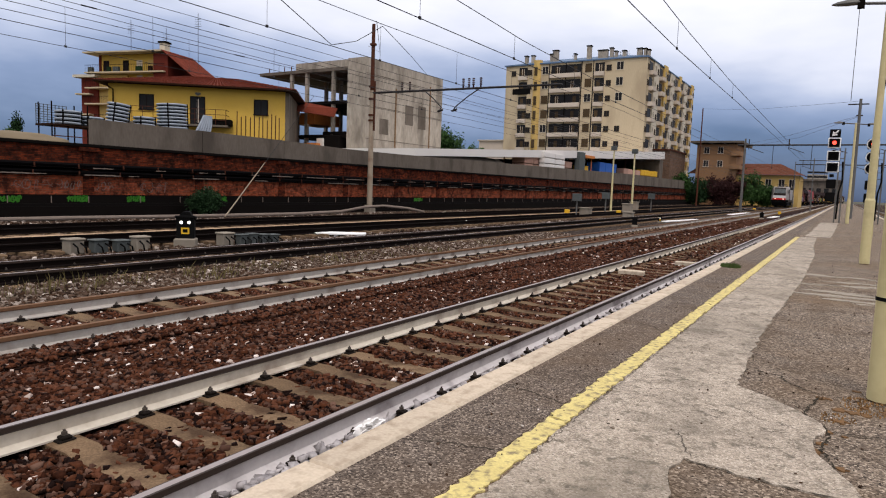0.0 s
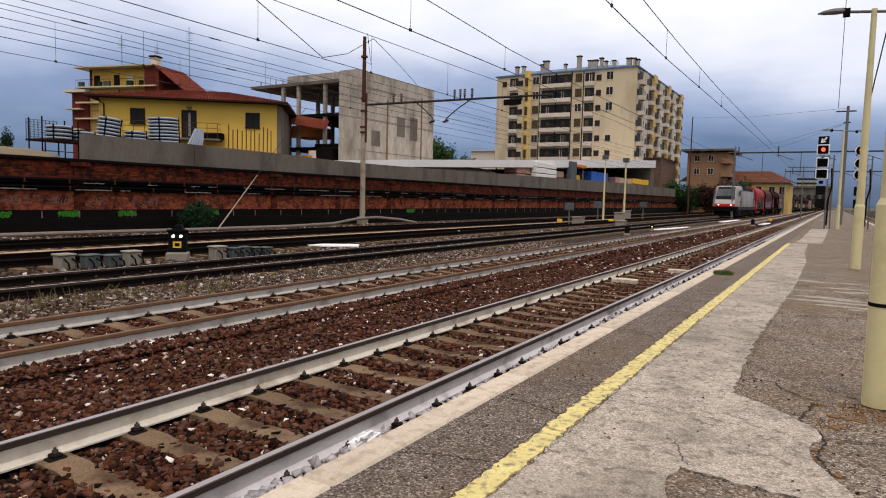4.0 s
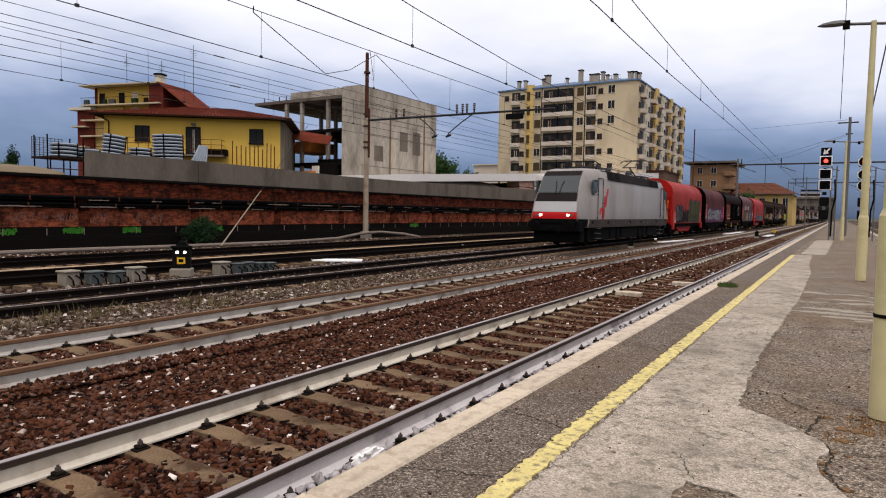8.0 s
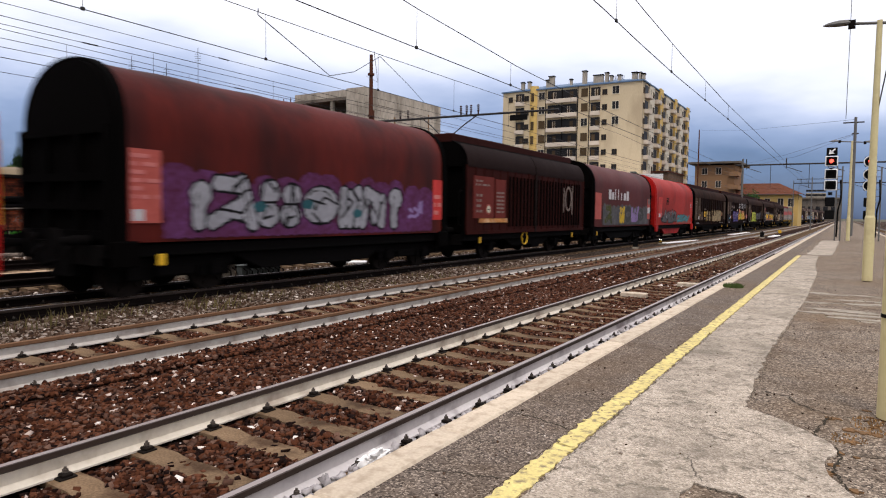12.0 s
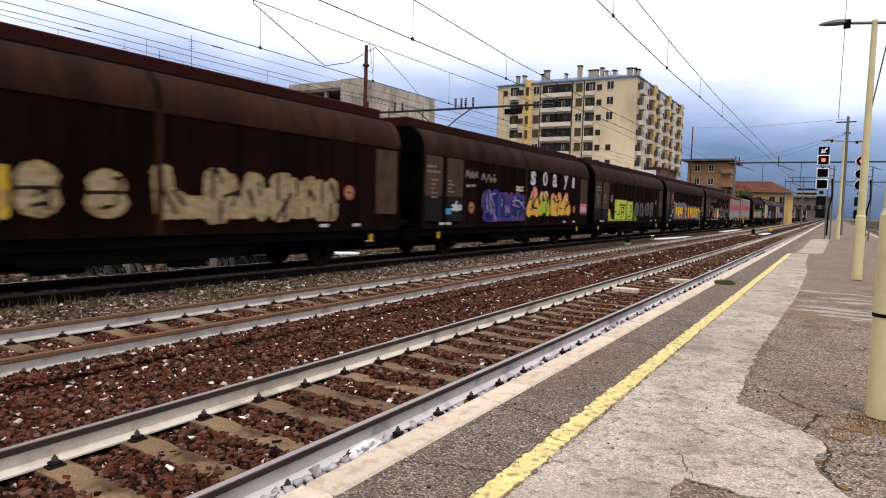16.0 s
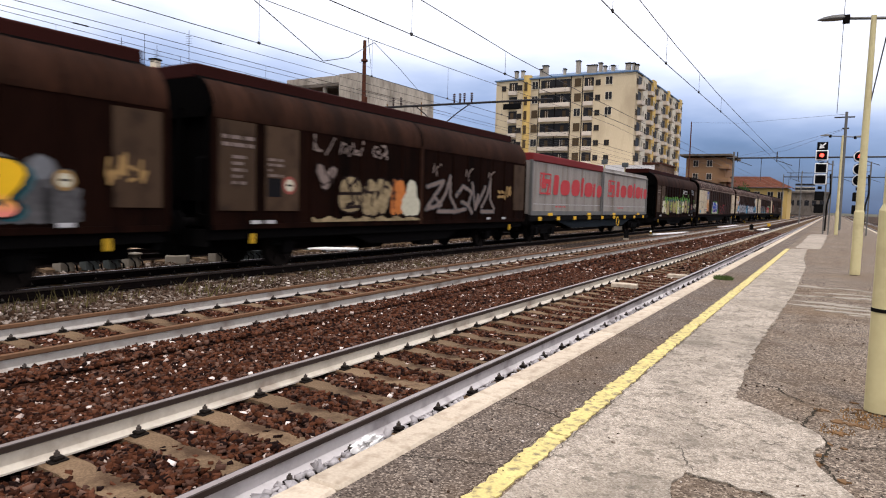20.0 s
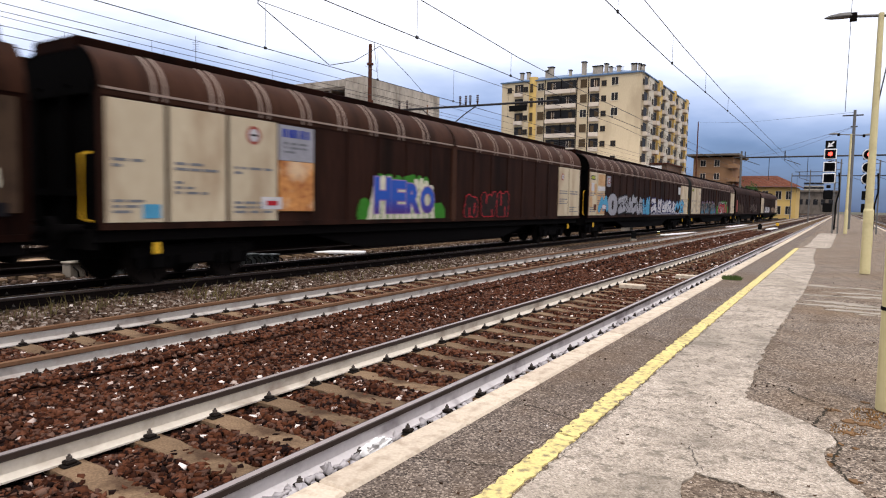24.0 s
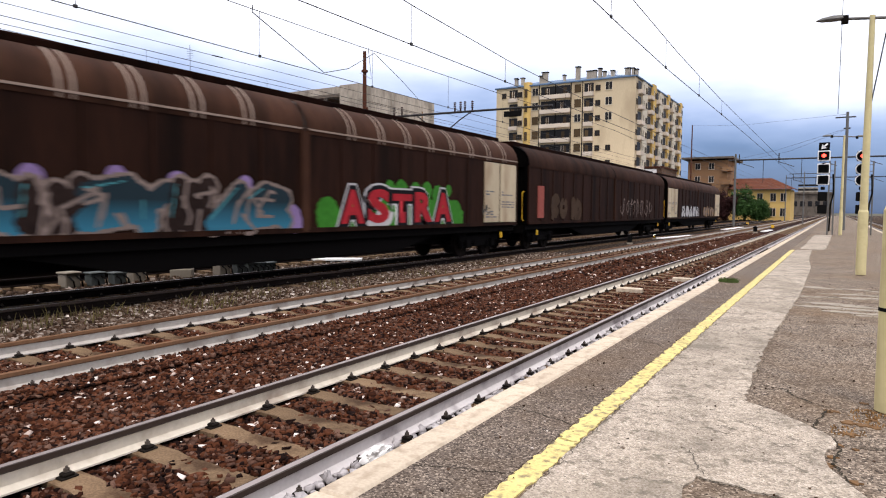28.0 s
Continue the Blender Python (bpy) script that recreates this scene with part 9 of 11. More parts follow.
def tiled_slope(name, root, p00, p10, p11, p01, rows, cols, material, label=""):
    """A roof slope laid with rows of pan tiles: low ridges down the slope and stepped courses."""
    p00, p10, p11, p01 = (Vector(p) for p in (p00, p10, p11, p01))
    n = (p10 - p00).cross(p01 - p00).normalized()
    if n.z < 0:
        n = -n
    bm = bmesh.new()
    for i in range(cols):
        u0, u1 = i / cols, (i + 0.62) / cols
        for j in range(rows):
            v0, v1 = j / rows, (j + 1) / rows
            q = []
            for u, v, h in ((u0, v0, 0.06), (u1, v0, 0.06), (u1, v1, 0.02), (u0, v1, 0.02)):
                a, b = p00.lerp(p10, u), p01.lerp(p11, u)
                q.append(a.lerp(b, v) + n * h)
            top = [bm.verts.new(p) for p in q]
            low = [bm.verts.new(p - n * 0.07) for p in q]
            bm.faces.new(top)
            for k in range(4):
                bm.faces.new((top[k], low[k], low[(k + 1) % 4], top[(k + 1) % 4]))
    base = [bm.verts.new(p) for p in (p00, p10, p11, p01)]
    bm.faces.new(base)
    return tagged(part(name, bm, material, root, label), kind="stuff")


def yellow_house():
    root = thing("yellow_house", "yellow rendered house with a red tiled hip roof and dark windows", "building", m=Matrix.Translation((-53.2, 32.1, 0)) @ pose(0, 0, 0, 0, 0, math.degrees(math.atan2(9.7, 12.0))))
    # local x along the front, y away from the tracks
    wpart("wall", root, 0, 14.6, 0.7, 11, 2.6, 9.35, M["plaster_yellow"], "warm yellow rendered wall")
    wpart("side_wall", root, 14.6, 14.95, 0.75, 11, 2.6, 9.2, M["concrete"], "bare grey side wall")
    e0, e1, f0, f1, ze, zr = -0.95, 15.6, -0.25, 12.0, 9.42, 10.95
    wpart("eave_board", root, e0, e1, f0, f1, ze - 0.12, ze, M["wood_dark"], "dark timber eaves")
    ra, rb = (5.4, 5.9, zr), (9.4, 5.9, zr)
    tiled_slope("roof_slope", root, (e0, f0, ze), (e1, f0, ze), rb, ra, 14, 54, M["roof_tile"], "red-brown tiled roof slope")
    tiled_slope("roof_slope", root, (e1, f0, ze), (e1, f1, ze), rb, rb, 14, 40, M["roof_tile"], "red-brown tiled roof slope")
    tiled_slope("roof_slope", root, (e0, f0, ze), (e0, f1, ze), ra, ra, 14, 40, M["roof_tile"], "red-brown tiled roof slope")
    tiled_slope("roof_slope", root, (e0, f1, ze), (e1, f1, ze), rb, ra, 6, 20, M["roof_tile"], "red-brown tiled roof slope")
    win = window_meshes(1.06, 1.2, M["shutter"], M["window_dark"])
    for x in (3.08, 12.55):
        put_window(root, win, pose(x, 0.7, 7.26))
    d = window_meshes(1.1, 2.35, M["shutter"], M["window_dark"])
    door = put_window(root, d, pose(7.26, 0.7, 6.12))
    door.name = "balcony_door"
    wpart("curtain", door, -0.06, 0.1, -0.03, -0.014, 0.2, 2.2, M["balcony"])
    bm = bmesh.new()
    rbox(bm, 7.1, 7.5, 0.45, 0.72, 8.68, 8.85, 0.03)
    tube(bm, (7.3, 0.5, 8.6), (7.3, 0.5, 8.72), 0.1, seg=8)
    part("wall_lamp", bm, M["galvanised"], root)
    bm = bmesh.new()
    path_tube(bm, [(0.0, 0.2, 9.25), (0.1, 0.5, 8.95), (0.4, 0.62, 8.8), (0.4, 0.62, 3.0)], 0.06, 6)
    part("downpipe", bm, M["wood_dark"], root)
    slab = wpart("terrace", root, 0.5, 10.0, -0.6, 0.7, 5.95, 6.1, M["concrete"], "concrete terrace slab")
    for i in range(12):
        x = 0.6 + i * 0.84
        bm = bmesh.new()
        tube(bm, (x, -0.55, 6.1), (x, -0.55, 7.4), 0.025, seg=5)
        part("rail_post", bm, M["rust"], slab)
    bm = bmesh.new()
    for z in (6.5, 6.95, 7.38):
        tube(bm, (0.6, -0.55, z), (9.85, -0.55, z), 0.022, seg=5)
        tube(bm, (9.85, -0.55, z), (9.85, 0.7, z), 0.022, seg=5)
    part("rail", bm, M["rust"], slab, "rusty terrace rail")
    wpart("hut", root, 8.6, 10.2, -0.5, 0.6, 6.1, 6.6, M["slab_dark"])


yellow_house()


def concrete_shell():
    root = thing("concrete_shell", "unfinished grey concrete building with open floors and columns", "building")
    xe, y0, y1, zt = -39.3, 49.3, 62.9, 13.5
    xs = -41.6   # where the solid corner begins
    wpart("wall", root, xs, xe, y0, y1, 2.6, zt, M["concrete_light"], "pale poured concrete wall")
    wpart("parapet", root, -48.8, xs, y0 + 0.4, y1, 12.75, zt, M["concrete_light"], "concrete roof parapet")
    # lower slabs coloured darker for the shade of the open floors
    for z, xl in ((12.45, -53.6), (9.25, -49.4), (6.0, -49.4)):
        wpart("floor_slab", root, xl, xs, y0, y1, z, z + 0.3, M["slab_dark"] if z < 12 else M["concrete"], "bare concrete floor slab")
    for x in (-43.6, -47.1, -49.2):
        for y in (y0 + 0.3, y0 + 5.5, y0 + 11):
            bm = bmesh.new()
            rbox(bm, x - 0.17, x + 0.17, y - 0.17, y + 0.17, 2.7, 12.45, 0.02)
            part("column", bm, M["concrete_light"], root, "bare concrete column")
    # dark sheet across the rear paints the shaded interior
    wpart("back_wall", root, -49.0, xs, y1 - 0.4, y1 - 0.02, 2.6, 9.2, M["slab_dark"])
    # formwork marks on the side towards the tracks
    for y in (54.0, 60.3):
        wpart("groove", root, xe, xe + 0.05, y, y + 0.17, 5.0, 12.3 if y > 55 else 11.2, M["rust_stain"])
    for y, z0, z1 in ((55.8, 7.8, 9.8), (58.2, 7.6, 10.0), (51.5, 6.5, 8.0)):
        wpart("patch", root, xe, xe + 0.03, y, y + 1.4, z0, z1, M["concrete"])
    for z in (5.9, 9.0, 12.0):
        wpart("pour_line", root, xe, xe + 0.02, y0, y1, z, z + 0.05, M["concrete"])
    # site shed and timber stacks on the open floors
    bm = bmesh.new()
    vs = box(bm, -48.9, -46.0, y0 + 0.2, y0 + 4, 7.4, 8.5)
    part("timber_pile", bm, M["orange_wood"], root, "stack of orange timber boards")
    wpart("timber_pile", root, -46.9, -44.4, y0 - 1.2, y0 + 1.0, 4.0, 5.4, M["orange_wood"], "stack of orange timber boards")
    wpart("sheet_stack", root, -44.9, -44.1, y0 - 0.6, y0 + 0.4, 4.0, 5.9, M["white_roof"], "pale plaster boards")
    bm = bmesh.new()
    rbox(bm, -44.8, -41.9, y0 + 0.1, y0 + 3.0, 6.3, 6.6, 0.05)
    rbox(bm, -44.2, -42.2, y0 - 0.4, y0 + 2.0, 4.2, 6.2, 0.05)
    part("site_hut", bm, M["dark"], root, "dark site hut")
    for i, x in enumerate((-53.2, -51, -50)):
        bm = bmesh.new()
        tube(bm, (x, y0 + 1, 12.7), (x, y0 + 1, 13.4), 0.05, seg=5)
        part("stub", bm, M["rust"], root)
    # tiled lean-to roof at the foot
    tiled_slope("lean_to_roof", root, (-51.5, y0 - 3.5, 9.2), (-42.8, y0 - 0.5, 7.9), (-42.8, y0, 8.8), (-51.5, y0, 10.3), 6, 26, M["roof_tile"], "brown tiled lean-to roof")


concrete_shell()


def balcony_block():
    root = thing("balcony_block", "red and yellow apartment block with long balconies", "building", m=Matrix.Translation((-82.3, 52, 0)) @ Matrix.Rotation(radians(15), 4, "Z") @ Matrix.Translation((84, -52, 0)))
    y0 = 52.0
    wpart("wall", root, -89.0, -77.2, y0 + 1.3, y0 + 6, 2.6, 17.6, M["plaster_red"], "dark red rendered wall")
    wpart("yellow_bay", root, -88.4, -79.4, y0 + 1.18, y0 + 1.3, 2.6, 17.55, M["plaster_yellow"], "yellow rendered bays")
    wpart("wall", root, -79.2, -77.0, y0 + 0.2, y0 + 1.3, 2.6, 17.4, M["plaster_red"], "dark red rendered wall")
    wpart("roof", root, -90.2, -77.6, y0 - 0.3, y0 + 6, 17.6, 17.78, M["plaster_beige"], "pale roof slab")
    tiled_slope("roof_slope", root, (-77.6, y0 - 0.2, 17.75), (-77.6, y0 + 6, 17.75), (-72.8, y0 + 6, 14.3), (-72.8, y0 - 0.2, 14.3), 8, 20, M["roof_tile"], "brown tiled roof slope")
    wpart("wall", root, -77, -73.0, y0 + 0.4, y0 + 6, 2.6, 14.0, M["plaster_red"], "dark red rendered wall")
    for k, (z, xa, xb) in enumerate(((15.1, -90.0, -77.3), (13.1, -90.0, -84.0), (11.0, -90.1, -84.0), (8.6, -90.0, -84.0))):
        b = wpart("balcony", root, xa, xb, y0 - 0.2, y0 + 1.2, z - 0.12, z + 0.06, M["plaster_beige"], "pale balcony slab")
        bm = bmesh.new()
        x = xa + 0.1
        while x < xb:
            tube(bm, (x, y0 - 0.12, z), (x, y0 - 0.12, z + 0.95), 0.018, seg=4)
            x += 0.3
        tube(bm, (xa, y0 - 0.12, z + 0.95), (xb, y0 - 0.12, z + 0.95), 0.03, seg=5)
        part("balustrade", bm, M["shutter"], b)
        for x, m in ((-87.6, "shutter"), (-84.4, "shutter"), (-82.2, "balcony"), (-80.4, "plaster_gold")):
            wpart("balcony_door", root, x - 0.45, x + 0.45, y0 + 1.1, y0 + 1.17, z + 0.1, z + 1.7, M[m])
    # planters and screens on the top balcony
    for x, w, m in ((-89.2, 0.7, "box_grey"), (-86.2, 0.5, "leaf_dark"), (-85.0, 0.9, "box_grey"), (-81.4, 0.8, "leaf_dark"), (-79.6, 0.5, "wood_dark")):
        wpart("planter", root, x - w / 2, x + w / 2, y0 - 0.05, y0 + 0.3, 15.18, 15.8, M[m])
    # lower wing
    wpart("wing_wall", root, -91.3, -88.6, y0 + 0.6, y0 + 8, 2.6, 14.5, M["plaster_red"], "dark red rendered wall")
    wpart("wing_roof", root, -92.1, -88.4, y0 - 0.1, y0 + 8.4, 14.5, 14.85, M["plaster_pale"], "pale flat roof of the lower wing")
    wpart("wing_wall", root, -88.6, -84.0, y0 + 0.9, y0 + 1.15, 2.6, 14.9, M["plaster_gold"], "ochre rendered wall")
    for z in (12.3, 9.6):
        b = wpart("balcony", root, -91.6, -89.3, y0 - 0.2, y0 + 0.6, z - 0.12, z + 0.06, M["plaster_beige"], "small pale balcony")
    c = wpart("chimney", root, -78.9, -78.1, y0 + 1, y0 + 2.0, 15.5, 18.9, M["plaster_pale"], "rendered chimney")
    wpart("chimney_cap", c, -79.05, -77.95, y0 + 0.85, y0 + 2.15, 18.9, 19.1, M["slab_dark"])
    for x, h in ((-85.2, 4.5), (-79.5, 3.2), (-74.5, 5.0)):
        bm = bmesh.new()
        tube(bm, (x, y0 + 3, 15.0), (x, y0 + 3, 18 + h), 0.035, seg=5)
        for k in range(4):
            tube(bm, (x - 0.5, y0 + 3, 17.2 + h - k * 0.3), (x + 0.5, y0 + 3, 17.2 + h - k * 0.3), 0.02, seg=4)
        part("aerial", bm, M["wire"], root)


balcony_block()


def storage_shed():
    root = thing("storage_shed", "long storage canopy with a white roof edge", "building")
    bm = bmesh.new()
    vs = box(bm, -46, -30.6, 45, 131.5, 0, 1)
    for v in vs:
        v.co.z = (4.76 + 0.0503 * (v.co.y - 59)) if v.co.z < 0.5 else (5.5 + 0.0598 * (v.co.y - 59))
    part("roof", bm, M["white_roof"], root, "white sheet-metal roof")
    # near-black sheet stands in for the shade under the roof
    bm = bmesh.new()
    vs = box(bm, -38, -37.6, 46, 131, 2.7, 4.7)
    for v in vs:
        v.co.z += 0.05 * (v.co.y - 62) if v.co.z > 4 else 0
    part("back_wall", bm, M["dark"], root, "dark sheet for the shaded inside of the canopy")
    bm = bmesh.new()
    box(bm, -37.6, -30.8, 128.6, 131.3, 2.7, 8.2)
    part("end_wall", bm, M["concrete"], root, "grey rendered end wall")
    for i in range(8):
        y = 60 + i * 8
        bm = bmesh.new()
        tube(bm, (-33.8, y, 2.7), (-33.8, y, 4.9 + 0.045 * (y - 59)), 0.1, seg=6)
        part("post", bm, M["rust"], root)


storage_shed()


def stack(name, x0, x1, y0, y1, z1, material, label, cat, rows=1):
    root = thing(name, label, cat, m=Matrix.Translation(((x0 + x1) / 2, (y0 + y1) / 2, 2.75)))
    dx, dy = (x1 - x0) / 2, (y1 - y0) / 2
    n = max(1, int((y1 - y0) / 2.2))
    r = random.Random(int(y0 * 10))
    for i in range(n):
        for k in range(rows):
            h = (z1 - 2.75) / rows
            bm = bmesh.new()
            a = -dy + 2 * dy * i / n
            rbox(bm, -dx, dx, a + 0.04, a + 2 * dy / n - 0.04, k * h, (k + 1) * h - 0.04 - r.uniform(0, 0.1), 0.04)
            part("bale", bm, material, root)


stack("brick_pallets", -32.6, -31.0, 67.5, 82.5, 5.5, M["cardboard"], "pallets of pink-brown bricks in plastic film", "pallet", 3)
stack("wrapped_pallets", -30.9, -30.2, 71.3, 77.8, 6.13, M["white_roof"], "white film-wrapped pallets stacked high", "pallet", 5)
stack("timber_packs", -30.9, -30.2, 83, 85.2, 6.85, M["box_grey"], "tall grey pack of boards standing on end", "timber", 1)
stack("yellow_bundles", -32.0, -31.0, 85.4, 88.9, 5.24, M["yellow_paint"], "bundles wrapped in yellow film", "pallet", 2)
stack("blue_container", -33.0, -31.0, 93.7, 102, 6.1, M["blue"], "blue steel storage container", "container")
stack("brick_pallets", -32.2, -31.0, 106, 116, 5.65, M["cardboard"], "pallets of pink-brown bricks in plastic film", "pallet", 2)
stack("yellow_bundles", -32.0, -31.0, 116.5, 128.2, 5.9, M["yellow_paint"], "bundles wrapped in yellow film", "pallet", 3)
bm = bmesh.new()
rbox(bm, -30.9, -30.3, 85.3, 89.2, 2.75, 2.95, 0.03)
for y_ in (85.6, 88.8):
    box(bm, -30.65, -30.55, y_ - 0.05, y_ + 0.05, 2.9, 6.2)
rbox(bm, -30.9, -30.3, 84.6, 89.4, 6.15, 6.55, 0.03)
single("timber_rack", bm, M["orange_wood"], "rack with orange timber beams before the canopy", "rack")
bm = bmesh.new()
n_ = 14
prof = [(-36.0, 2.75)] + [(-33.2 + 2.8 * math.cos(math.pi * (1 - k / n_)), 2.75 + 2.05 * math.sin(math.pi * k / n_) ** 0.6) for k in range(1, n_)] + [(-30.4, 2.75)]
prism_y(bm, prof, 50.0, 62.5)
single("covered_heap", bm, M["concrete"], "long heap under a grey tarpaulin behind the parapet", "heap", smooth=50)


M["hut_brick"] = mat("hut_brick", rgb(122, 96, 78), rgb(84, 66, 54), rough=0.95, scale=1.0, fine=6, mixing=1.3, stain=rgb(70, 56, 46), stain_scale=1.5, stain_amount=0.6)


def far_houses():
    root = thing("orange_block", "orange-brown apartment house with a wide flat roof", "building")
    y0 = 150
    wpart("wall", root, -28.2, -20.2, y0, y0 + 14, -0.5, 12.6, M["plaster_orange"], "orange rendered wall")
    wpart("roof", root, -29.4, -19.0, y0 - 1.2, y0 + 15, 12.9, 13.3, M["concrete"], "grey overhanging roof")
    wpart("attic", root, -27.8, -20.6, y0 + 1, y0 + 12, 12.6, 12.9, M["slab_dark"])
    for z in (10.2, 7.4):
        b = wpart("balcony", root, -21.2, -19.4, y0 - 0.8, y0 + 4, z, z + 0.9, M["plaster_orange"], "orange rendered balcony")
        ms = window_meshes(1.0, 1.3, M["balcony"], M["window_dark"])
        for x in (-26.2, -23.4):
            put_window(root, ms, pose(x, y0, z + 0.5))
    root = thing("yellow_villa", "yellow two-storey house with a brown tiled hip roof", "building")
    y0 = 152
    wpart("wall", root, -27, -8.3, y0, y0 + 14, -0.5, 6.4, M["plaster_gold"], "yellow rendered wall")
    tiled_slope("roof_slope", root, (-30, y0 - 1, 6.4), (-7.4, y0 - 1, 6.4), (-12.5, y0 + 7, 9.0), (-28, y0 + 7, 9.0), 8, 36, M["roof_far"], "brown tiled roof slope")
    tiled_slope("roof_slope", root, (-7.4, y0 - 1, 6.4), (-7.4, y0 + 15, 6.4), (-12.5, y0 + 7, 9.0), (-12.5, y0 + 7, 9.0), 8, 24, M["roof_far"], "brown tiled roof slope")
    ms = window_meshes(1.0, 1.6, M["balcony"], M["window_dark"])
    for x in (-16.5, -14.0, -11.5, -9.6):
        for z in (3.9, 0.8):
            put_window(root, ms, pose(x, y0, z))
    # pale low houses and a white tower far away
    root = thing("white_house", "small white house behind the shed", "building")
    wpart("wall", root, -82, -75.2, 150, 160, 2.6, 13.7, M["balcony"], "white rendered wall")
    wpart("roof", root, -82.3, -75, 149.6, 160.4, 13.7, 13.95, M["balcony"], "flat white roof")
    root = thing("white_tower", "pale office tower far down the line", "building")
    wpart("wall", root, -32, -16, 700, 720, -0.5, 25, M["concrete_light"], "pale wall")
    for k in range(6):
        wpart("window_band", root, -32.1, -15.9, 699.8, 699.99, 6 + k * 4, 7.8 + k * 4, M["window_dark"])
    # grey station block and bridge down the line
    root = thing("station_block", "grey concrete station block far down the line", "building")
    wpart("wall", root, -30, -2.5, 420, 440, -0.5, 12, M["concrete"], "grey concrete wall")
    wpart("parapet", root, -31, -2, 419, 441, 12, 13, M["concrete"], "grey concrete parapet")
    for k in range(7):
        wpart("window_band", root, -29 + k * 3.7, -26.8 + k * 3.7, 419.8, 419.99, 5, 8, M["window_dark"])
    # brick gable at the end of the yard
    root = thing("brick_hut", "tall weathered brick hut at the end of the wall", "building")
    wpart("wall", root, -35, -30.6, 136, 150, 2.6, 10.4, M["hut_brick"], "weathered brick wall")
    wpart("roof", root, -35.3, -30.4, 135.7, 150.3, 10.4, 10.7, M["rust"], "rusty sheet roof")


far_houses()


# ---- pipe coils and site clutter on the raised ground ----
def pipe_coil(x, y, z, r, turns, lean=0.0, tilt=0.0):
    """Coil of ribbed grey plastic pipe: stacked rings with bands."""
    root = thing("pipe_coil", "coil of ribbed grey plastic drainage pipe", "pipe coil", "pipe coils", m=pose(x, y, z, tilt, lean, 0))
    for k in range(turns):
        bm = bmesh.new()
        seg, cs = 22, 7
        t = 0.085
        vs = [[bm.verts.new(((r + t * math.cos(b)) * math.cos(a), (r + t * math.cos(b)) * math.sin(a), t + k * 2 * t + t * 0.74 * math.sin(b))) for b in np.linspace(0, 2 * math.pi, cs, endpoint=False)] for a in np.linspace(0, 2 * math.pi, seg, endpoint=False)]
        for i in range(seg):
            for j in range(cs):
                bm.faces.new((vs[i][j], vs[(i + 1) % seg][j], vs[(i + 1) % seg][(j + 1) % cs], vs[i][(j + 1) % cs]))
        part("pipe_turn", bm, M["zinc"], root, "", 40)
    # added black cylinder darkens the gaps between turns, in place of shade
    bm = bmesh.new()
    tube(bm, (0, 0, 0.02), (0, 0, turns * 0.17 - 0.04), r * 0.96, seg=18)
    part("core", bm, M["black"], root)
    for a in (0.6, -0.9, 2.4):
        bm = bmesh.new()
        box(bm, (r + 0.08) * math.cos(a) - 0.03, (r + 0.08) * math.cos(a) + 0.03, (r + 0.08) * math.sin(a) - 0.02, (r + 0.08) * math.sin(a) + 0.02, 0.02, turns * 0.17 - 0.02)
        part("band", bm, M["black"], root)


for c in ((-30.5, 16.66, 3.78, 0.5, 4, 0, 0), (-30.5, 17.78, 3.78, 0.44, 3, 0, 0), (-30.5, 18.97, 3.9, 0.46, 7, 4, -5), (-30.5, 22.1, 3.9, 0.7, 9, 0, 2), (-30.5, 20.45, 3.9, 0.46, 4, 0, 0)):
    pipe_coil(*c)
scaffold = thing("scaffold", "rusty tube scaffold with boards holding pipe coils", "scaffold", m=pose(-30.6, 16.9, 2.75))
for y in (-1.2, -0.5, 0.4, 1.5):
    for x in (-0.6, 0.5):
        bm = bmesh.new()
        tube(bm, (x, y, 0), (x, y, 2.0 if y < 0.6 and y != -0.5 else 1.0), 0.03, seg=6)
        part("upright", bm, M["dark"], scaffold)
for z in (0.15, 0.5, 0.9):
    bm = bmesh.new()
    tube(bm, (0.5, -1.2, z), (0.5, 1.5, z), 0.025, seg=6)
    part("ledger", bm, M["rust"], scaffold)
bm = bmesh.new()
box(bm, -0.7, 0.6, -1.3, 1.6, 0.95, 1.03)
part("board", bm, M["wood_dark"], scaffold)
bm = bmesh.new()
for k in range(9):
    tube(bm, (-0.72, -1.25 + k * 0.17, 1.0), (-0.72, -1.25 + k * 0.17, 1.95), 0.018, seg=5)
    tube(bm, (-0.72, -1.25, 1.05 + k * 0.11), (-0.72, 0.1, 1.05 + k * 0.11), 0.014, seg=5)
part("screen", bm, M["box_grey"], scaffold, "grey steel mesh panel")
wedge = bmesh.new()
box(wedge, -31.5, -29.2, 21.25, 24.9, 2.75, 3.9)
single("low_platform", wedge, M["concrete"], "low concrete base that carries pipe coils", "base")
wedge = bmesh.new()
box(wedge, -31.4, -29.8, 18.4, 21.2, 2.75, 3.9)
single("low_platform", wedge, M["concrete"], "low concrete base that carries pipe coils", "base")
pipes = thing("leaning_pipes", "bundle of grey pipe ends leaning on the parapet", "pipes", m=pose(-30.2, 23.95, 3.9))
for k in range(6):
    bm = bmesh.new()
    path_tube(bm, [(0, -0.7 + k * 0.18, 0.05), (-0.1, -0.3 + k * 0.14, 0.6), (-0.2, 0.05 + k * 0.09, 1.12)], 0.07, 7)
    part("pipe", bm, M["zinc"], pipes)
bars_ = thing("starter_bars", "row of rusty starter bars standing on the raised ground", "rebar", m=pose(-30, 25.9, 2.75))
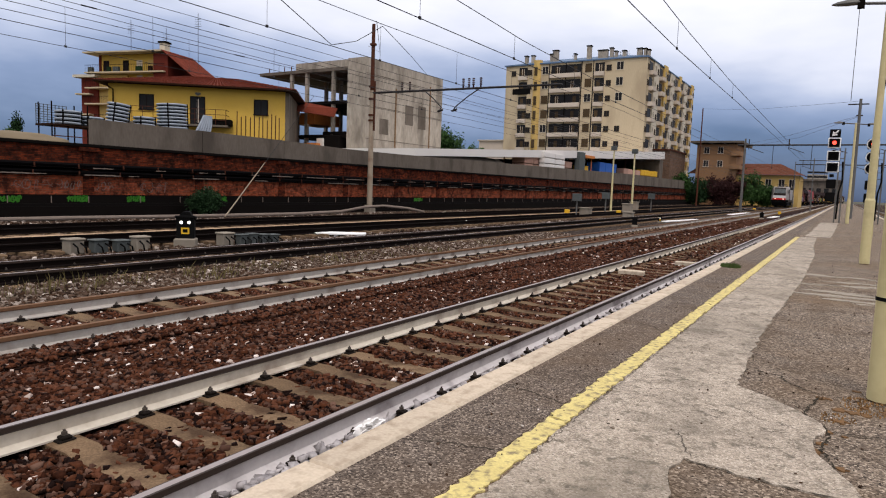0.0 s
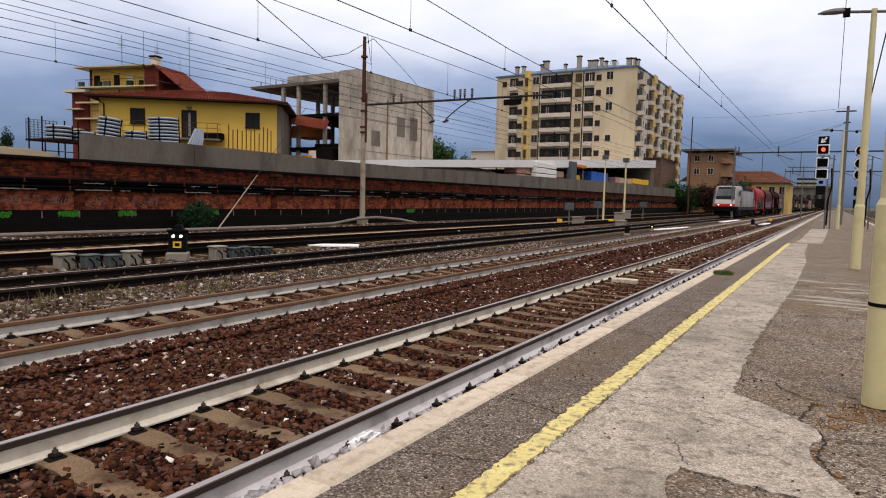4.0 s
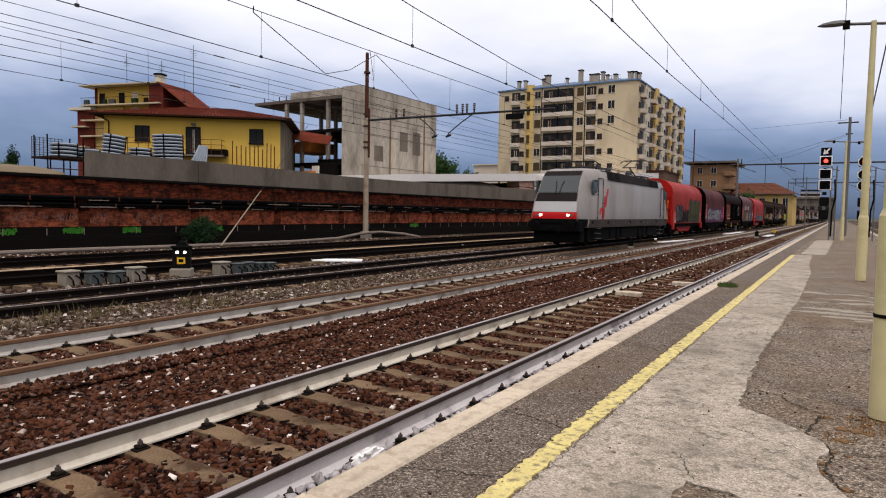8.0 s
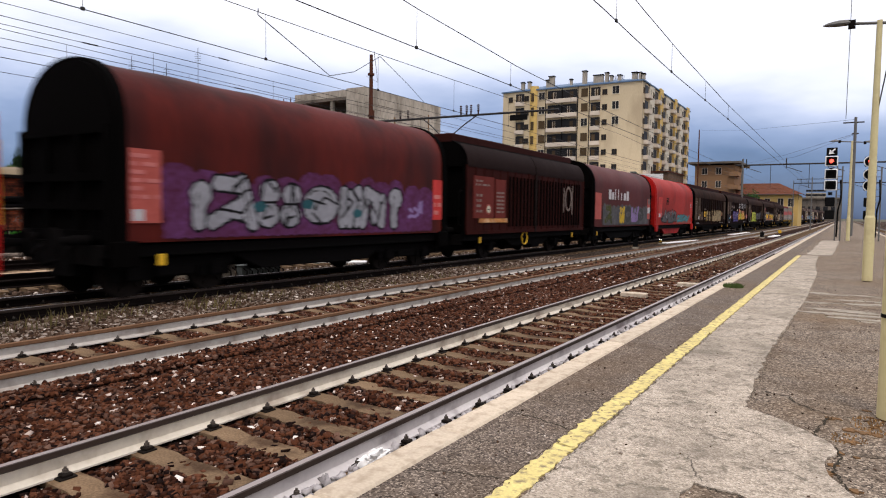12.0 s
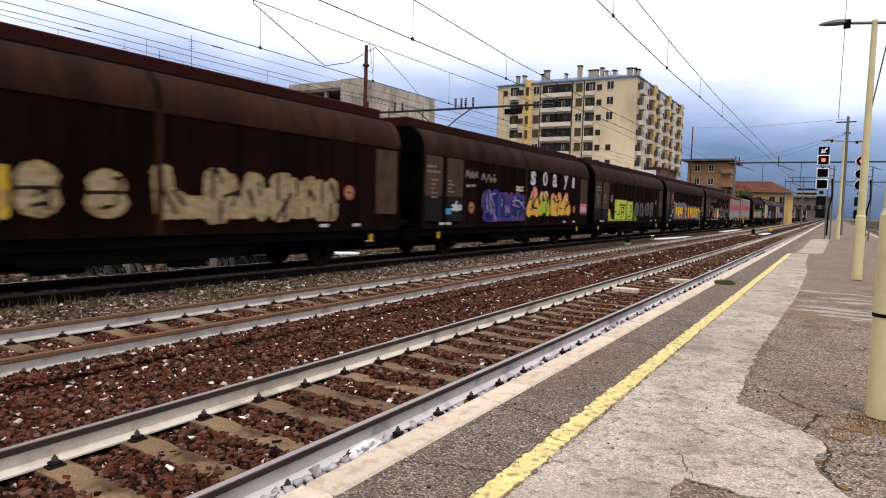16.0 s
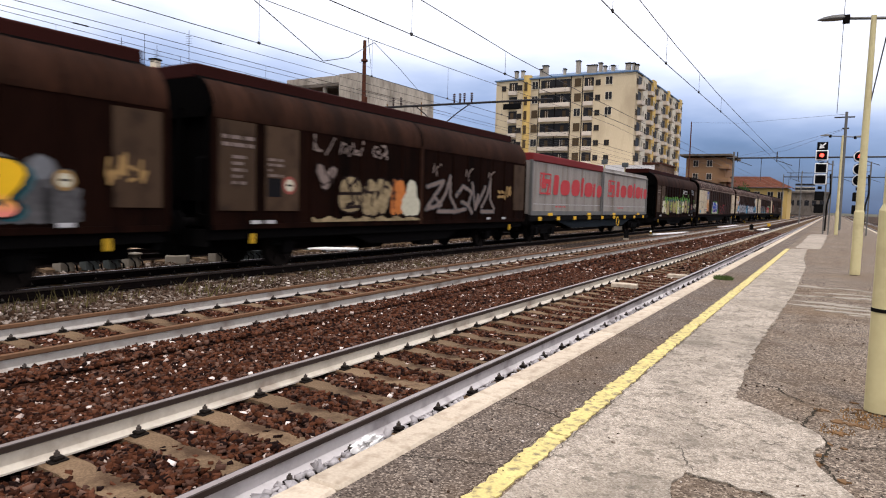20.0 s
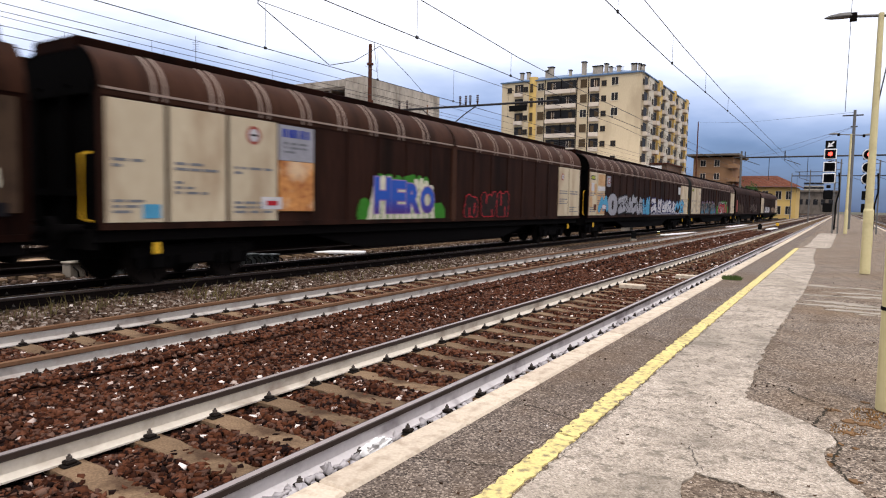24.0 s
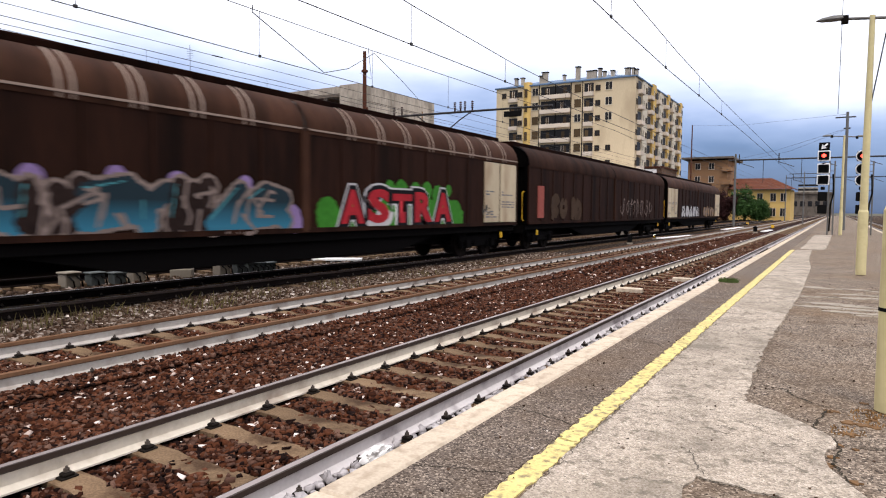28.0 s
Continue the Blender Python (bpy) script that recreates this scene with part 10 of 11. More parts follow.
for k in range(11):
    bm = bmesh.new()
    tube(bm, (0, k * 0.33, 0), (random.uniform(-0.05, 0.05), k * 0.33, 2.6 + random.uniform(-0.3, 0.25)), 0.03, seg=5)
    part("bar", bm, M["rust"], bars_)
bm = bmesh.new()
bmesh.ops.create_icosphere(bm, subdivisions=4, radius=1.0)
for v in bm.verts:
    k = 1 + 0.12 * noise.noise(v.co * 2.2)
    v.co = Vector((v.co.x * 1.3, v.co.y * 2.1, max(v.co.z, -0.1) * 0.5)) * k
single("sand_pile", bm, M["sand"], "low pile of pale sand on the raised ground", "heap", smooth=60, m=pose(-29.9, 14.3, 2.78))


# ---- sprayed marks on the retaining wall ----
for y0, y1 in ((11.8, 13.1), (14.86, 15.75), (17.5, 18.42), (22.25, 23.1), (40.4, 41.6)):
    for k in range(2):
        tag(wall, y0 + 0.03 * k, y1 - 0.04 * k, 0.4, 0.68, -27.455 + 0.003 * k, 7, M["s_wallgreen"], M["s_wallgreen"], int(y0 * 3) + k, 0.026, 0.0, name="graffiti")
for y0, y1, z0, z1 in ((12.8, 14.3, 0.9, 1.35), (14.5, 15.5, 0.9, 1.3), (15.7, 16.9, 0.88, 1.3), (18.15, 19.7, 0.82, 1.36), (21.3, 22.0, 0.9, 1.25)):
    tag(wall, y0, y1, z0, z1, -27.495, 4, M["s_pale"], M["s_pale"], int(y0 * 5), 0.013, 0.0, name="graffiti")


# ---- overhead line ----
def wire_run(root, name, pts, r=0.011):
    bm = bmesh.new()
    path_tube(bm, pts, r, 5)
    return part(name, bm, M["wire"], root)


def sagging(x, z, sag, span, phase, y):
    u = ((y - phase) / span) % 1.0
    return z - sag * 4 * u * (1 - u)


def overhead(x, z_contact, z_top, sag, phase, label, y0=-40, y1=330, r=0.011, droppers=(-2, 26), span=50.0, contact=None, carrier=None):
    root = thing("overhead_line", label, "overhead line", "overhead lines")
    low = contact or [(y0, z_contact), (y1, z_contact)]
    high = carrier or [(y, sagging(x, z_top, sag, span, phase, y)) for y in np.arange(y0, y1, 5.0)]
    wire_run(root, "contact_wire", [(x, y, z) for y, z in low], r)
    wire_run(root, "carrier_wire", [(x, y, z) for y, z in high], r)
    y = droppers[0]
    while y < droppers[1]:
        za, zb = (float(np.interp(y, [p[0] for p in w], [p[1] for p in w])) for w in (low, high))
        wire_run(root, "dropper", [(x, y, za), (x, y, zb)], 0.005)
        bm = bmesh.new()
        rbox(bm, x - 0.02, x + 0.02, y - 0.04, y + 0.04, za - 0.025, za + 0.04, 0.01)
        part("wire_clamp", bm, M["wire"], root)
        y += 4.4
    return root


overhead(T1, 0, 0, 0, 0, "contact and carrier wires over the platform line", r=0.01, droppers=(7.4, 26),
         contact=[(-40, 5.2), (11, 5.13), (13, 5.08), (16.5, 5.03), (24, 5.05), (31, 5.08), (330, 5.08)], carrier=[(-40, 6.7), (2, 6.4), (8, 6.07), (11, 5.91), (13.6, 5.79), (17.3, 5.66), (24, 5.54), (35, 5.52), (50, 5.5), (85, 5.6), (330, 5.6)])
overhead(T2, 0, 0, 0, 0, "contact and carrier wires over the second line", r=0.01,
         contact=[(-40, 4.97), (330, 4.97)], carrier=[(-40, 6.8), (2, 6.5), (7, 6.05), (11.4, 5.75), (14.6, 5.6), (16, 5.53), (22, 5.42), (35, 5.35), (60, 5.35), (330, 5.4)])
overhead(-11.95, 5.22, 6.62, 0.35, -12.0, "contact and carrier wires over the goods line", r=0.01)
overhead(T4, 4.97, 5.92, 0.05, 0.0, "contact and carrier wires over the siding", r=0.009)
overhead(T5, 5.44, 6.75, 0.3, 5.0, "contact and carrier wires over the wall-side siding", r=0.009)
feeders = thing("feeder_wires", "parallel feeder wires above the sidings", "overhead line", "overhead lines")
for z in (6.2, 5.72, 5.4, 5.2):
    wire_run(feeders, "feeder_wire", [(T4 - 0.25, -40, z), (T4 - 0.25, 300, z + 0.4)], 0.008)
for y, z in ((13.6, 6.263), (9.4, 5.778), (14.2, 5.464)):
    bm = bmesh.new()
    tube(bm, (T4 - 0.25, y, z), (T4 - 0.25, y + 0.4, z), 0.018, seg=6)
    part("splice", bm, M["wire"], feeders)
cross = thing("cross_wires", "slack cross wires and jumpers between the overhead lines", "overhead line", "overhead lines")
for p in ([(-8.5, 7.8, 4.98), (-9.5, 8.71, 5.26), (-11.95, 13.48, 5.25)], [(-11.95, 13.48, 5.25), (-11.95, 14.5, 5.55), (-11.95, 15.69, 6.22)], [(-27.4, 34.5, 10.6), (-23, 30, 9.0), (-11.95, 15.4, 6.3)], [(-11.95, 15.69, 6.22), (-14.1, 20.2, 6.4), (-16.3, 24.79, 6.5)], [(0.35, 52, 8.25), (-10, 82, 11.5), (-20.6, 112, 15.5)], [(0.35, 52, 7.3), (-5, 68, 7.35), (-10.6, 85, 7.85)], [(0.35, 52, 7.25), (-4, 68, 7.2), (-9.3, 85, 7.75)]):
    wire_run(cross, "cross_wire", p, 0.01)


def line_mast():
    root = thing("line_mast", "tall weathered catenary mast with a long cross beam", "catenary mast", m=pose(-27.0, 34.5, -0.3))
    bm = bmesh.new()
    tube(bm, (0, 0, 0), (0, 0, 8.0), 0.19, 0.15, 12)
    part("lower_mast", bm, M["mast"], root, "pale painted lower mast", 40)
    bm = bmesh.new()
    tube(bm, (0, 0, 8.0), (0, 0, 12.25), 0.14, 0.11, 12)
    part("upper_mast", bm, M["rust"], root, "rusty upper mast", 40)
    bm = bmesh.new()
    rbox(bm, -0.3, 0.3, -0.3, 0.3, 0, 0.5, 0.04)
    part("foot", bm, M["box_concrete"], root)
    for z in (6.0, 6.35, 7.4, 8.2, 10.9):
        bm = bmesh.new()
        tube(bm, (0, 0, z), (0, 0, z + 0.12), 0.22, seg=12)
        part("collar", bm, M["rust"], root)
    bm = bmesh.new()
    box(bm, 0.16, 0.26, -0.05, 0.05, 5.4, 8.6)
    part("bracket_plate", bm, M["rust"], root)
    bm = bmesh.new()
    tube(bm, (0, 0, 7.85), (13.2, 0, 7.75), 0.075, 0.06, 10)
    beam = part("cross_beam", bm, M["wire"], root, "black cross beam")
    for x in (2.4, 3.0, 6.9, 7.3, 7.6, 8.1):
        bm = bmesh.new()
        tube(bm, (x, 0, 7.75), (x, 0, 8.0), 0.05, seg=8)
        for k in range(4):
            tube(bm, (x, 0, 8.0 + k * 0.11), (x, 0, 8.07 + k * 0.11), 0.09, 0.06, 10)
        part("insulator", bm, M["insulator"], beam)
    for x0, x1 in ((4.2, 5.4), (8.0, 6.4)):
        bm = bmesh.new()
        path_tube(bm, [(x0, 0, 7.75), ((x0 + x1) / 2, 0, 7.3), (x1, 0, 6.75), (x1 - 0.15, 0, 6.55)], 0.035, 6)
        tube(bm, (x1 + 0.1, 0, 6.6), (x1 - 0.25, 0, 6.5), 0.07, seg=8)
        part("registration_arm", bm, M["wire"], beam)
    bm = bmesh.new()
    rbox(bm, 10.2, 11.3, -0.05, 0.05, 7.3, 7.62, 0.02)
    part("beam_plate", bm, M["black"], beam)


line_mast()


def plain_mast(x, y, top, label, arms=(), material="mast", r=0.16):
    root = thing("line_mast", label, "catenary mast", m=pose(x, y, -0.3))
    bm = bmesh.new()
    tube(bm, (0, 0, 0), (0, 0, top + 0.3), r, r * 0.65, 10)
    part("mast", bm, M[material], root, "", 40)
    for z, x0, x1 in arms:
        bm = bmesh.new()
        tube(bm, (x0, 0, z + 0.3), (x1, 0, z + 0.3), 0.05, seg=6)
        part("arm", bm, M["wire"], root)
    return root


plain_mast(-20.6, 112, 15.6, "very tall thin mast standing in the yard", (), "rust", 0.13)
plain_mast(-10.6, 85, 8.5, "thin grey mast under a cross beam", ((7.75, 0, 0.1),), "galvanised")
plain_mast(0.35, 52, 8.4, "dark catenary mast with insulators on the platform", ((8.05, -0.7, 0.5), (7.3, -0.2, 0.2)), "galvanised", 0.13)
plain_mast(-4.3, 110, 7.6, "grey mast beside the lines", ((7.3, -2, 2),), "galvanised", 0.1)
beam = thing("cross_beam", "long black portal beam across the lines", "catenary portal")
for y, z, x0, x1 in ((85, 7.75, -11.4, 8.5), (140, 8.1, -8.5, 9)):
    bm = bmesh.new()
    tube(bm, (x0, y, z), (x1, y, z), 0.09, seg=8)
    b = part("beam", bm, M["wire"], beam)
    for x, low in ((T1, 6.3), (T2, 6.3)):
        bm = bmesh.new()
        tube(bm, (x, y, z), (x, y, 5.0), 0.03, seg=6)
        part("drop_tube", bm, M["wire"], b)
    for x in np.arange(x0 + 1.2, x1 - 1, 4.2):
        bm = bmesh.new()
        tube(bm, (x, y, z), (x, y, z + 0.7), 0.06, seg=6)
        tube(bm, (x, y, z), (x, y, z - 0.5), 0.04, seg=6)
        tube(bm, (x, y, z - 0.3), (x + 1.6, y, z - 0.9), 0.04, seg=6)
        part("hanger", bm, M["wire"], b)
for x, y in ((8.5, 85), (9.0, 140), (-8.5, 140)):
    plain_mast(x, y, 8.6, "plain grey portal mast", (), "galvanised", 0.1)


# ---- platform lamps ----
def lamp_post(x, y, top, label, reach=0.4):
    root = thing("platform_lamp", label, "street lamp", "platform lamps", m=pose(x, y, PLATFORM))
    bm = bmesh.new()
    tube(bm, (0, 0, 0), (0, 0, 1.2), 0.088, 0.086, 16)
    tube(bm, (0, 0, 1.2), (0, 0, 1.24), 0.086, 0.07, 16)
    tube(bm, (0, 0, 1.24), (0, 0, top - PLATFORM), 0.07, 0.048, 16)
    part("post", bm, M["pole"], root, "cream-painted tubular post", 40)
    bm = bmesh.new()
    rbox(bm, 0.07, 0.09, -0.04, 0.04, 0.5, 0.75, 0.008)
    part("inspection_cover", bm, M["pole"], root)
    if reach:
        h = top - PLATFORM
        bm = bmesh.new()
        tube(bm, (-reach - 0.1, 0, h), (reach + 0.1, 0, h - 0.1), 0.028, seg=8)
        part("cross_arm", bm, M["galvanised"], root)
        for s in (-1, 1):
            bm = bmesh.new()
            zc = h if s < 0 else h - 0.1
            prof = [(0, 0.05, 0.04), (0.1, 0.085, 0.07), (0.25, 0.095, 0.075), (0.42, 0.07, 0.05), (0.52, 0.02, 0.012)]
            R = []
            for d, w, hh in prof:
                R.append([bm.verts.new((s * (reach + d), w * math.cos(a), zc + 0.01 + hh * max(math.sin(a), -0.35))) for a in np.linspace(0, 2 * math.pi, 12, endpoint=False)])
            for a, b in zip(R, R[1:]):
                for i in range(12):
                    bm.faces.new((a[i], a[(i + 1) % 12], b[(i + 1) % 12], b[i]))
            bm.faces.new(R[0][::-1])
            bm.faces.new(R[-1])
            head = part("lamp_head", bm, M["galvanised"], root, "grey teardrop lamp head", 40)
            bm = bmesh.new()
            box(bm, *sorted((s * (reach - 0.02), s * (reach + 0.1))), -0.07, 0.07, zc - 0.09, zc + 0.05)
            part("lamp_gear", bm, M["slab_dark"], head)
    return root


near_lamp = lamp_post(0.29, 4.64, 5.3, "cream lamp post with a rusty stained foot near the platform edge")
bm = bmesh.new()
tube(bm, (0, 0, 0.6), (0, 0, 0.622), 0.0905, seg=16)
part("strap", bm, M["black"], near_lamp, "black strap")
lamp_post(0.4, 14.73, 5.3, "cream lamp post with two grey teardrop heads")
lamp_post(0.16, 40.0, 5.62, "cream lamp post further along the platform", 0.52)
bm = bmesh.new()
tube(bm, (0.36, 14.72, 3.1), (0.86, 14.72, 6.6), 0.012, seg=5)
stay_wire = bm
single("stay_cable", stay_wire, M["wire"], "thin cable slanting past the lamp posts", "cable")
bm = bmesh.new()
tube(bm, (-0.22, 52, 8.3), (-0.2, 52, 17.5), 0.02, seg=5)
single("stay_cable", bm, M["wire"], "thin hanging cable above the platform", "cable")


# ---- signals ----
def signal(x, y, square, label, arrow=False):
    root = thing("signal", label, "railway signal", "signals", m=pose(x, y, PLATFORM))
    bm = bmesh.new()
    for d in (0.28, 0.52):
        box(bm, d - 0.035, d + 0.035, 0.1, 0.17, 0, 3.9)
    for k in range(11):
        box(bm, 0.28, 0.52, 0.115, 0.15, 0.3 + k * 0.34, 0.33 + k * 0.34)
    part("ladder", bm, M["galvanised"], root, "grey steel ladder post")
    zs = (4.18, 3.5, 2.91)
    for i, z in enumerate(zs):
        bm = bmesh.new()
        if square:
            rbox(bm, -0.295, 0.295, 0, 0.06, z - 0.27, z + 0.27, 0.03)
        else:
            tube(bm, (0, 0, z), (0, 0.06, z), 0.3, seg=28)
        bd = part("target_board", bm, M["white"], root, "white-edged signal board")
        bm = bmesh.new()
        if square:
            rbox(bm, -0.245, 0.245, -0.02, 0.03, z - 0.22, z + 0.22, 0.02)
        else:
            tube(bm, (0, -0.02, z), (0, 0.03, z), 0.25, seg=28)
        part("black_face", bm, M["black"], bd)
        bm = bmesh.new()
        tube(bm, (0, -0.06, z), (0, -0.02, z), 0.1 if i == 0 else 0.07, seg=16)
        part("lens", bm, M["red_lens"] if i == 0 else M["black"], bd, "lit red lens" if i == 0 else "")
        bm = bmesh.new()
        for a in np.linspace(0.2, math.pi - 0.2, 8):
            box(bm, 0.17 * math.cos(a) - 0.02, 0.17 * math.cos(a) + 0.02, -0.25, -0.02, z + 0.17 * math.sin(a) - 0.01, z + 0.17 * math.sin(a) + 0.01)
        part("hood", bm, M["black"], bd)
        bm = bmesh.new()
        rbox(bm, -0.25, 0.25, 0.06, 0.4, z - 0.25, z + 0.25, 0.04)
        part("lamp_case", bm, M["black"], bd)
        bm = bmesh.new()
        tube(bm, (0, 0.1, z - 0.52), (0, 0.1, z - 0.36), 0.1, seg=8)
        part("bracket", bm, M["black"], bd)
    for z in (2.04, 1.36):
        bm = bmesh.new()
        rbox(bm, -0.22, 0.22, 0, 0.3, z - 0.24, z + 0.24, 0.03)
        part("lower_case", bm, M["black"], root, "unlit black lower signal case")
    if arrow:
        bm = bmesh.new()
        rbox(bm, -0.25, 0.25, 0.0, 0.12, 4.46, 4.88, 0.02)
        ar = part("route_indicator", bm, M["black"], root, "black route indicator with a white arrow")
        bm = bmesh.new()
        t = Matrix.Translation((0, -0.012, 4.67)) @ Matrix.Rotation(radians(-45), 4, "Y") @ Matrix.Scale(0.68, 4)
        box(bm, -0.06, 0.3, -0.006, 0.006, -0.055, 0.055, t)
        vs = [bm.verts.new(t @ Vector(p)) for p in ((-0.3, -0.006, 0), (0.02, -0.006, 0.22), (0.02, -0.006, -0.22))]
        bm.faces.new(vs)
        part("arrow", bm, M["white"], ar, "white arrow pointing down to one side")
    bm = bmesh.new()
    path_tube(bm, [(0.45, 0.05, 3.2), (0.5, 0.02, 2.2), (0.38, 0.02, 1.6), (0.36, 0.05, 0.2)], 0.045, 6)
    part("cable", bm, M["black"], root)
    return root


signal(-0.72, 40.0, True, "square-boarded railway signal showing red with an arrow indicator", True)
signal(1.02, 41.0, False, "round-boarded railway signal showing red")


# ---- yard furniture ----
def relay_box(x, y, w, h, d, material, label, lid=True):
    w, h, d = w * 0.88, h * 0.82, d * 0.88
    root = thing("relay_box", label, "lineside box", "lineside boxes", m=pose(x, y, -0.26, 0, 0, random.uniform(-4, 4)))
    bm = bmesh.new()
    rbox(bm, -w / 2, w / 2, -d / 2, d / 2, 0, h * 0.86, 0.02)
    part("box_body", bm, material, root)
    bm = bmesh.new()
    rbox(bm, -w / 2 - 0.03, w / 2 + 0.03, -d / 2 - 0.03, d / 2 + 0.03, h * 0.86, h, 0.02)
    part("lid", bm, material, root)
    bm = bmesh.new()
    for k in range(2):
        path_tube(bm, [(w / 2 + 0.01, -d * 0.3 + k * 0.18, h * 0.7), (w / 2 + 0.12, -d * 0.2 + k * 0.2, h * 0.45), (w / 2 + 0.05, k * 0.2, 0.02)], 0.02, 6)
    part("cable", bm, M["black"], root)


for x, y, w, h, d, m in ((-15.2, 8.35, 0.36, 0.45, 0.4, "box_concrete"), (-15.1, 8.9, 0.3, 0.4, 0.4, "box_grey"), (-15.0, 9.4, 0.3, 0.36, 0.36, "box_grey"), (-14.95, 9.88, 0.34, 0.45, 0.4, "box_concrete"),
                         (-14.7, 12.3, 0.36, 0.46, 0.42, "box_concrete"), (-14.6, 12.8, 0.26, 0.38, 0.3, "box_grey"), (-14.55, 13.15, 0.26, 0.4, 0.3, "box_grey"), (-14.5, 13.5, 0.26, 0.36, 0.3, "box_grey"), (-14.45, 13.85, 0.3, 0.34, 0.34, "box_grey")):
    relay_box(x, y, w, h, d, M[m], "small grey lineside connection box with cables" if m == "box_grey" else "pale concrete lineside box with a lid")


def dwarf_signal(x, y, label, lit=True, size=1.0, turn=45):
    root = thing("dwarf_signal", label, "railway signal", "dwarf signals", m=pose(x, y, -0.26, 0, 0, turn) @ Matrix.Scale(size, 4))
    bm = bmesh.new()
    rbox(bm, -0.32, 0.32, -0.3, 0.3, 0, 0.28, 0.03)
    part("foot", bm, M["box_concrete"], root, "concrete foot")
    bm = bmesh.new()
    prism_y(bm, [(-0.26, 0.28), (0.26, 0.28), (0.26, 0.85), (0.12, 1.12), (-0.05, 1.12), (-0.26, 0.9)], -0.14, 0.2)
    part("case", bm, M["black"], root, "black signal case")
    if lit:
        for s in (-0.11, 0.11):
            bm = bmesh.new()
            tube(bm, (s, -0.17, 0.78), (s, -0.14, 0.78), 0.045, seg=14)
            part("lens", bm, M["lamp_white"], root, "lit white lens")
        bm = bmesh.new()
        box(bm, -0.12, 0.12, -0.15, -0.138, 0.42, 0.62)
        pl = part("plate", bm, M["yellow_paint"], root, "yellow number plate")
        bm = bmesh.new()
        box(bm, -0.07, 0.07, -0.154, -0.15, 0.47, 0.57)
        part("plate_bars", bm, M["black"], pl)
    bm = bmesh.new()
    rbox(bm, -0.3, 0.3, -0.32, 0.1, 0.88, 0.96, 0.02, Matrix.Rotation(radians(-8), 4, "X"))
    part("visor", bm, M["black"], root)


dwarf_signal(-15.0, 11.25, "black dwarf signal with two lit white lenses on a concrete foot", True, 0.86)
dwarf_signal(-10.15, 43.4, "small dwarf signal with lit white lenses beside the line", True, 0.42, 14)
dwarf_signal(-9.75, 36.0, "small unlit black dwarf signal between the lines", False, 0.5, 16)
dwarf_signal(-6.0, 62.0, "unlit black dwarf signal between the lines", False, 0.6, 6)


def white_board(x0, y0, x1, y1, w, label):
    root_bm = bmesh.new()
    d = Vector((x1 - x0, y1 - y0, 0))
    L = d.length
    rbox(root_bm, 0, L, -w / 2, w / 2, 0, 0.07, 0.015)
    for k in range(3):
        box(root_bm, L * (0.1 + 0.38 * k), L * (0.1 + 0.38 * k) + 0.12, -w / 2 + 0.05, w / 2 - 0.05, -0.06, 0.02)
    single("white_cover", root_bm, M["white"], label, "cover", "white covers", m=pose(x0, y0, -0.2, 0, 0, math.degrees(math.atan2(d.y, d.x))))


white_board(-16.0, 16.9, -14.3, 18.1, 0.7, "white painted point-motor cover lying in the yard")
white_board(-17.9, 28.2, -17.2, 30.2, 0.5, "white painted point-motor cover in the yard")
white_board(-10.0, 43.6, -9.2, 51.0, 0.45, "long white painted cover beside the goods line")
white_board(-9.6, 70, -9.4, 82, 0.6, "long white painted cover between the lines")
white_board(-5.7, 66, -5.6, 72, 0.5, "white painted cover between the lines")
for x, y, w, l in ((-3.9, 14.4, 0.55, 0.24), (-3.3, 17.4, 0.6, 0.26)):
    bm = bmesh.new()
    rbox(bm, -w / 2, w / 2, -l / 2, l / 2, 0, 0.1, 0.015)
    single("track_plank", bm, M["coping"], "pale board lying between the rails", "board", "track boards", m=pose(x, y, -0.19, 0, 0, 4))
bag = bmesh.new()
r_ = random.Random(2)
bmesh.ops.create_icosphere(bag, subdivisions=4, radius=0.085)
for v in bag.verts:
    k = 1 + 0.55 * noise.noise(v.co * 22) + 0.35 * noise.noise(v.co * 60)
    v.co = Vector((v.co.x * 0.6, v.co.y * 1.5, v.co.z * 0.75)) * k
single("plastic_bag", bag, M["white"], "crumpled white plastic bag beside the rail", "bag", smooth=30, m=pose(-2.68, 3.5, -0.08))


def cabinet(x, y, h, label):
    root = thing("lineside_cabinet", label, "cabinet", "lineside cabinets", m=pose(x, y, -0.26))
    bm = bmesh.new()
    tube(bm, (0, 0, 0), (0, 0, h), 0.06, seg=8)
    part("post", bm, M["galvanised"], root)
    bm = bmesh.new()
    rbox(bm, -0.3, 0.3, -0.2, 0.2, h, h + 0.55, 0.03)
    part("box_body", bm, M["box_grey"], root)


cabinet(-16.7, 45.8, 1.15, "grey cabinet on a thin post in the yard")
cabinet(-17.1, 53.8, 1.3, "grey cabinet on a thin post in the yard")
cabinet(-16.3, 65.7, 1.35, "grey cabinet on a thin post in the yard")
for x, y, s in ((-16.2, 46.4, 0.62), (-15.7, 55.4, 0.9), (-18.2, 66.6, 0.95), (-14.2, 50.5, 0.35)):
    bm = bmesh.new()
    rbox(bm, -0.35, 0.35, -0.4, 0.4, 0, s, 0.03)
    rbox(bm, -0.4, 0.4, -0.45, 0.45, s, s + 0.08, 0.02)
    single("relay_hut", bm, M["box_concrete"], "pale concrete relay housing in the yard", "lineside box", "lineside boxes", m=pose(x, y, -0.26))
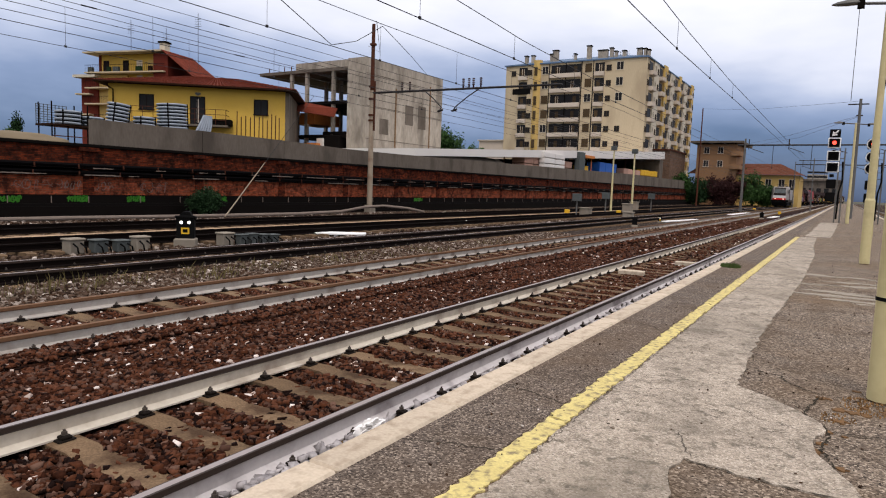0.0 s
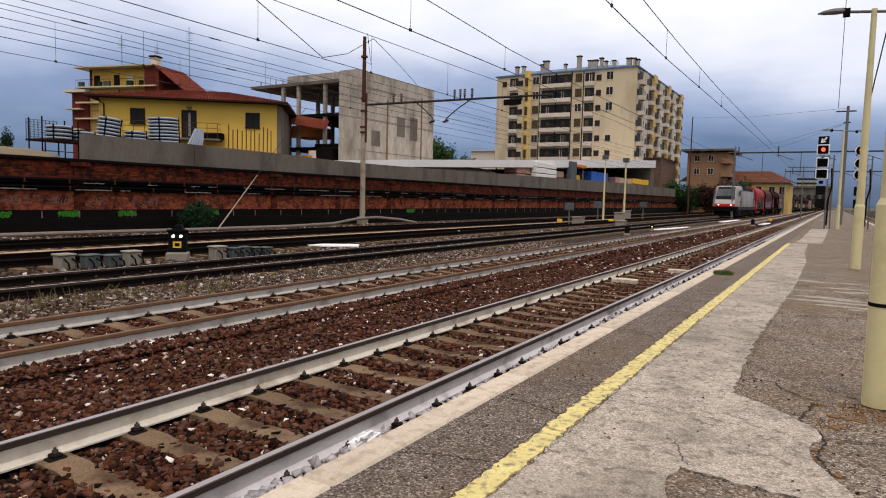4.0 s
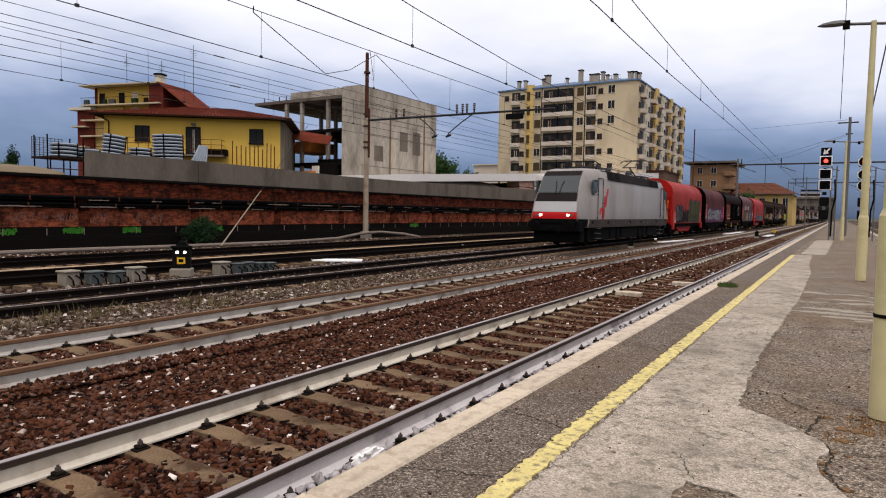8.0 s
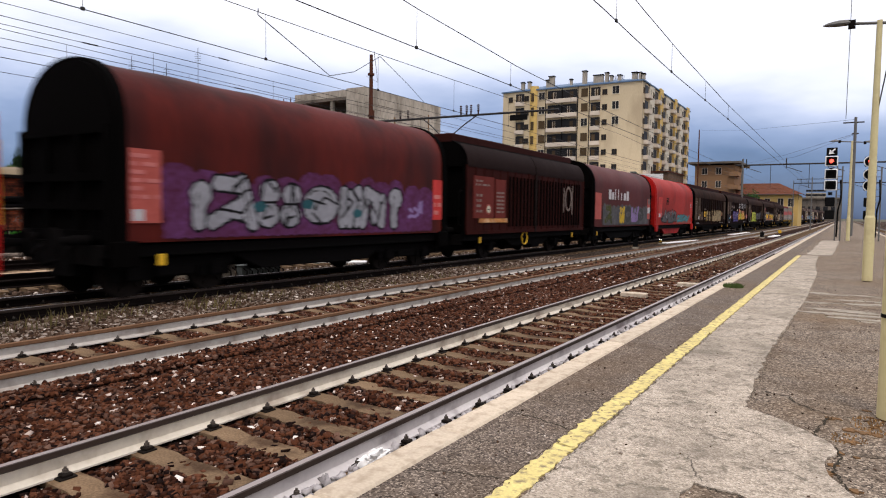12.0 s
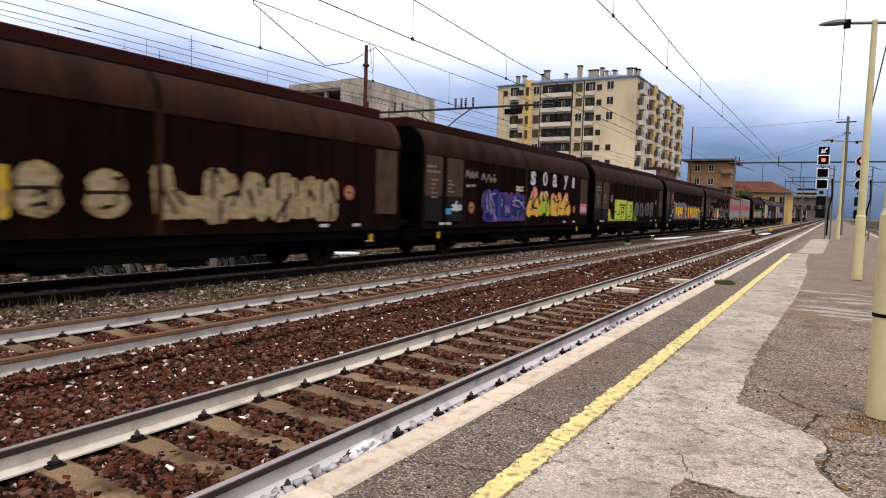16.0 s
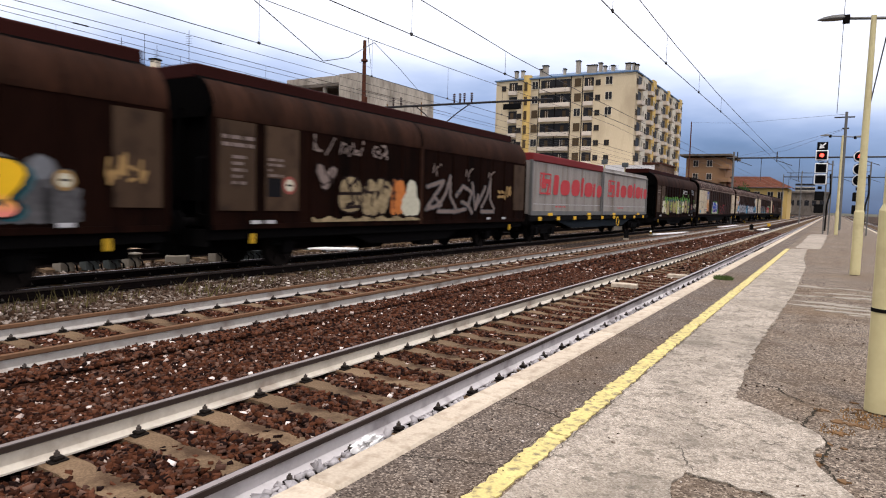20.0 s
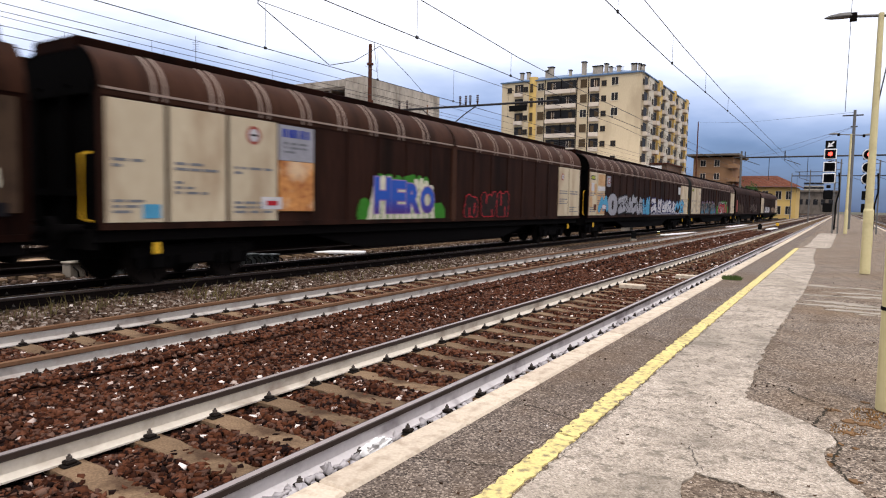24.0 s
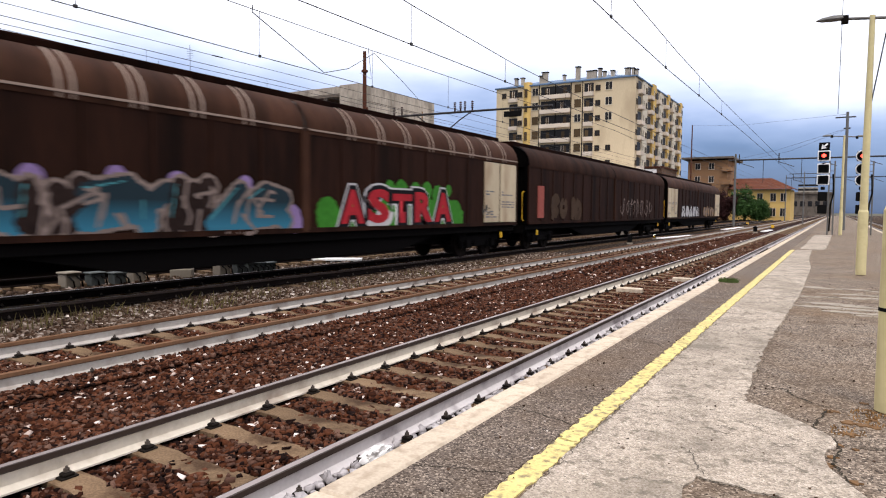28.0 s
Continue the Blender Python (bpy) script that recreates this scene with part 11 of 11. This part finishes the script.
for x, y in ((-18.7, 49.2), (-16.0, 54), (-10.6, 99.3), (-6.2, 82.6)):
    bm = bmesh.new()
    rbox(bm, -0.16, 0.16, -0.2, 0.2, 0.1, 0.4, 0.03)
    box(bm, -0.05, 0.05, -0.05, 0.05, 0, 0.1)
    single("point_motor", bm, M["yellow_paint"], "yellow painted point lever box", "point box", "point boxes", m=pose(x, y, -0.26))


def yard_lamp(x, y, top, label):
    root = thing("yard_lamp", label, "street lamp", "yard lamps", m=pose(x, y, -0.26))
    bm = bmesh.new()
    tube(bm, (0, 0, 0), (0, 0, top), 0.11, 0.06, 10)
    part("post", bm, M["pole"], root, "", 40)
    bm = bmesh.new()
    rbox(bm, -0.25, 0.25, -0.2, 0.15, top - 0.05, top + 0.35, 0.04)
    part("floodlight", bm, M["box_grey"], root)


yard_lamp(-15.9, 57.4, 5.35, "pale yard floodlight post")
yard_lamp(-18.3, 59.2, 5.75, "pale yard floodlight post")
# white hose along the wall foot
hose = bmesh.new()
path_tube(hose, [(-26.2, -5, -0.16), (-26.0, 8, -0.16), (-25.8, 14, -0.15), (-25.4, 20, -0.16), (-25.2, 26, -0.15), (-25.6, 30, -0.1), (-26.3, 33, 0.1), (-26.2, 35, 0.18), (-25.2, 36.4, 0.05), (-24.4, 37.2, -0.16)], 0.085, 8)
single("cable_hose", hose, M["bracket"], "pale dusty cable hose lying along the wall foot", "hose", smooth=40)
# leaning bare stick and its stay
bm = bmesh.new()
tube(bm, (-25, 20.9, -0.2), (-25, 23.4, 2.5), 0.035, 0.022, seg=6)
single("leaning_pole", bm, M["mast"], "pale bare pole leaning in the yard", "pole")
bm = bmesh.new()
tube(bm, (-25, 23.4, 2.5), (-26.9, 28.9, 6.6), 0.012, seg=5)
single("stay_cable", bm, M["wire"], "thin stay cable above the leaning pole", "cable")
# concrete channel covers between the sidings
channel = thing("cable_channel", "tan concrete cable channel with slab covers", "cable channel", kind="structure")
for x0 in (-17.9, -18.9):
    me = (lambda b: (rbox(b, x0, x0 + 0.55, 0.01, 1.19, -0.3, -0.13, 0.015), mesh_of("channel_slab", b, M["slab_tan"]))[1])(bmesh.new())
    for i in range(60):
        twin("channel_slab", me, channel, pose(random.uniform(-0.01, 0.01), -2 + i * 1.2, random.uniform(-0.01, 0.005)))


# ---- plants ----
def tuft(x, y, z, r, h, n, material, seed, label, category="weeds"):
    rg = np.random.default_rng(seed)
    q = []
    f = []
    for i in range(n):
        a, d = rg.uniform(0, 6.283), r * math.sqrt(rg.uniform(0, 1))
        px, py = d * math.cos(a), d * math.sin(a)
        hh = h * rg.uniform(0.4, 1.1)
        lx, ly = rg.normal(0, 0.3) * hh, rg.normal(0, 0.3) * hh
        w = 0.012 * min(1.3, 0.25 + 3 * h)
        b = len(q)
        q += [(px - w, py, 0), (px + w, py, 0), (px + lx * 0.4 + w * 0.8, py + ly * 0.4, hh * 0.6), (px + lx * 0.4 - w * 0.8, py + ly * 0.4, hh * 0.6), (px + lx, py + ly, hh)]
        f += [(b, b + 1, b + 2, b + 3), (b + 3, b + 2, b + 4)]
    me = bpy.data.meshes.new("weeds")
    me.from_pydata(q, [], f)
    me.materials.append(material)
    ob = new("weeds", me)
    ob.matrix_basis = pose(x, y, z)
    return tagged(ob, label, category, "weeds", "stuff")


tuft(-1.56, 11.9, PLATFORM - 0.01, 0.16, 0.08, 240, M["moss"], 1, "small green weed on the platform edge")
for i, (x, y, r, h) in enumerate(((-10.2, 4.6, 0.7, 0.35), (-10.3, 5.6, 0.6, 0.4), (-10.2, 6.4, 0.5, 0.3), (-10.0, 8.0, 0.6, 0.35), (-10.1, 9.5, 0.6, 0.25), (-9.9, 11.5, 0.7, 0.25), (-10.0, 13.0, 0.6, 0.2), (-9.7, 15.0, 0.8, 0.25), (-9.6, 19, 0.8, 0.2), (-5.6, 24, 0.9, 0.15), (-5.5, 28, 1.0, 0.15))):
    tuft(x, y, -0.22, r, h * 0.8, 46, M["weed"], 10 + i, "dry yellow-green weeds in the ballast")
for i, (x, y, r, h, n) in enumerate(((0.27, 4.45, 0.2, 0.022, 200), (0.05, 4.1, 0.1, 0.014, 70))):
    tuft(x, y, PLATFORM - 0.012, r, h, n, M["dry_grass"], 40 + i, "dry moss and grass in a platform crack")


def bush(name, x, y, z, rx, ry, rz, n, size, material, seed, label, trunk=True, category="bush"):
    """A trunk with limbs and a crown of many small leaves in uneven clumps."""
    root = thing(name, label, category, m=pose(x, y, z))
    rg = np.random.default_rng(seed)
    if trunk:
        bm = bmesh.new()
        tube(bm, (0, 0, 0), (0, 0, rz * 0.9), rx * 0.08 + 0.04, rx * 0.04 + 0.02, 8)
        for k in range(6):
            a = k * 1.05
            tube(bm, (0, 0, rz * (0.4 + 0.08 * k)), (rx * 0.6 * math.cos(a), ry * 0.6 * math.sin(a), rz * (0.9 + 0.12 * k)), rx * 0.03 + 0.02, 0.02, 6)
        part("trunk", bm, M["bark"], root)
    k = 26
    c = rg.normal(size=(k, 3))
    c /= np.linalg.norm(c, axis=1)[:, None]
    c *= rg.uniform(0.35, 0.85, (k, 1))
    idx = rg.integers(0, k, n)
    p = c[idx] + rg.normal(0, 0.16, (n, 3))
    p = p * np.array([rx, ry, rz]) + np.array([0, 0, rz])
    p = p[p[:, 2] > 0.02]
    me = leaf_mesh("crown", p, size, material, seed)
    ob = new("crown", me)
    ob.parent = root
    return root


bush("bush", -26.4, 20.75, -0.26, 0.8, 1.0, 0.75, 5000, 0.06, M["leaf_dark"], 1, "dark green bush at the foot of the wall")
bush("tree", -50.5, 82, 2.75, 2.6, 2.6, 3.9, 7000, 0.2, M["leaf"], 2, "green tree behind the concrete building", category="tree")
bush("tree", -46.5, 84, 2.75, 1.8, 1.8, 2.6, 4000, 0.18, M["leaf"], 3, "small green tree behind the parapet", category="tree")
bush("tree", -60, 28.3, 2.6, 0.8, 0.8, 1.95, 3500, 0.09, M["leaf_dark"], 4, "dark cypress-like tree behind the wall", category="tree")
bush("bush", -58, 27.2, 2.6, 1.2, 1.0, 1.2, 2500, 0.1, M["leaf"], 5, "green bush behind the wall")
for i, (x, y, r, h, m) in enumerate(((-25.5, 140, 3.2, 2.8, "leaf_dark"), (-22.3, 141, 3.2, 3.2, "leaf_red"), (-19.2, 142, 2.8, 3.0, "leaf_red"), (-15.8, 143, 3.0, 3.4, "leaf"), (-13.2, 144, 2.2, 2.6, "leaf"), (-28.5, 138, 2.4, 3.4, "leaf"))):
    bush("tree", x, y, -0.4, r, r, h, 5000, 0.22, M[m], 20 + i, "dense dark tree at the end of the wall" if m != "leaf" else "green tree before the yellow villa", category="tree")
bush("bush", -36.5, 127.5, 2.7, 2.0, 1.5, 2.6, 3000, 0.2, M["leaf"], 31, "green climbing shrub at the foot of the tower")
bush("tree", -56, 126, 2.7, 3.0, 2.4, 3.6, 4000, 0.24, M["leaf_dark"], 32, "dark pine before the apartment tower", category="tree")
for i, (x, y, r, h) in enumerate(((14, 110, 3.5, 3.2), (18, 120, 4, 4), (13, 150, 3.5, 3.5), (22, 100, 4, 4.5), (16, 190, 5, 4))):
    bush("tree", x, y, -0.4, r, r, h, 3500, 0.28, M["leaf_dark"], 50 + i, "dark green tree on the far side of the lines", category="tree")


def place_at(t, offset):
    """Pose of a vehicle whose middle is that far along the train."""
    y = offset - travelled(t)
    d = (train_x(y + 5) - train_x(y - 5)) / 10
    return pose(train_x(y), y, 0, 0, 0, -math.degrees(math.atan(d)))


def motions():
    for ob, offset in TRAIN:
        walk(ob, [(t, place_at(t, offset)) for t in range(0, 29, 2)])
    # wheels turn while they roll past
    for ob, offset, r in WHEELS:
        base = ob.matrix_basis.copy()
        t_pass = 14.0 + (offset - 14.0) / SPEED
        first, last = frame(max(0.0, t_pass - 1.1)), frame(min(28.0, t_pass + 1.2))
        if t_pass - 1.1 > 28.0 or t_pass + 1.2 < 0.0:
            continue
        rows, f = [], first
        while f <= last:
            t = (f - 1) / FPS
            rows.append((t, base @ Matrix.Rotation((travelled(t) / r) % (2 * math.pi), 4, "X")))
            f += 1
        if rows[0][0] > 0.01:
            rows.insert(0, (0.0, rows[0][1]))
        if rows[-1][0] < 27.99:
            rows.append((28.0, rows[-1][1]))
        walk(ob, rows)


motions()
